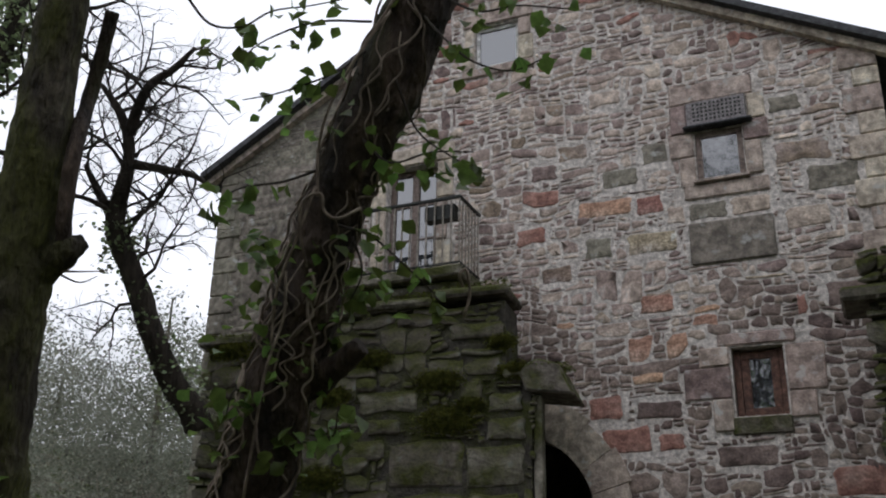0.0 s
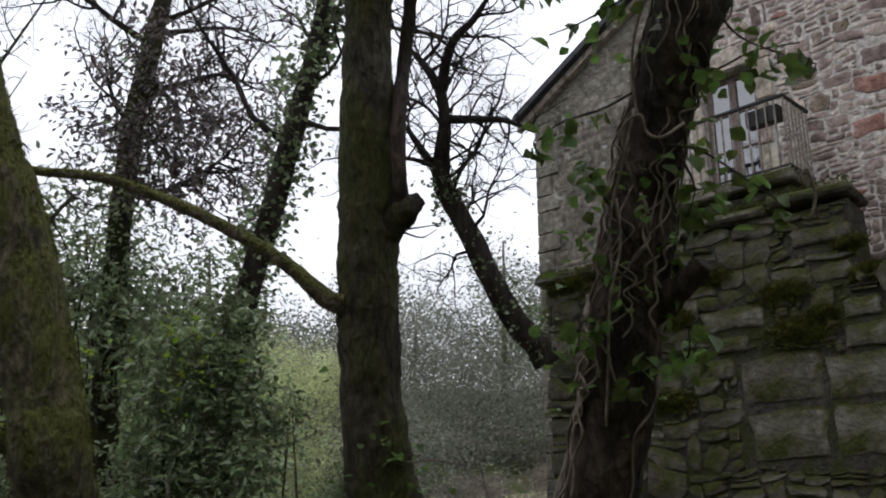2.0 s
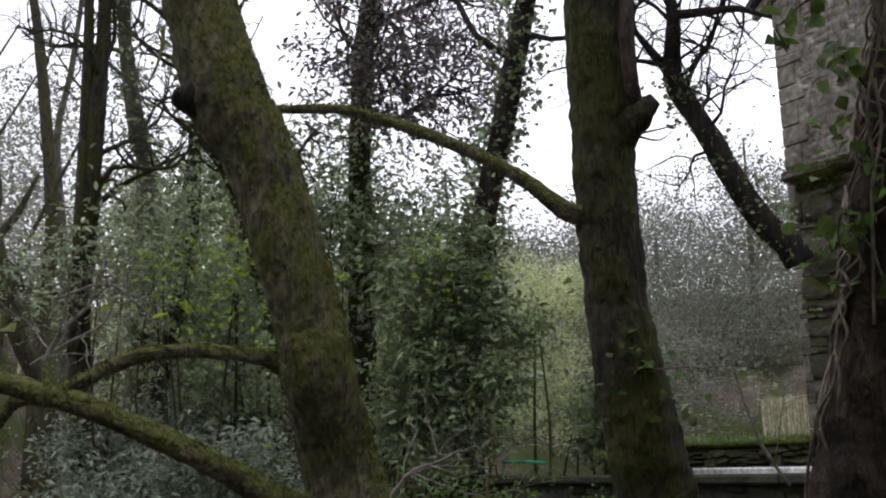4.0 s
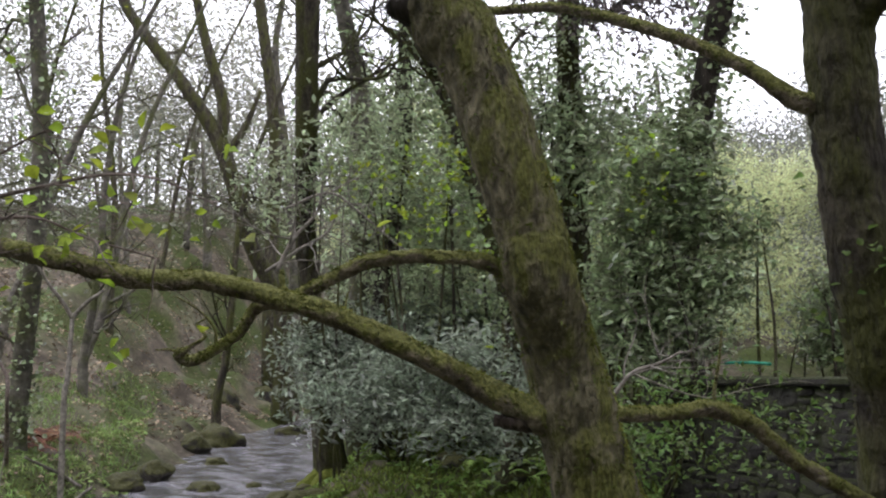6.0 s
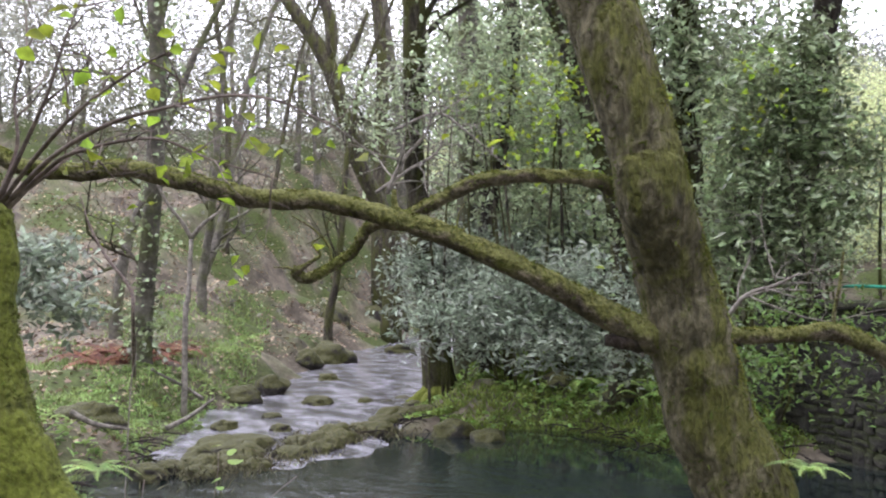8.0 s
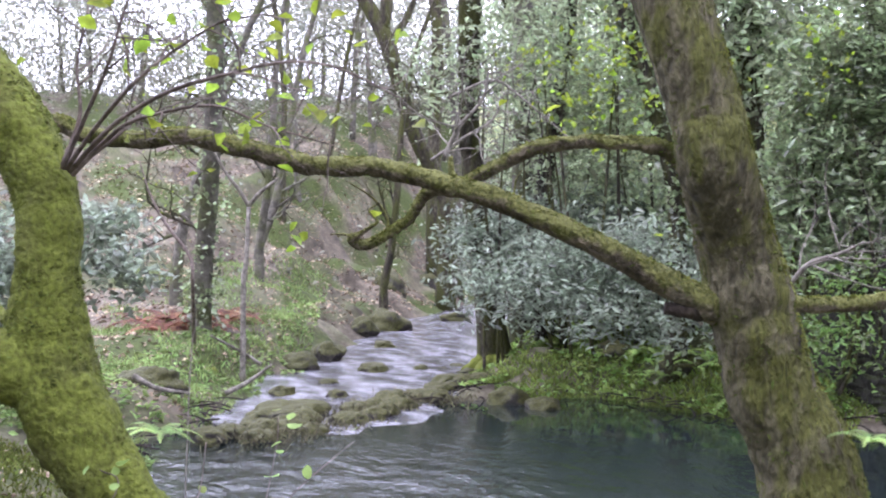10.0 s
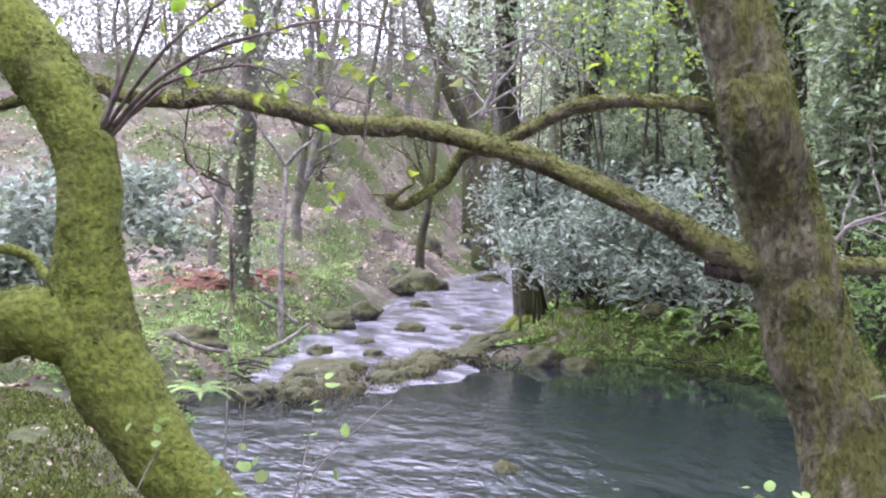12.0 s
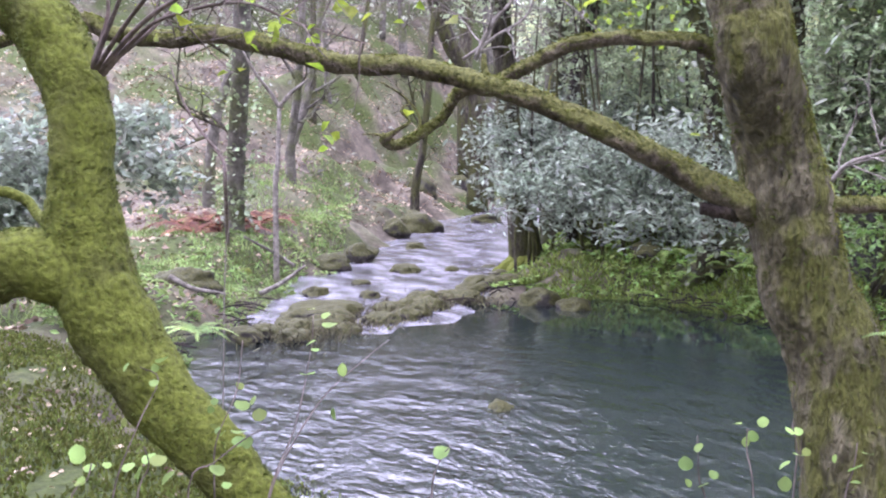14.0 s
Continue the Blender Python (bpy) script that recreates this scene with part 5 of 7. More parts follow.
limb("broken_stub", [(-2.45, 3.61, 3.26), (-2.33, 3.59, 3.36), (-2.24, 3.57, 3.42), (-2.18, 3.59, 3.47)], [0.09, 0.075, 0.06, 0.035], BARK_GREY, t2, 12, 5, 0.22, 12.0)
limb("dead_limb", [(-2.25, 3.57, 3.40), (-2.25, 3.51, 3.57), (-2.24, 3.49, 3.86), (-2.29, 3.62, 4.20), (-2.23, 3.57, 4.47), (-2.20, 3.53, 4.59)], [0.035, 0.034, 0.034, 0.034, 0.033, 0.034], BARK_BROWN, t2, 11, 6, 0.16, 12.0, "broken upright dead limb")
for pts in ([(-2.27, 3.58, 3.33), (-2.16, 3.59, 3.33), (-2.08, 3.64, 3.35)], [(-2.27, 3.59, 3.32), (-2.20, 3.64, 3.30), (-2.14, 3.67, 3.34)], [(-2.33, 3.68, 2.31), (-2.15, 3.68, 2.31), (-1.96, 3.70, 2.27)]):
    limb("twig", pts, [0.006, 0.004, 0.002], TWIG, t2, 5, 4, 0, 1)

# the dark ivied trunk before the house
t1 = tree("ivy_tree", "dark leaning trunk wound with pale ivy stems")
T1 = [(-0.50, 2.57, 4.15), (-0.60, 2.61, 3.89), (-0.71, 2.65, 3.60), (-0.81, 2.70, 3.38), (-0.89, 2.74, 3.20), (-0.95, 2.79, 3.00), (-1.01, 2.83, 2.79), (-1.06, 2.86, 2.62), (-1.10, 2.90, 2.45), (-1.14, 2.95, 2.31), (-1.26, 3.02, 1.97), (-1.36, 3.08, 1.58), (-1.50, 3.21, 0.90)]
T1_R = [0.11, 0.112, 0.112, 0.107, 0.103, 0.104, 0.112, 0.112, 0.115, 0.12, 0.125, 0.14, 0.2]
limb("trunk", T1, T1_R, BARK_BROWN, t1, 40, 18, 0.11, 10.0)
limb("broken_stub", [(-0.97, 2.89, 2.66), (-0.87, 2.81, 2.69), (-0.78, 2.77, 2.75)], [0.06, 0.045, 0.032], BARK_BROWN, t1, 10, 5, 0.2, 14.0)
q = spline([(*p, a) for p, a in zip(T1, T1_R)], 14)
to_eye = np.array([0.25, -0.97, 0.0])
vr = random.Random(12)
for k in range(44):
    a = vr.randint(10, 120)
    n = vr.randint(14, 40)
    ang = vr.uniform(-2.4, 0.9)
    pts = []
    for i in range(0, n, 3):
        j = min(len(q) - 1, a + i)
        ang += vr.gauss(0, 0.24)
        off = to_eye * math.cos(ang) + np.array([0.97, 0.25, 0]) * math.sin(ang)
        pts.append(q[j, :3] + off * (q[j, 3] + 0.008 + 0.015 * vr.random()))
    if len(pts) > 2:
        limb("ivy_stem", pts, [vr.uniform(0.0025, 0.0055)] * len(pts), VINE, t1, 5, 4, 0, 1)
for pts in ([(-0.94, 2.66, 2.97), (-0.95, 2.58, 3.07), (-0.93, 2.54, 3.14), (-0.88, 2.54, 3.16), (-0.87, 2.56, 3.11), (-0.83, 2.57, 3.09), (-0.77, 2.61, 3.14)],
            [(-0.90, 2.58, 3.17), (-0.90, 2.55, 3.33), (-0.86, 2.52, 3.47), (-0.77, 2.49, 3.63), (-0.68, 2.48, 3.76)],
            [(-1.04, 2.69, 2.72), (-1.02, 2.63, 2.88), (-0.96, 2.58, 3.02), (-0.90, 2.55, 3.19)],
            [(-1.12, 2.80, 2.29), (-1.08, 2.73, 2.48), (-1.05, 2.69, 2.66), (-1.00, 2.66, 2.81), (-0.99, 2.61, 2.94)],
            [(-0.47, 2.79, 2.94), (-0.48, 2.77, 2.97), (-0.46, 2.77, 2.99), (-0.45, 2.80, 2.92), (-0.47, 2.82, 2.85)]):
    limb("ivy_stem", pts, [0.005] * len(pts), VINE, t1, 6, 5, 0, 1)
HANG = [[(-0.59, 2.54, 3.79), (-0.52, 2.49, 3.67), (-0.42, 2.44, 3.54), (-0.30, 2.43, 3.49), (-0.19, 2.38, 3.50)], [(-0.67, 2.56, 3.56), (-0.60, 2.59, 3.39), (-0.48, 2.55, 3.27), (-0.38, 2.53, 3.20)],
        [(-0.77, 2.58, 3.36), (-0.67, 2.53, 3.25), (-0.54, 2.49, 3.26), (-0.41, 2.46, 3.24)], [(-0.85, 2.67, 3.11), (-0.73, 2.60, 3.04), (-0.62, 2.60, 2.94), (-0.53, 2.60, 2.85)],
        [(-0.81, 2.69, 3.08), (-0.77, 2.68, 2.96), (-0.80, 2.67, 2.86)], [(-0.91, 2.60, 3.27), (-0.99, 2.51, 3.19), (-1.10, 2.46, 3.15), (-1.16, 2.42, 3.09)],
        [(-0.75, 2.53, 3.76), (-0.90, 2.43, 3.70), (-1.03, 2.35, 3.59), (-1.10, 2.32, 3.50)], [(-0.77, 2.56, 3.67), (-0.85, 2.49, 3.55), (-0.99, 2.41, 3.44), (-1.09, 2.36, 3.39)],
        [(-1.27, 2.27, 3.71), (-1.20, 2.31, 3.63), (-1.10, 2.32, 3.62), (-1.01, 2.32, 3.67), (-0.90, 2.41, 3.75), (-0.69, 2.50, 3.86)], [(-0.56, 2.51, 3.86), (-0.40, 2.39, 3.68), (-0.27, 2.36, 3.67), (-0.10, 2.34, 3.63)],
        [(-0.98, 2.71, 2.83), (-1.05, 2.58, 3.00), (-1.06, 2.52, 3.01)], [(-0.93, 2.80, 2.50), (-0.85, 2.76, 2.47), (-0.82, 2.68, 2.54)], [(-1.11, 2.74, 2.59), (-1.14, 2.68, 2.59), (-1.15, 2.66, 2.50)]]
spots = []
for k, pts in enumerate(HANG):
    n = len(pts)
    limb("ivy_sprig", pts, [0.005 - 0.003 * i / (n - 1) for i in range(n)], BARK_DARK, t1, 5, 5, 0, 1)
    c = spline(pts, 9)
    pick = c[rng.integers(len(c) // 4, len(c), 20)]
    spots.append(pick + rng.normal(size=pick.shape) * (0.035, 0.03, 0.03) - (0, 0, 0.03))
v, f = leaves(np.vstack(spots), 0.056, spread=0.5, droop=0.7, wide=0.85)
tagged(mesh_object("ivy_foliage", v, f, LEAF_IVY, t1, "hanging green ivy leaves"), kind="stuff")
ivy_coat(t1, T1[2:9], T1_R[2:9], 210, 0.05, 0.05, LEAF_IVY)

# leaning bare tree by the ruin
DT = [(-5.01, 12.54, 4.49), (-5.09, 12.43, 4.73), (-5.29, 12.18, 5.02), (-5.49, 11.84, 5.54), (-5.71, 11.54, 6.22), (-5.90, 11.32, 6.70), (-5.95, 11.19, 7.00), (-5.78, 10.98, 7.59), (-5.75, 10.84, 7.93), (-5.86, 10.69, 8.28), (-6.08, 10.53, 8.61)]
DT_R = [0.2, 0.19, 0.17, 0.16, 0.15, 0.15, 0.13, 0.09, 0.075, 0.06, 0.03]
lean = bare_tree("leaning_tree", "dark leaning bare tree with twiggy crown", DT, DT_R, BARK_DARK, 15, 2.1, 3, 3, 0.3, 0.35, gnarl=0.33)
for k, (pts, r0) in enumerate((([(-5.88, 11.35, 6.63), (-6.05, 11.14, 7.10), (-6.18, 10.89, 7.40), (-6.28, 10.80, 7.60)], 0.08), ([(-5.76, 10.95, 7.66), (-5.27, 10.95, 7.56), (-4.87, 10.93, 7.45), (-4.48, 10.97, 7.22)], 0.07), ([(-5.76, 10.81, 8.00), (-5.46, 10.54, 8.51), (-5.05, 10.40, 8.73), (-4.75, 10.25, 8.92)], 0.08))):
    limb("limb", pts, [r0, r0 * 0.8, r0 * 0.6, r0 * 0.3], BARK_DARK, lean, 8, 5, 0.12, 6.0)
    c = spline(pts, 5)
    out, tips = sprout(c, np.full(len(c), r0 * 0.5), 9, 1.2, 2, random.Random(70 + k), 0.3, 0.2, 0.35, [], [])
    v, f = join(out)
    tagged(mesh_object("branch_tangle", v, f, BARK_DARK, lean, "fine bare twigs"), kind="stuff")
ivy_coat(lean, DT[1:7], DT_R[1:7], 700, 0.1, 0.07)


# the upper crowns of the near trees, above the path
for k, (t, top, r0, up) in enumerate(((t1, T1[0], 0.11, (1.6, -0.4, 1.0)), (t2, T2[0], 0.11, (0.1, -0.5, 1.0)), (alder, AL[0], 0.13, (-0.5, -0.3, 1.0)))):
    below = (T1, T2, AL)[k][1]
    d = Vector(top) - Vector(below)
    d.normalize()
    pts, p = [Vector(top)], Vector(top)
    for i in range(5):
        d = (d + Vector(up).normalized() * 0.3 + Vector((0, 0, 0.25))).normalized()
        p = p + d * 2.3
        pts.append(p.copy())
    rad = [r0, r0 * 0.9, r0 * 0.75, r0 * 0.55, r0 * 0.35, r0 * 0.12]
    limb("upper_trunk", [tuple(v) for v in pts], rad, BARK_DARK, t, 14, 5, 0.1, 5.0)
    q = spline([(*v, a) for v, a in zip(pts, rad)], 5)
    out, tips = sprout(q[:, :3], q[:, 3], 15, 2.9, 3, random.Random(200 + k), 0.4, 0.3, 0.28, [], [])
    v, f = join(out)
    tagged(mesh_object("branch_tangle", v, f, BARK_DARK, t, "bare upper branches"), kind="stuff")

# ---- trees of the wood beyond the stream ----
def rooted(points):
    """Adds a foot in the ground to a trunk given from the top down."""
    x, y, z = points[-1]
    g = float(ground_height(np.array([x]), np.array([y]))[0])
    return points + [(x, y, min(g, z - 0.3) - 0.15)]


WOOD = "trees of the wood across the stream"


def wood_tree(label, points, radii, mat=BARK_FAR, **k):
    """A trunk given from the top down, with its crown above."""
    a, b = Vector(points[0]), Vector(points[1])
    d = (a - b).normalized()
    reach = 0.3 * math.hypot(*points[0][:2])
    top = [tuple(a + d * reach + Vector((0.2, 0.1, 0.1)) * reach), tuple(a + d * reach * 0.5)]
    pts = rooted(top + list(points))
    rad = [radii[0] * 0.25, radii[0] * 0.7] + list(radii) + [radii[-1] * 1.25]
    return bare_tree("woodland_tree", label, pts[::-1], rad[::-1], mat, group=WOOD, **k), pts, rad


fork, pts, rad = wood_tree("forked grey-green bare tree", [(-29.17, 9.01, 13.97), (-28.82, 9.79, 12.44), (-28.15, 11.08, 10.56), (-27.70, 12.01, 8.94), (-27.56, 12.43, 7.67), (-27.85, 13.21, 5.87), (-27.93, 14.37, 3.65)], [0.13, 0.16, 0.19, 0.25, 0.24, 0.25, 0.28], BARK_GREY, limbs=9, length=3.6, levels=3, seed=11, start=0.5, leaf=LEAF_YOUNG, leaf_count=160, leaf_size=0.06)
limb("limb", [(-27.65, 12.08, 8.94), (-27.52, 12.10, 9.88), (-27.58, 11.83, 10.90), (-27.69, 11.40, 12.43), (-27.72, 11.02, 14.46), (-27.58, 10.73, 17.18), (-27.33, 10.67, 19.56)], [0.2, 0.19, 0.17, 0.15, 0.12, 0.08, 0.03], BARK_GREY, fork, 9, 5, 0.1, 6.0)
limb("limb", [(-27.65, 12.18, 8.35), (-27.24, 12.62, 9.20), (-26.84, 12.98, 10.38)], [0.13, 0.11, 0.05], BARK_GREY, fork, 8, 5, 0.1, 6.0)
stump, pts, rad = wood_tree("old twin-stemmed tree with mossy roots at the waterside", [(-13.35, 7.20, 8.39), (-13.46, 7.23, 7.34), (-13.80, 7.39, 5.63), (-14.24, 7.63, 3.71), (-14.39, 8.12, 0.88), (-14.46, 8.28, 0.12)], [0.11, 0.13, 0.15, 0.17, 0.24, 0.34], BARK_GREY, limbs=12, length=2.8, levels=3, seed=12, start=0.4)
limb("stem", [(-13.14, 6.71, 10.90), (-13.23, 6.83, 9.43), (-13.39, 6.98, 8.35), (-13.55, 7.10, 7.34), (-13.78, 7.26, 5.61), (-14.19, 7.53, 3.70)], [0.02, 0.06, 0.08, 0.09, 0.1, 0.12], BARK_GREY, stump, 10, 5, 0.1, 5.0)
root = Vector((-14.38, 8.23, 0.15))
for k, a in enumerate((-2.6, -1.9, -1.1, -0.3, 0.5)):
    e = root + Vector((math.cos(a) * 0.9, math.sin(a) * 0.9, -0.32))
    limb("root", [root + Vector((0, 0, 0.25)), root + Vector((math.cos(a) * 0.4, math.sin(a) * 0.4, 0.0)), e, e + Vector((math.cos(a) * 0.3, math.sin(a) * 0.3, -0.2))], [0.16, 0.14, 0.08, 0.05], BARK_GREEN, stump, 8, 5, 0.2, 6.0)
wood_tree("slender pale bare trunk", [(-30.16, 14.24, 16.13), (-30.17, 14.64, 13.82), (-30.24, 15.21, 9.97), (-30.63, 15.33, 6.12)], [0.16, 0.19, 0.21, 0.24], BARK_GREY, limbs=9, length=2.4, levels=3, seed=13)
wood_tree("slim trunk leaning beside its neighbour", [(-30.52, 15.63, 15.35), (-30.89, 15.51, 12.98), (-30.95, 16.01, 9.61), (-31.07, 16.44, 6.24)], [0.1, 0.12, 0.14, 0.18], BARK_FAR, limbs=6, length=1.8, levels=2, seed=14)
for k, (spec, rad, n) in enumerate((([(-15.30, 3.56, 8.20), (-15.37, 3.64, 7.18), (-15.47, 3.80, 5.48), (-15.66, 3.82, 3.79), (-16.42, 3.91, 2.10), (-16.54, 3.89, 1.22)], [0.1, 0.12, 0.13, 0.14, 0.15, 0.16], 1500),
                                    ([(-16.89, 9.74, 10.04), (-16.88, 9.96, 8.91), (-16.79, 10.35, 7.43), (-16.89, 10.54, 5.51)], [0.1, 0.12, 0.14, 0.16], 1400),
                                    ([(-13.73, 9.21, 8.81), (-13.83, 9.24, 7.85), (-13.96, 9.36, 6.12), (-14.21, 9.29, 4.49), (-14.43, 9.19, 3.24)], [0.08, 0.09, 0.12, 0.13, 0.15], 2200),
                                    ([(-11.31, 7.77, 6.80), (-11.18, 8.16, 5.69), (-11.07, 8.47, 4.74), (-10.96, 8.82, 3.63), (-10.93, 9.04, 2.68)], [0.08, 0.1, 0.11, 0.12, 0.13], 2600),
                                    ([(-6.89, 9.73, 9.58), (-7.13, 9.86, 8.70), (-7.54, 9.96, 7.51), (-7.96, 10.07, 6.33), (-8.36, 10.16, 5.22), (-8.85, 10.38, 3.52)], [0.1, 0.13, 0.15, 0.16, 0.17, 0.18], 3600),
                                    ([(-15.18, 8.59, 10.76), (-15.39, 8.75, 9.56), (-15.47, 9.15, 7.96), (-15.54, 9.43, 6.76)], [0.1, 0.12, 0.15, 0.17], 900))):
    t, pts, rr = wood_tree("tall bare tree clad in ivy", spec, rad, BARK_DARK if k in (2, 4) else BARK_GREY if k == 3 else BARK_FAR, limbs=11, length=2.6, levels=3, seed=30 + k, start=0.45)
    ivy_coat(t, pts, rr, n, 0.16, 0.1)
# thin trunks on the far bank and slope
for k, (spec, w) in enumerate((([(-21.38, 5.07, 3.90), (-21.44, 4.77, 2.95), (-21.41, 4.56, 1.64)], 0.2), ([(-18.31, 4.53, 4.02), (-18.19, 4.47, 2.50), (-18.12, 4.33, 0.97)], 0.12), ([(-25.48, 8.24, 4.54), (-25.49, 8.00, 3.36), (-25.56, 7.63, 2.30)], 0.2), ([(-23.18, 10.44, 3.17), (-23.15, 10.31, 2.18), (-23.15, 10.12, 1.26)], 0.18),
                               ([(-31.21, 10.53, 6.05), (-31.04, 10.56, 4.42), (-30.84, 10.67, 2.88)], 0.16), ([(-32.56, 12.32, 5.93), (-32.57, 12.00, 4.39), (-32.56, 11.72, 2.85)], 0.16), ([(-24.06, 7.44, 4.63), (-24.23, 7.39, 3.55), (-24.45, 7.29, 2.33)], 0.18), ([(-29.08, 9.29, 8.33), (-29.02, 9.42, 6.79), (-29.03, 9.39, 4.24)], 0.16),
                               ([(-16.55, 10.65, 4.81), (-16.51, 10.51, 3.73), (-16.51, 10.27, 2.44)], 0.1), ([(-17.82, 11.82, 6.92), (-17.89, 11.67, 5.01), (-17.96, 11.52, 3.22)], 0.15))):
    wood_tree("thin leaning trunk on the wooded slope", spec, [w * 0.5, w * 0.55, w * 0.62], BARK_GREY if k % 2 else BARK_FAR, limbs=8, length=2.4, levels=3, seed=60 + k, start=0.3, leaf=LEAF_YOUNG if k in (1, 4, 7, 9) else None, leaf_count=130, leaf_size=0.07)
sap = tree("sapling", "pale bare sapling forking on the far bank")
SP = [(-14.44, 3.98, 1.56), (-14.45, 4.02, 1.89), (-14.51, 4.07, 2.72)]
limb("trunk", [(SP[0][0], SP[0][1], float(ground_height(SP[0][0], SP[0][1])) - 0.1)] + SP, [0.045, 0.04, 0.035, 0.03], PALE_TWIG, sap, 8, 5, 0.1, 8)
limb("limb", [(-14.51, 4.07, 2.71), (-14.50, 3.91, 2.95), (-14.50, 3.72, 3.18), (-14.50, 3.54, 3.49)], [0.035, 0.03, 0.022, 0.012], PALE_TWIG, sap, 7, 4, 0.1, 8)
limb("limb", [(-14.51, 4.07, 2.71), (-14.35, 4.20, 2.91), (-14.16, 4.40, 3.10)], [0.035, 0.03, 0.015], PALE_TWIG, sap, 7, 4, 0.1, 8)
crook = tree("sapling", "crooked dark sapling leaning over the bank")
CK = [Vector((-15.61, 3.56, 0.35)).lerp(Vector((-14.26, 3.20, 1.57)), 0.3)[:], (-14.26, 3.20, 1.57), (-14.31, 3.17, 1.96), (-14.49, 2.88, 2.40), (-14.63, 2.68, 2.83), (-14.74, 2.55, 3.31)]
limb("trunk", [((-15.61, 3.56, 0.35)[0], (-15.61, 3.56, 0.35)[1], float(ground_height((-15.61, 3.56, 0.35)[0], (-15.61, 3.56, 0.35)[1])) - 0.1)] + CK, [0.035, 0.032, 0.028, 0.026, 0.022, 0.016, 0.01], TWIG, crook, 7, 5, 0.1, 8)
wand = tree("sapling", "thin pale wand standing in the pool margin")
limb("trunk", [(-6.18, 1.23, -0.1), (-6.21, 1.26, 0.84), (-6.25, 1.29, 1.35), (-6.25, 1.32, 1.55)], [0.005, 0.005, 0.004, 0.003], PALE_TWIG, wand, 6, 5, 0, 1)
for k, pts in enumerate(([(-8.21, 4.04, 3.38), (-7.96, 4.36, 3.53), (-7.83, 4.58, 3.38), (-7.62, 4.94, 3.02)], [(-7.44, 3.49, 2.72), (-7.27, 3.70, 2.90), (-7.13, 3.88, 3.04), (-7.06, 3.95, 3.26)], [(-5.60, 2.64, 2.51), (-5.56, 2.73, 2.72), (-5.50, 2.86, 2.89), (-5.49, 2.89, 3.06)], [(-4.51, 4.35, 1.76), (-4.43, 4.44, 1.90), (-4.33, 4.58, 1.96), (-4.24, 4.68, 2.03)], [(-3.32, 7.46, 1.76), (-3.44, 7.25, 2.10), (-3.50, 7.07, 2.56), (-3.52, 6.98, 2.81)])):
    t = tree("bare_shrub", "tangle of pale bare twigs", "bare shrubs")
    limb("stem", pts, [0.016, 0.014, 0.011, 0.006], PALE_TWIG, t, 6, 5, 0.1, 10)
    c = spline(pts, 5)
    out, tips = sprout(c, np.full(len(c), 0.01), 8, 0.9, 2, random.Random(90 + k), 0.15, 0.1, 0.35, [], [])
    v, f = join(out)
    tagged(mesh_object("twig_growth", v, f, PALE_TWIG, t), kind="stuff")

# ---- bushes ----
def bush(name, label, blobs, n, size, mat, clump=14, spread=0.22, stems=True, droop=0.3, wide=0.5):
    t = thing(name, label, "bush")
    r = random.Random(len(blobs) + n)
    ragged = []
    for x, y, z, a, b, c in blobs:
        for _ in range(7):
            k = r.uniform(0.22, 0.5)
            o = Vector((r.gauss(0, 1), r.gauss(0, 1), r.gauss(0, 1))).normalized() * r.uniform(0.45, 1.0)
            ragged.append((x + o.x * a, y + o.y * b, z + o.z * c, a * k, b * k, c * k))
    core, blobs = blobs, ragged
    v, f = leaves(clumped(n, blobs, clump, spread), size, droop=droop, wide=wide)
    tagged(mesh_object("foliage", v, f, mat, t, "dense small leaves"), kind="stuff")
    if stems:
        out = []
        for b in core:
            x, y = b[0] + r.gauss(0, 0.3), b[1] + r.gauss(0, 0.3)
            g = float(ground_height(x, y)) - 0.1
            if g < 0.12:
                continue
            for _ in range(2):
                m = [x + r.uniform(-0.2, 0.2), y + r.uniform(-0.2, 0.2), g]
                e = [b[i] + r.uniform(-0.7, 0.7) * b[3 + i] for i in range(3)]
                mid = [(m[i] + e[i]) / 2 + r.gauss(0, 0.25) for i in range(3)]
                out.append(tube([m, mid, e], [0.03, 0.02, 0.006], 6, 4))
        if out:
            v, f = join(out)
            tagged(mesh_object("stem_tangle", v, f, BARK_GREY, t, "crooked grey stems", True), kind="stuff")
    return t


def ball(p, r, flat=0.8):
    return (*p, r, r, r * flat)


bush("sallow_bush", "grey-green leafy bush drooping over the stream", [ball((-14.07, 7.82, 2.21), 0.50), ball((-13.56, 7.98, 1.99), 0.7), ball((-13.05, 8.47, 1.47), 0.65), ball((-13.63, 9.19, 1.90), 1.0), ball((-12.92, 9.66, 1.42), 0.9), ball((-13.63, 10.42, 2.1), 1.0), ball((-12.47, 10.40, 1.65), 0.9), ball((-14.49, 9.89, 2.5), 1.0), ball((-14.23, 8.06, 2.44), 0.8), ball((-13.74, 11.45, 2.5), 1.1), ball((-11.47, 6.49, 1.56), 0.60), ball((-11.08, 7.11, 1.93), 0.60), ball((-10.58, 7.47, 1.43), 0.60), ball((-10.44, 7.98, 2.01), 0.60), ball((-9.63, 8.02, 1.60), 0.60)], 24000, 0.13, LEAF_HOLLY, 8, 0.27, wide=0.34)
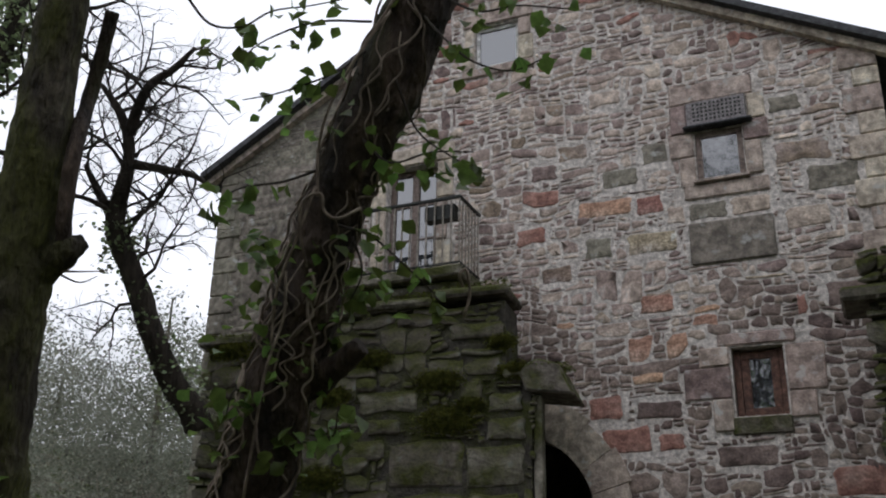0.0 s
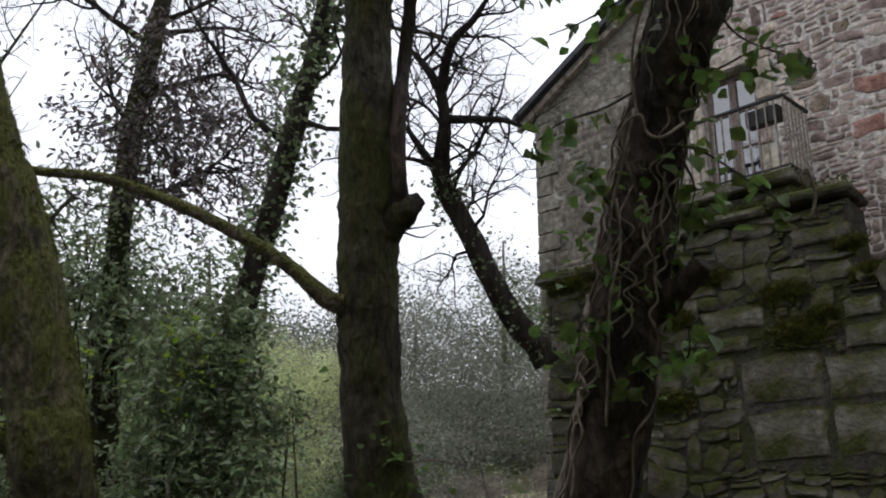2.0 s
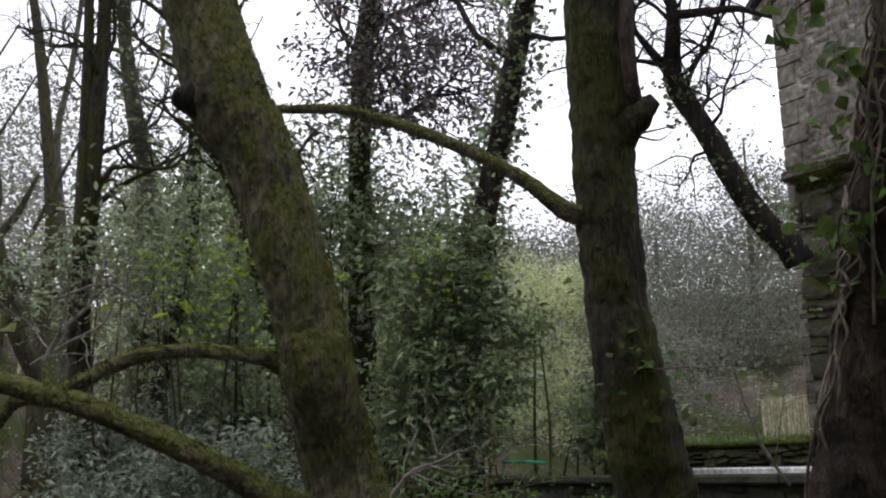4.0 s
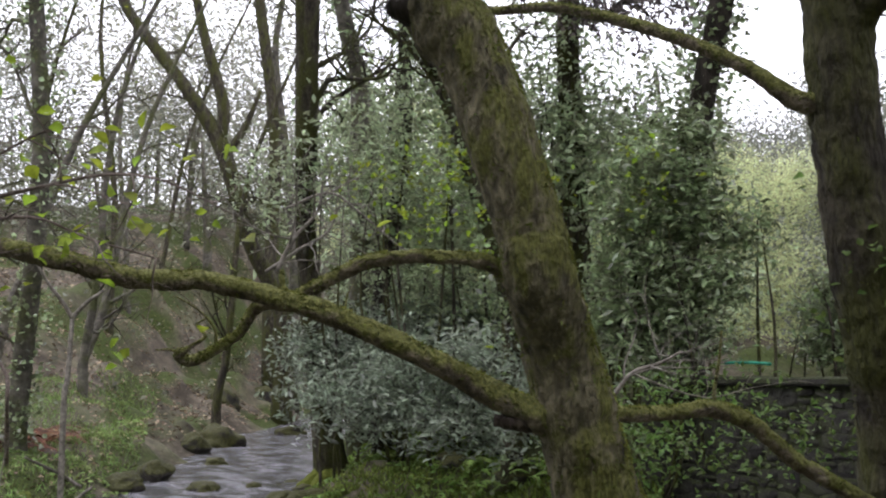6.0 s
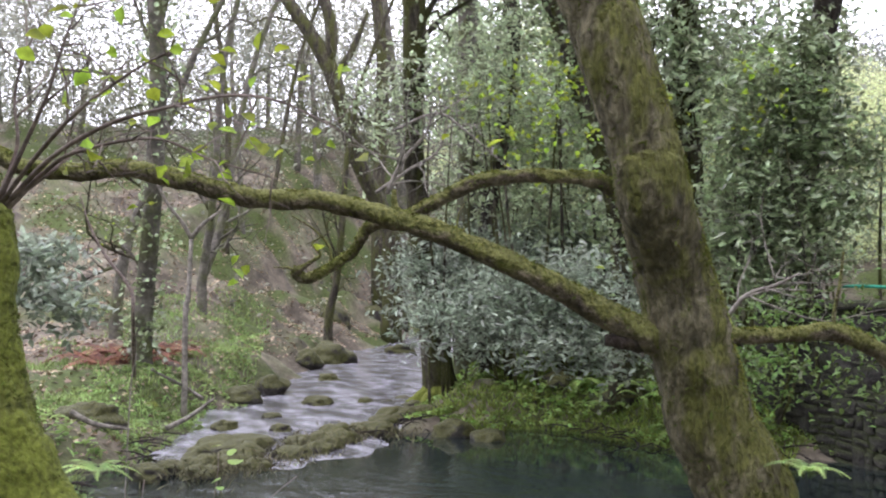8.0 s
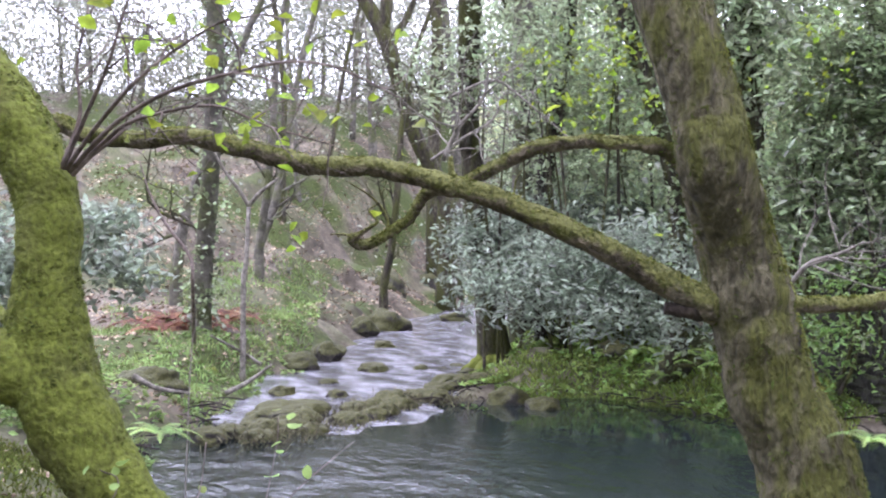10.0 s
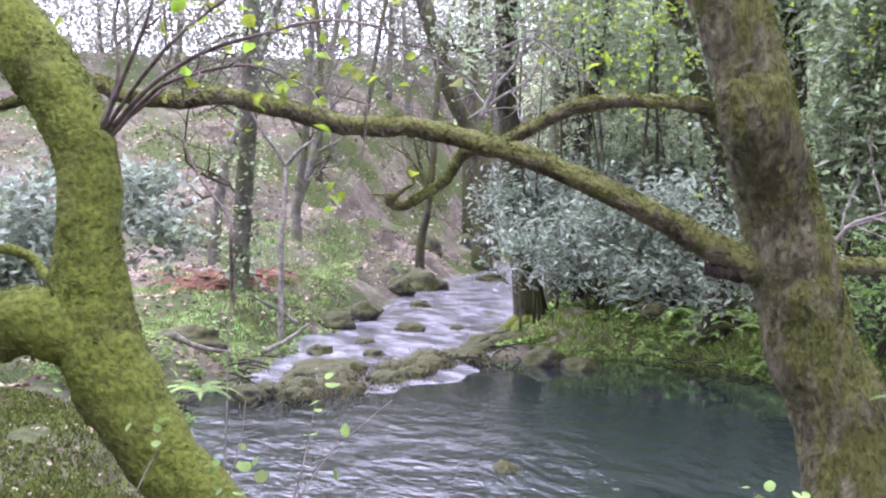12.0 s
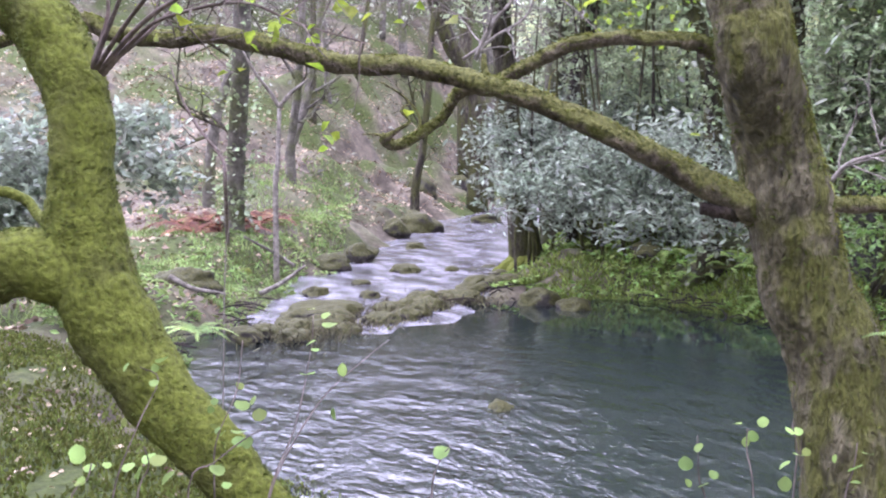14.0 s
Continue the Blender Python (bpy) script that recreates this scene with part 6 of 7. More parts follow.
bush("hazel_shrub", "scattered fresh yellow-green leaves on thin shrub stems", [ball((-9.70, 6.64, 4.41), 0.50), ball((-9.47, 6.95, 3.88), 0.50), ball((-9.23, 7.24, 4.45), 0.50), ball((-9.88, 6.38, 3.63), 0.50), ball((-9.03, 7.48, 3.92), 0.50), ball((-10.06, 6.10, 4.09), 0.50), ball((-9.51, 6.90, 3.36), 0.50), ball((-8.15, 8.39, 4.29), 0.50), ball((-7.90, 8.62, 3.78), 0.50)], 380, 0.085, LEAF_YOUNG, 3, 0.2, wide=0.7)
bush("ivy_thicket", "dark tangled evergreen growth below the bare trees", [ball((-13.54, 7.80, 5.23), 0.75), ball((-13.20, 8.35, 5.80), 0.75), ball((-12.72, 9.05, 6.30), 0.75), ball((-11.99, 9.96, 5.41), 0.75), ball((-11.64, 10.36, 6.16), 0.75), ball((-11.14, 10.88, 5.32), 0.75), ball((-10.88, 11.14, 5.97), 0.75), ball((-10.48, 11.50, 5.32), 0.75), ball((-11.52, 10.49, 6.92), 0.75), ball((-10.06, 11.86, 6.05), 0.75), ball((-12.35, 9.53, 6.89), 0.75), ball((-13.81, 7.33, 4.76), 0.75), ball((-12.94, 8.73, 4.92), 0.75)], 8000, 0.13, LEAF_MID, 7, 0.42, wide=0.45)
bush("laurel_bush", "dark green evergreen bush on the bank", [ball((-8.28, 9.57, 4.90), 0.34, 0.95), ball((-8.56, 9.33, 4.53), 0.38, 0.95), ball((-8.18, 9.66, 4.37), 0.36, 0.95), ball((-8.78, 9.13, 4.01), 0.40, 0.95), ball((-8.41, 9.46, 3.86), 0.40, 0.95), ball((-8.05, 9.76, 3.70), 0.30, 0.95), ball((-7.77, 9.97, 3.48), 0.24, 0.95), ball((-7.59, 10.10, 3.72), 0.20, 0.95), ball((-8.68, 9.22, 3.28), 0.42, 0.95), ball((-8.31, 9.55, 3.13), 0.38, 0.95), ball((-8.01, 9.79, 2.98), 0.26, 0.95), ball((-8.79, 9.12, 2.65), 0.40, 0.95), ball((-8.43, 9.45, 2.50), 0.36, 0.95), ball((-8.16, 9.67, 2.29), 0.24, 0.95), ball((-8.59, 9.30, 2.09), 0.36, 0.95), ball((-7.96, 9.83, 3.99), 0.22, 0.95)], 8500, 0.13, LEAF_LAUREL, 7, 0.19, droop=0.2, wide=0.42)
bush("evergreen_thicket", "mixed green thicket behind the leaning alder", [ball((-11.13, 11.09, 4.42), 1.2), ball((-11.26, 11.52, 5.86), 1.1), ball((-11.24, 10.41, 2.39), 1.1), ball((-13.56, 10.19, 4.67), 1.1), ball((-14.05, 9.70, 3.43), 1.2), ball((-12.80, 9.92, 2.43), 1.2), ball((-15.15, 9.73, 4.33), 1.0), ball((-10.24, 10.83, 3.11), 1.1), ball((-14.88, 10.10, 5.30), 1.4), ball((-16.91, 10.62, 7.16), 1.3), ball((-14.50, 12.15, 5.85), 1.3)], 10500, 0.17, LEAF_MID, 9, 0.4)
bush("young_green_thicket", "bright young green leaves among the thicket", [ball((-17.44, 13.05, 6.73), 1.6), ball((-15.05, 14.82, 6.14), 1.8), ball((-15.13, 13.26, 4.36), 1.6), ball((-13.89, 14.90, 5.14), 1.6), ball((-20.33, 12.51, 6.23), 1.4), ball((-20.52, 13.98, 8.54), 1.8)], 7000, 0.13, LEAF_WILLOW, 10, 0.35, stems=False)
RT = rooted([(-9.9, 9.95, 12.2), (-10.20, 10.14, 11.03), (-10.52, 10.27, 9.98), (-10.99, 10.44, 8.49), (-11.40, 10.77, 6.65), (-11.74, 11.16, 4.72)])[::-1]
RT_R = (0.24, 0.22, 0.19, 0.17, 0.15, 0.12, 0.05)
red = tree("red_leaved_tree", "spreading tree with sparse dark reddish leaves against the sky")
limb("trunk", RT, RT_R, BARK_GREY, red, 12, 6, 0.14, 6.0)
q = spline([(*p, a) for p, a in zip(RT, RT_R)], 5)
out, tips = sprout(q[:, :3], q[:, 3], 18, 3.6, 3, random.Random(31), 0.1, 0.4, 0.26, [], [])
v, f = join(out)
tagged(mesh_object("branch_tangle", v, f, BARK_DARK, red, "dark spreading branches and twigs", True), kind="stuff")
tips = np.array(tips)
tips = tips[(tips[:, 2] > 4.8) & (tips[:, 2] < 9.4)]
c = np.repeat(tips[rng.integers(0, len(tips), 900)] + rng.normal(size=(900, 3)) * 0.14, 6, axis=0)
v, f = leaves(c + rng.normal(size=c.shape) * 0.11, 0.12, droop=0.5, wide=0.42)
tagged(mesh_object("crown", v, f, LEAF_RED, red, "drooping reddish grey leaves"), kind="stuff")
ivy_coat(red, RT[1:5], RT_R[1:5], 900, 0.12, 0.1)
bush("holly_bush", "blue-grey holly bush beside the mossy trunk", [ball((-10.63, 0.39, 1.88), 0.6), ball((-10.75, 0.87, 2.05), 0.6), ball((-10.69, 1.45, 2.00), 0.45), ball((-10.40, 0.32, 1.41), 0.5), ball((-10.59, 1.59, 1.66), 0.3), ball((-10.85, -0.10, 1.66), 0.7), ball((-10.89, 1.54, 2.29), 0.35)], 3600, 0.12, LEAF_HOLLY, 12, 0.14, stems=False)
bush("dark_shrub", "dark evergreen shrub behind the upright trunk", [ball((-7.82, 12.00, 3.09), 0.30), ball((-7.91, 11.94, 2.62), 0.34), ball((-7.76, 12.04, 2.23), 0.40), ball((-7.27, 12.33, 2.76), 0.35)], 2200, 0.1, LEAF_LAUREL, 8, 0.14)
bush("wall_creeper", "ivy and brambles trailing down the pond wall", [ball((-6.98, 7.20, 1.34), 0.7), ball((-7.10, 8.02, 1.71), 0.6), ball((-6.68, 7.32, 1.14), 0.6), ball((-6.28, 8.18, 1.50), 0.4), ball((-5.81, 8.18, 1.36), 0.4), ball((-6.23, 7.65, 1.00), 0.5)], 1500, 0.085, LEAF_IVY, 6, 0.2, stems=False)
bush("willow_thicket", "willow scrub coloured pale for the hazy bright clearing", [ball((-17.52, 24.38, 6.14), 1.6), ball((-18.24, 24.12, 4.82), 1.8), ball((-16.31, 23.35, 3.98), 1.6), ball((-17.33, 22.78, 2.75), 1.8), ball((-15.86, 22.83, 2.40), 1.6), ball((-18.78, 26.90, 7.84), 1.5), ball((-20.80, 26.44, 7.86), 1.4), ball((-17.98, 26.32, 6.74), 1.6), ball((-17.47, 24.23, 2.77), 1.6)], 60000, 0.1, LEAF_WILLOW, 10, 0.5, stems=False, wide=0.4)

r = random.Random(41)
under = []
for _ in range(95):
    a, d = radians(r.uniform(39, 59)), r.uniform(19, 29)
    under.append(ball((-d * math.sin(a), d * math.cos(a), 1.9 + d * math.tan(radians(r.uniform(1, 11.5)))), r.uniform(0.8, 1.3)))
bush("understorey_thicket", "mixed green understorey below the bare trees", under, 27000, 0.17, LEAF_MID, 9, 0.35)

# ---- far woods on the slopes ----
def far_wood():
    out, green, brown = [], [], []
    r = random.Random(8)
    for _ in range(105):
        a = radians(r.uniform(-12, 112))
        d = r.uniform(27, 85)
        if a > radians(50) and r.random() < 0.35:
            continue
        x, y = -d * math.sin(a) - 0.3, d * math.cos(a) - 0.1
        if float(stream_distance(np.array([x]), np.array([y]))[0][0]) < 1.5 or (x > -6.5 and y < 30) or (31 < math.degrees(a) < 38.5 and d < 60):
            continue
        z = float(ground_height(x, y))
        h = r.uniform(4.5, 8.5) if a < radians(50) else r.uniform(4, 7.5)
        lx, ly = r.gauss(0, 0.7), r.gauss(0, 0.7)
        pts = [(x, y, z - 0.3), (x + lx * 0.3, y + ly * 0.3, z + h * 0.4), (x + lx, y + ly, z + h)]
        r0 = r.uniform(0.1, 0.2)
        rad = [r0, r0 * 0.75, r0 * 0.2]
        out.append(tube(pts, rad, 6, 3))
        q = spline([(*p, b) for p, b in zip(pts, rad)], 4)
        tips = []
        sprout(q[:, :3], q[:, 3], 8, h * 0.34, 2, r, 0.4, 0.3, 0.3, out, tips)
        tips = np.array(tips)
        share = r.random()
        n = 110 if a < radians(50) else 60
        c = tips[rng.integers(0, len(tips), n)] + rng.normal(size=(n, 3)) * 0.5
        (green if share < 0.5 else brown).append(c)
    v, f = join(out)
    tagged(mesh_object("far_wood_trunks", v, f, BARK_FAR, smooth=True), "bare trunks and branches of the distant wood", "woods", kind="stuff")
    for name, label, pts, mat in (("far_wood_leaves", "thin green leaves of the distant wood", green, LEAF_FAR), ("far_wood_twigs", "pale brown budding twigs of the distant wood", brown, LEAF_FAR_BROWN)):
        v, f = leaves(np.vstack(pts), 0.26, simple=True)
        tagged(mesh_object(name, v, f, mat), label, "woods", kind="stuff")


far_wood()
n = 75000
a = np.radians(rng.uniform(-5, 105, n))
d = rng.uniform(26, 110, n)
x, y = -d * np.sin(a), d * np.cos(a)
ok = (stream_distance(x, y)[0] > 1.2) & ((x < -6.5) | (y > 32)) & ((a < radians(57)) | (d > 48) | (rng.random(n) < 0.18))
x, y, d = x[ok], y[ok], d[ok]
h = ground_height(x, y) + rng.uniform(0, 1, len(x)) ** 1.6 * np.clip((d - 24) * 0.09, 0.5, 4.5)
v, f = leaves(np.stack((x, y, h), -1), 0.2, simple=True)
tagged(mesh_object("far_undergrowth", v, f, LEAF_FAR_BROWN), "brownish undergrowth on the far slopes", "undergrowth", kind="stuff")
# thick hillside wood seen beside the house
blobs = []
r = random.Random(5)
for _ in range(300):
    g, d = r.uniform(7, 46), r.uniform(42, 80)
    a = radians(g)
    x, y = -d * math.sin(a), d * math.cos(a)
    z = float(ground_height(x, y))
    s = r.uniform(1.5, 3.0)
    high = d * math.tan(radians(16.5 if g < 33 else 13.0)) + 1.9 + r.gauss(0, 1.0) - s
    blobs.append((x, y, z + (max(high, z + 2) - z) * math.sqrt(r.random()), s, s, s * 1.1))
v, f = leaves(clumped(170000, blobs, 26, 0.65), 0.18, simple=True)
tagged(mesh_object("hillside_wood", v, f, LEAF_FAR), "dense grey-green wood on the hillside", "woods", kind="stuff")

HEATH = material("heath_tuft", [(0.08, 0.075, 0.04), (0.15, 0.14, 0.075)], 3, 0.9, 0, 20, island=0.4, translucent=0.2)

blobs = []
for _ in range(130):
    a, d = radians(r.uniform(9, 33)), r.uniform(24, 44)
    if radians(17) < a < radians(26) and d < 32:
        continue
    x, y = -d * math.sin(a), d * math.cos(a)
    s = r.uniform(0.9, 1.8)
    blobs.append((x, y, float(ground_height(x, y)) + r.uniform(0.3, 2.6), s, s, s))
v, f = leaves(clumped(50000, blobs, 14, 0.45), 0.15, simple=True)
tagged(mesh_object("far_undergrowth", v, f, LEAF_FAR), "grey-green scrub below the hillside wood", "undergrowth", kind="stuff")

# loose leaf clouds stand in for far trees made pale by haze
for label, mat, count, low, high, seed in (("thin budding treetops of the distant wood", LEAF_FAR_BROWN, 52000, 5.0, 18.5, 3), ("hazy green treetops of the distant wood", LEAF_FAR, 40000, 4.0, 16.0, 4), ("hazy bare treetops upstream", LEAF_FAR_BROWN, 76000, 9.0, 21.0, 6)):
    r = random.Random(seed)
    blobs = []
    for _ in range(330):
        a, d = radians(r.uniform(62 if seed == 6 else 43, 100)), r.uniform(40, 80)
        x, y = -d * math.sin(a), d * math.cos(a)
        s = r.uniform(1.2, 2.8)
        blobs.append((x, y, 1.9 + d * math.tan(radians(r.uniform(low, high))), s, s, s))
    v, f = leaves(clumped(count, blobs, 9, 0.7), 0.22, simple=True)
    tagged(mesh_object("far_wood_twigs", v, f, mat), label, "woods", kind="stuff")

# ---- banks: rocks, ferns, grass, litter ----
def on_ground(p, lift=0.0):
    return (p[0], p[1], float(ground_height(p[0], p[1])) + lift)


def boulder(at, size, mat=ROCK, seed=0, label="mossy rounded boulder in the stream", group="stream stones"):
    bm = bmesh.new()
    bmesh.ops.create_icosphere(bm, subdivisions=4, radius=1.0)
    for v in bm.verts:
        w = v.co.copy()
        k = 1 + 0.34 * noise.noise(w * 1.5 + Vector((seed * 3.1, 0, 0))) + 0.22 * abs(noise.noise(w * 2.6 + Vector((0, seed, 0)))) + 0.07 * noise.noise(w * 7.0 + Vector((0, seed, 4)))
        v.co = Vector((w.x * size[0], w.y * size[1], w.z * size[2])) * k
    me = bpy.data.meshes.new("boulder")
    bm.to_mesh(me)
    bm.free()
    me.polygons.foreach_set("use_smooth", np.ones(len(me.polygons), dtype=bool))
    me.materials.append(mat)
    ob = new("boulder", me)
    ob.location, ob.rotation_euler = at, (0, 0, seed * 1.7)
    return tagged(ob, label, "boulder", group)


for k, (p, s) in enumerate((((-22.01, 9.68, 0.30), (0.62, 0.5, 0.42)), ((-30.25, 14.90, 0.42), (0.5, 0.6, 0.38)), ((-27.67, 12.27, 0.50), (0.4, 0.5, 0.42)), ((-14.99, 6.27, 0.16), (0.2, 0.26, 0.12)), ((-18.22, 7.91, 0.22), (0.22, 0.2, 0.12)), ((-11.93, 3.83, 0.02), (0.62, 0.42, 0.17)), ((-12.87, 4.83, 0.06), (0.14, 0.12, 0.1)), ((-11.80, 6.88, -0.00), (0.26, 0.3, 0.2)), ((-11.28, 7.09, -0.05), (0.22, 0.3, 0.18)), ((-13.38, 7.29, 0.05), (0.22, 0.25, 0.14)), ((-16.67, 6.17, 0.28), (0.25, 0.3, 0.2)), ((-15.76, 5.33, 0.20), (0.28, 0.3, 0.18)), ((-20.84, 8.59, 0.40), (0.3, 0.3, 0.24)), ((-23.95, 12.56, 0.35), (0.3, 0.4, 0.2)), ((-12.57, 2.30, 0.12), (0.4, 0.3, 0.2)), ((-10.96, 9.2, 0.15), (0.3, 0.26, 0.16)), ((-12.3, 9.0, 0.20), (0.3, 0.26, 0.18)), ((-11.93, 5.37, 0.02), (0.18, 0.14, 0.09)), ((-12.22, 6.02, 0.02), (0.2, 0.14, 0.08)), ((-11.94, 4.74, 0.02), (0.24, 0.18, 0.1)), ((-6.95, 3.58, -0.10), (0.18, 0.12, 0.14)), ((-10.88, 2.82, 0.03), (0.2, 0.16, 0.1)), ((-10.57, 3.04, 0.00), (0.25, 0.2, 0.12)), ((-10.76, 3.69, -0.00), (0.2, 0.16, 0.1)), ((-10.64, 2.50, 0.03), (0.22, 0.18, 0.13)), ((-13.97, 5.14, 0.10), (0.15, 0.12, 0.09)), ((-14.85, 7.06, 0.14), (0.13, 0.12, 0.08)), ((-13.33, 4.22, 0.10), (0.18, 0.15, 0.1)), ((-13.53, 6.98, 0.10), (0.3, 0.2, 0.12)))):
    boulder((p[0], p[1], max(p[2], on_ground(p)[2])), s, seed=k, label="mossy rounded boulder in the stream" if k < 3 else "small dark stone at the water")
log = thing("fallen_log", "mossy fallen log on the far bank", "log")
LG = [(-14.73, 2.25, 0.20), (-14.60, 2.86, 0.25), (-14.70, 3.63, 0.22)]
limb("trunk", LG, [0.14, 0.15, 0.13], BARK_GREEN, log, 12, 6, 0.15, 6)
for k, pts in enumerate(([(-15.26, 4.50, 0.30), (-15.13, 4.19, 0.50), (-11.13, 2.66, 1.08)], [(-10.52, 2.66, 0.52), (-10.43, 2.88, 0.64), (-10.34, 3.10, 0.82)], [(-10.04, 1.64, 0.80), (-9.93, 1.83, 0.69), (-9.99, 2.17, 0.61)])):
    b = thing("fallen_branch", "pale fallen branch at the water's edge", "branch", group="fallen branches")
    limb("stick", pts, [0.03, 0.025, 0.012], PALE_TWIG, b, 7, 5, 0.1, 8)


def blades(name, label, category, pts, height, mat, width=0.02, lean=0.5):
    n = len(pts)
    p = np.asarray(pts, float)
    h = (height * rng.uniform(0.5, 1.2, n))[:, None]
    d = rng.normal(size=(n, 3)) * (lean, lean, 0) + (0, 0, 1)
    d /= np.linalg.norm(d, axis=1)[:, None]
    s = np.cross(d, rng.normal(size=(n, 3)))
    s /= np.linalg.norm(s, axis=1)[:, None]
    w = width * rng.uniform(0.6, 1.3, n)[:, None]
    mid = p + d * h * 0.55
    tip = p + d * h + rng.normal(size=(n, 3)) * h * 0.25 - (0, 0, 1) * h * 0.12
    v = np.stack((p - s * w / 2, p + s * w / 2, mid + s * w * 0.4, mid - s * w * 0.4, tip), 1).reshape(-1, 3)
    k = np.arange(n)[:, None] * 5
    return tagged(mesh_object(name, v, [k + np.array([0, 1, 2, 3]), k + np.array([3, 2, 4])], mat), label, category, kind="stuff")


def scatter(n, x0, x1, y0, y1, keep, lift=0.0):
    x, y = rng.uniform(x0, x1, n), rng.uniform(y0, y1, n)
    ok = keep(x, y, np.minimum(stream_distance(x, y)[0], pool_distance(x, y)))
    x, y = x[ok], y[ok]
    return np.stack((x, y, ground_height(x, y) + lift), -1)


def patchy(x, y, k, cut):
    return np.sin(x * 1.9 * k + 1.3 * np.sin(y * 1.2)) * np.sin(y * 2.3 * k + 0.8) > cut


left_bank = lambda x, y: (y < 0.42 * -x - 1.2)
blades("grass", "lush grass on the stream banks", "grass", scatter(60000, -26, -9, 0, 13, lambda x, y, e: (e > 0.05) & (e < 4.5) & left_bank(x, y) & patchy(x, y, 0.8, -0.1)), 0.15, GRASS, 0.018)
blades("grass", "mossy tufts on the right bank", "grass", scatter(60000, -17, -7, 6, 12, lambda x, y, e: (e > -0.02) & (e < 2.6) & ~left_bank(x, y) & patchy(x, y, 0.9, -0.4)), 0.12, BANK_MOSS, 0.024)
blades("grass", "short mossy growth on the near bank", "grass", scatter(90000, -9.5, -2.5, -3.5, 4, lambda x, y, e: (e > 0.02) & patchy(x, y, 1.4, -0.9)), 0.05, MOSS, 0.016)
lawn = np.array([Vector((-8.94, 16.02, 2.29)).lerp(Vector((-6.71, 15.98, 2.27)), s) for s in rng.random(3000)]) + rng.normal(size=(3000, 3)) * (0.8, 1.2, 0.03)
lawn[:, 2] = np.maximum(ground_height(lawn[:, 0], lawn[:, 1]), 1.4)
blades("grass", "fresh green grass in the garden", "grass", lawn, 0.14, GRASS, 0.03)
blades("heath_tufts", "brownish green tufts on the stones of the weir", "plants", np.vstack([np.array(p) + rng.normal(size=(230, 3)) * (0.34, 0.26, 0.03) for p in ((-10.92, 3.82, 0.03), (-10.58, 3.30, 0.03), (-11.44, 4.38, 0.04), (-10.41, 2.87, 0.04), (-11.83, 4.93, 0.06), (-12.11, 5.96, 0.06), (-12.33, 5.65, 0.05))]), 0.1, HEATH, 0.016, 0.7)
v, f = leaves(scatter(60000, -38, -8, -6, 24, lambda x, y, e: (e > 0.4) & patchy(x, y, 0.5, -0.6) & ((y < -0.42 * x - 1.2) | (x < -20)), 0.02), 0.1, spread=0.15, droop=0, simple=True)
tagged(mesh_object("leaf_litter", v, f, LITTER), "brown fallen leaves on the woodland floor", "leaves", kind="stuff")
v, f = leaves(scatter(1500, -9, -2.5, -3, 3, lambda x, y, e: e > 0.15, 0.015), 0.05, spread=0.15, droop=0)
tagged(mesh_object("leaf_litter", v, f, LITTER), "dry leaves on the mossy near bank", "leaves", kind="stuff")


def fern(at, size, mat, label, group="ferns", fronds=8, seed=0):
    """Arching fronds with paired leaflets."""
    r = random.Random(seed)
    plant = thing("fern", label, "fern", at, group)
    for k in range(fronds):
        vs, fs = [], []
        a = 2 * math.pi * k / fronds + r.uniform(-0.3, 0.3)
        ln = size * r.uniform(0.7, 1.1)
        rise = r.uniform(0.5, 0.9)
        dirn = Vector((math.cos(a), math.sin(a), 0))
        side = Vector((-math.sin(a), math.cos(a), 0))
        spine = [dirn * ln * s + Vector((0, 0, ln * (rise * s - 0.75 * s * s))) for s in [i / 15 for i in range(16)]]
        for i in range(1, 15):
            s, c = i / 15, spine[i]
            w = ln * 0.24 * (1 - s) ** 0.7 * min(1, s * 4)
            for sg in (-1, 1):
                b = len(vs)
                tip = c + side * sg * w + dirn * w * 0.35 - Vector((0, 0, w * 0.2))
                vs += [spine[i - 1], spine[i], tip + dirn * ln * 0.01, tip - dirn * ln * 0.012]
                fs.append((b, b + 1, b + 2, b + 3))
        mesh_object("frond", np.array(vs), np.array(fs), mat, plant)
    return plant


first = fern(on_ground((-12.09, 9.26, 0.40)), 0.65, FERN, "bright green fern on the mossy bank", seed=1)
for k, p in enumerate(((-12.27, 10.05, 0.35), (-10.70, 9.21, 0.30), (-10.9, 9.0, 0.20), (-13.75, 10.10, 0.40), (-9.6, 8.95, 0.20), (-14.23, 11.83, 0.50), (-13.17, 9.22, 0.30), (-10.97, 9.86, 0.40), (-14.52, 11.17, 0.50), (-14.52, 9.72, 0.35), (-14.91, 11.17, 0.30), (-12.33, 9.82, 0.30), (-15.44, 13.09, 0.30), (-10.74, 8.22, 0.30), (-10.89, 9.43, 0.30), (-17.26, 12.39, 0.30), (-9.68, 7.89, 0.30), (-13.40, 11.94, 0.30))):
    copy_thing(first, pose(*on_ground(p), 0, 0, 47 * k))
dead = fern(on_ground((-17.22, 3.42, 0.45), 0.1), 1.0, BRACKEN, "brown dead bracken on the far bank", "dead bracken", seed=2)
for k, p in enumerate(((-17.64, 3.90, 0.50), (-18.13, 4.43, 0.50), (-17.99, 4.70, 0.45), (-18.53, 3.49, 0.50), (-17.02, 3.95, 0.40), (-18.39, 3.87, 0.55), (-20.29, 5.16, 0.50))):
    copy_thing(dead, pose(*on_ground(p, 0.1), 0, 0, 71 * k))
near = fern((-4.89, 0.82, 1.11), 0.2, FERN, "small pale fern at the pool margin", "near ferns", seed=3)
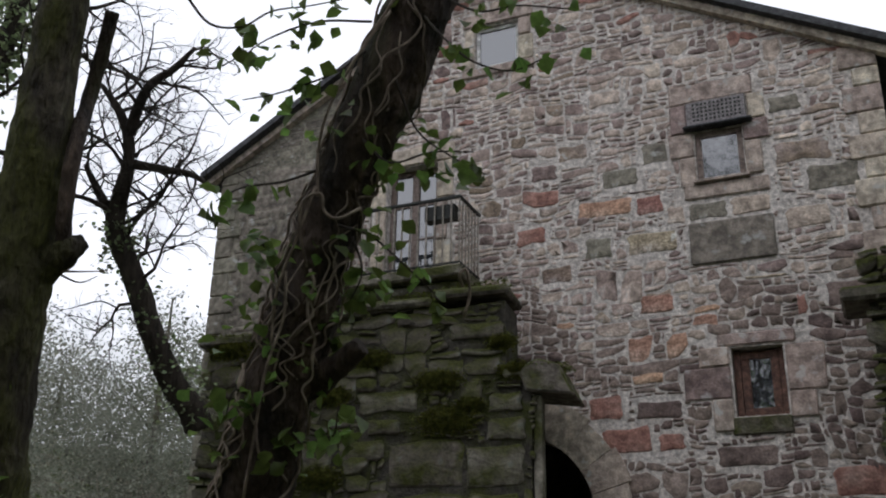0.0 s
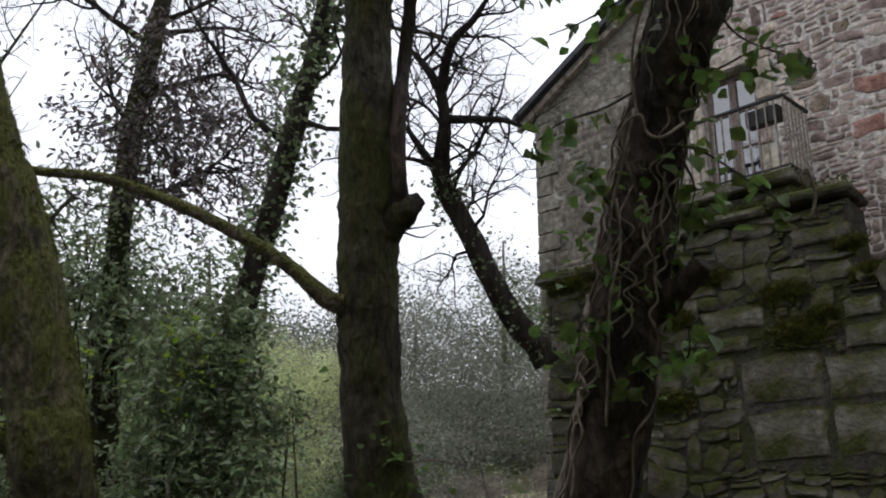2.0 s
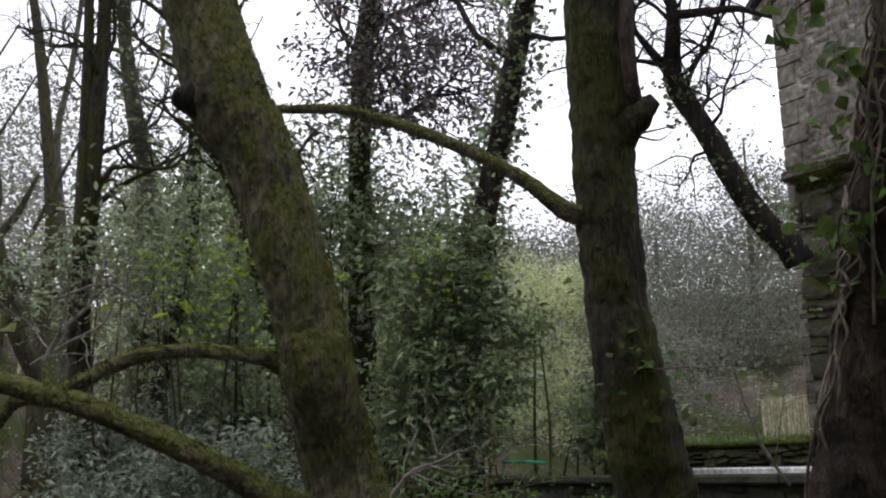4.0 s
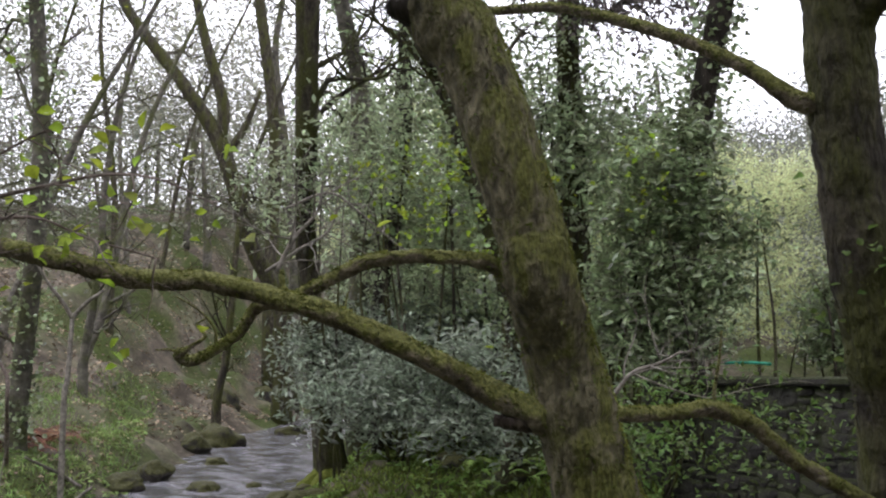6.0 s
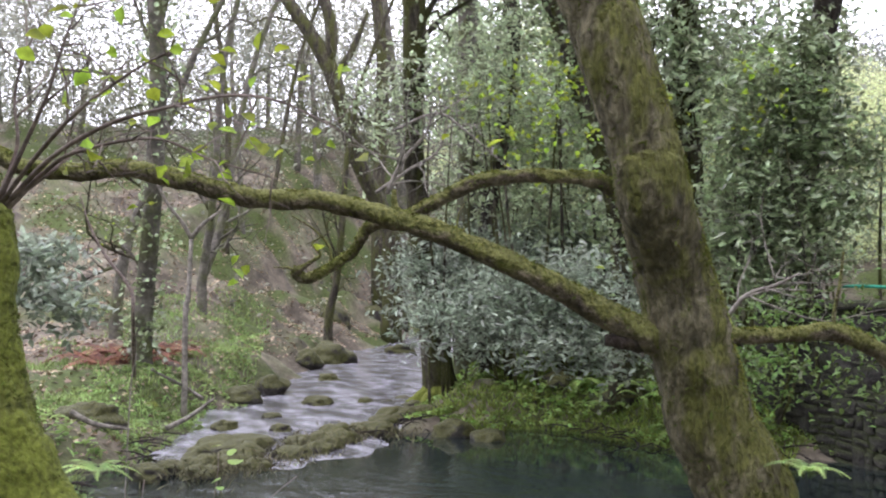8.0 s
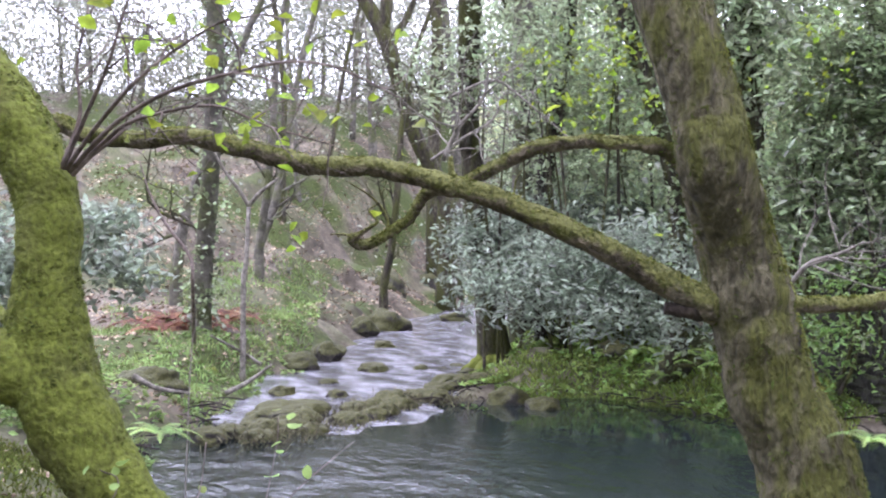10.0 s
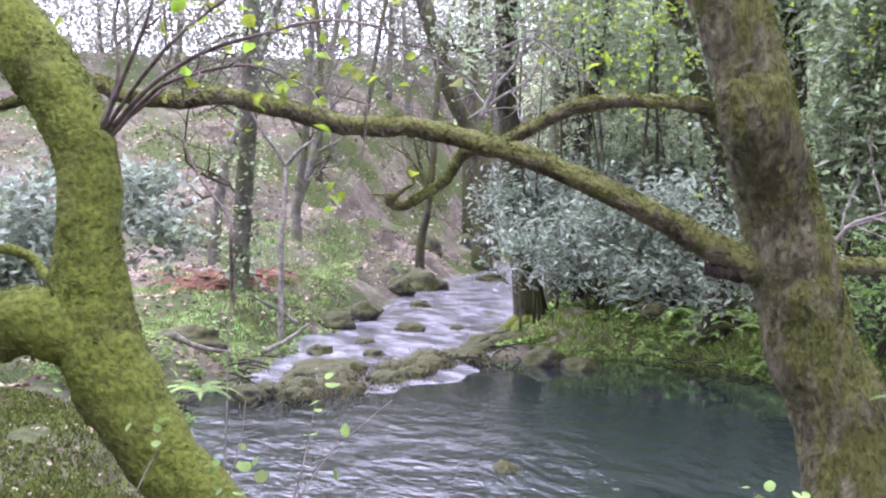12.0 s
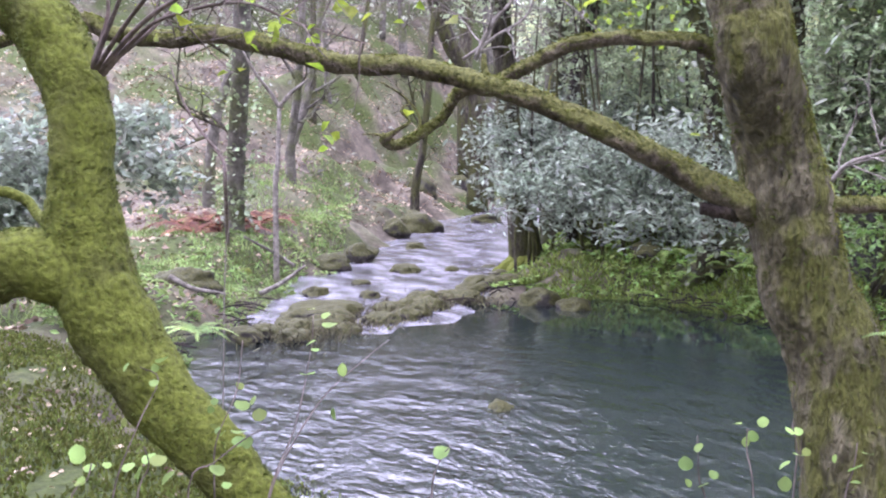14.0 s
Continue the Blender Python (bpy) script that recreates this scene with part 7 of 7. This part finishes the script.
copy_thing(near, pose(*(-2.50, 2.60, 1.32), 0, 0, 30) @ Matrix.Scale(0.8, 4))

def round_leaves(centres, radius):
    """Small round leaves, each a slightly cupped disc."""
    vs, fs = [], []
    for c in centres:
        n = Vector(rng.normal(size=3) * 0.5) + Vector((0.25, -0.35, 0.8))
        turn = n.to_track_quat("Z", "Y")
        r = radius * rng.uniform(0.6, 1.25)
        b = len(vs)
        for k in range(10):
            a = 2 * math.pi * k / 10
            vs.append(Vector(c) + turn @ Vector((r * math.cos(a), r * (1.12 if k == 3 else 0.9) * math.sin(a), r * 0.25 * math.cos(a) ** 2)))
        vs.append(Vector(c))
        fs += [(b + k, b + (k + 1) % 10, b + 10) for k in range(10)]
    return np.array([tuple(v) for v in vs]), np.array(fs)


# sprigs of young growth close to the eye
for k, (pts, n) in enumerate((([(-2.84, 0.44, 1.05), (-2.85, 0.45, 1.17), (-2.83, 0.50, 1.30), (-2.84, 0.52, 1.43)], 9), ([(-2.77, 0.36, 1.08), (-2.75, 0.42, 1.14), (-2.72, 0.49, 1.20), (-2.70, 0.54, 1.23)], 5), ([(-2.69, 0.07, 1.09), (-2.68, 0.11, 1.16), (-2.67, 0.12, 1.20)], 7), ([(-2.62, 0.21, 1.10), (-2.62, 0.24, 1.19), (-2.62, 0.23, 1.24)], 6), ([(-2.78, 0.56, 0.99), (-2.81, 0.65, 1.19), (-2.85, 0.71, 1.39), (-2.86, 0.72, 1.48)], 6), ([(-2.18, 1.80, 1.00), (-2.19, 1.82, 1.14), (-2.20, 1.81, 1.22)], 7), ([(-2.12, 1.92, 1.00), (-2.12, 1.95, 1.10), (-2.12, 1.96, 1.17)], 4), ([(-2.35, 1.66, 0.96), (-2.37, 1.65, 1.04), (-2.38, 1.65, 1.16)], 6), ([(-2.30, 1.78, 0.99), (-2.32, 1.77, 1.12), (-2.32, 1.77, 1.18)], 4), ([(-2.78, 0.56, 0.99), (-2.93, 0.75, 1.21), (-2.97, 0.92, 1.33), (-2.95, 0.98, 1.38)], 3), ([(-2.59, 0.95, 1.02), (-2.59, 0.97, 1.11), (-2.58, 1.00, 1.16)], 2), ([(-2.75, 0.17, 1.06), (-2.79, 0.24, 1.24), (-2.82, 0.30, 1.35), (-2.85, 0.26, 1.38)], 5))):
    s = thing("sprig", "thin stem with round young green leaves", "plant", group="sprigs on the near bank")
    limb("stem", [(pts[0][0], pts[0][1], pts[0][2] - 0.35)] + pts, [0.0025, 0.0025, 0.002, 0.0018, 0.0015][:len(pts) + 1], TWIG, s, 5, 4, 0, 1)
    q = spline(pts, 8)
    c = q[rng.integers(len(q) // 3, len(q), n)] + rng.normal(size=(n, 3)) * 0.025
    v, f = round_leaves(c, 0.018)
    tagged(mesh_object("leaf_spray", v, f, FERN, s, "round pale green leaves"), kind="stuff")


REAR = ((128, 7.8), (136, 11.5), (123, 10.5), (143, 9.0))
# ---- the unseen wood added behind the path, which shades it and shows in the panes ----
blobs, out = [], []
r = random.Random(17)
# trees past the 56th are added beside the house to shade its wall
for k in range(84):
    a, d = radians(r.uniform(120, 335) if k < 56 else r.uniform(292, 334)), r.uniform(5.5, 17)
    x, y = -d * math.sin(a), d * math.cos(a)
    if x > 0 and y > 0 and x < 0.5 * y + 3.4:
        continue
    z = float(ground_height(x, y))
    h = r.uniform(6, 10)
    out.append(tube([(x, y, z - 0.2), (x + r.gauss(0, 0.2), y + r.gauss(0, 0.2), z + h * 0.5), (x + r.gauss(0, 0.5), y + r.gauss(0, 0.5), z + h)], [0.17, 0.13, 0.03], 7, 4))
    for _ in range(3):
        s = r.uniform(0.9, 1.7)
        blobs.append((x + r.gauss(0, 1.2), y + r.gauss(0, 1.2), z + h * r.uniform(0.35, 1.0), s, s, s))
# unseen evergreens added beside and behind the path to shade the gable's foot and darken its panes
dense = []
for x, y, h in ((6.6, 9.6, 9), (7.4, 8.2, 10), (6.0, 7.6, 9), (8.4, 10.2, 10), (5.4, 5.6, 9), (-6.2, -9.0, 13), (-4.6, -10.0, 14), (-3.0, -10.6, 14), (-1.2, -11.0, 13)):
    z = float(ground_height(x, y))
    out.append(tube([(x, y, z - 0.3), (x + 0.1, y, z + h * 0.5), (x, y + 0.1, h)], [0.2, 0.14, 0.03], 7, 3))
    dense += [(x + r.gauss(0, 0.4), y + r.gauss(0, 0.4), k, 1.5, 1.5, 1.2) for k in np.arange(z + 1.6, h, 1.5)]
v, f = leaves(clumped(26000, dense, 10, 0.35), 0.28, simple=True)
tagged(mesh_object("rear_wood_leaves", v, f, LEAF_IVY), "dark unseen evergreen leaves added to shade the gable and its panes", "woods", kind="stuff")
for a, d in REAR + ((150, 9), (172, 12), (190, 8), (206, 13), (222, 10), (240, 14), (182, 17), (214, 17)):
    x, y = -d * math.sin(radians(a)), d * math.cos(radians(a))
    z, h = float(ground_height(x, y)), r.uniform(17, 23)
    pts = [(x, y, z - 0.3), (x + r.gauss(0, 0.4), y + r.gauss(0, 0.4), z + h * 0.5), (x + r.gauss(0, 1), y + r.gauss(0, 1), z + h)]
    out.append(tube(pts, [0.3, 0.2, 0.03], 7, 4))
    q = spline([(*p, b) for p, b in zip(pts, (0.3, 0.2, 0.03))], 8)
    sprout(q[:, :3], q[:, 3], 16, h * 0.22, 2, r, 0.35, 0.3, 0.3, out, [])
v, f = join(out)
tagged(mesh_object("rear_wood_trunks", v, f, BARK_DARK, smooth=True), "dark trunks of the unseen wood behind the path", "woods", kind="stuff")
v, f = leaves(clumped(20000, blobs, 10, 0.35), 0.24, simple=True)
tagged(mesh_object("rear_wood_leaves", v, f, LEAF_LAUREL), "dark leaves of the unseen wood behind the path", "woods", kind="stuff")

# low green plants and dark sticks along the banks
left_edge = scatter(26000, -24, -9.5, 0.5, 11, lambda x, y, e: (e > -0.02) & (e < 1.7) & left_bank(x, y) & patchy(x, y, 0.9, -0.35), 0.06)
v, f = leaves(left_edge, 0.11, spread=0.4, droop=-0.1, wide=0.4)
tagged(mesh_object("bank_plants", v, f, GRASS), "low green plants along the stream", "plants", kind="stuff")
edge_pts = scatter(9000, -16, -7.5, 6.5, 11, lambda x, y, e: (e > 0.1) & (e < 1.6) & ~left_bank(x, y) & patchy(x, y, 1.1, -0.2), 0.08)
v, f = leaves(edge_pts, 0.11, spread=0.4, droop=-0.1, wide=0.5)
tagged(mesh_object("bank_plants", v, f, FERN), "low bright green plants on the bank", "plants", kind="stuff")
out = []
r = random.Random(77)
for p in scatter(1500, -15, -7.5, 1.2, 10, lambda x, y, e: (e > -0.15) & (e < 0.3) & (~left_bank(x, y) | (x > -13)), 0.04):
    a = r.uniform(0, 6.3)
    d = Vector((math.cos(a), math.sin(a), r.uniform(-0.2, 0.3))) * r.uniform(0.12, 0.4)
    p = Vector(p)
    out.append(tube([p - d, p + Vector((0, 0, 0.05)), p + d], [0.012, 0.01, 0.004], 5, 3))
v, f = join(out)
tagged(mesh_object("drift_sticks", v, f, BARK_DARK), "dark sticks and roots along the waterline", "sticks", kind="stuff")

# small stones lining the rapids and the weir
r = random.Random(51)
line = [(-10.82, 3.2, 0.03), (-11.05, 3.56, 0.03), (-11.26, 4.09, 0.03), (-11.52, 4.64, 0.04), (-12.00, 5.33, 0.05), (-12.63, 6.14, 0.08), (-13.57, 6.91, 0.10), (-15.35, 8.18, 0.14)]
for k in range(34):
    s = k / 34 * (len(line) - 1.001)
    i = int(s)
    p = Vector(line[i]).lerp(Vector(line[i + 1]), s - i) + Vector((r.gauss(0, 0.16), r.gauss(0, 0.16), -0.02))
    c = r.uniform(0.07, 0.24)
    boulder(p, (c * r.uniform(0.8, 1.5), c, c * r.uniform(0.45, 0.75)), seed=100 + k, label="small dark stone at the water")
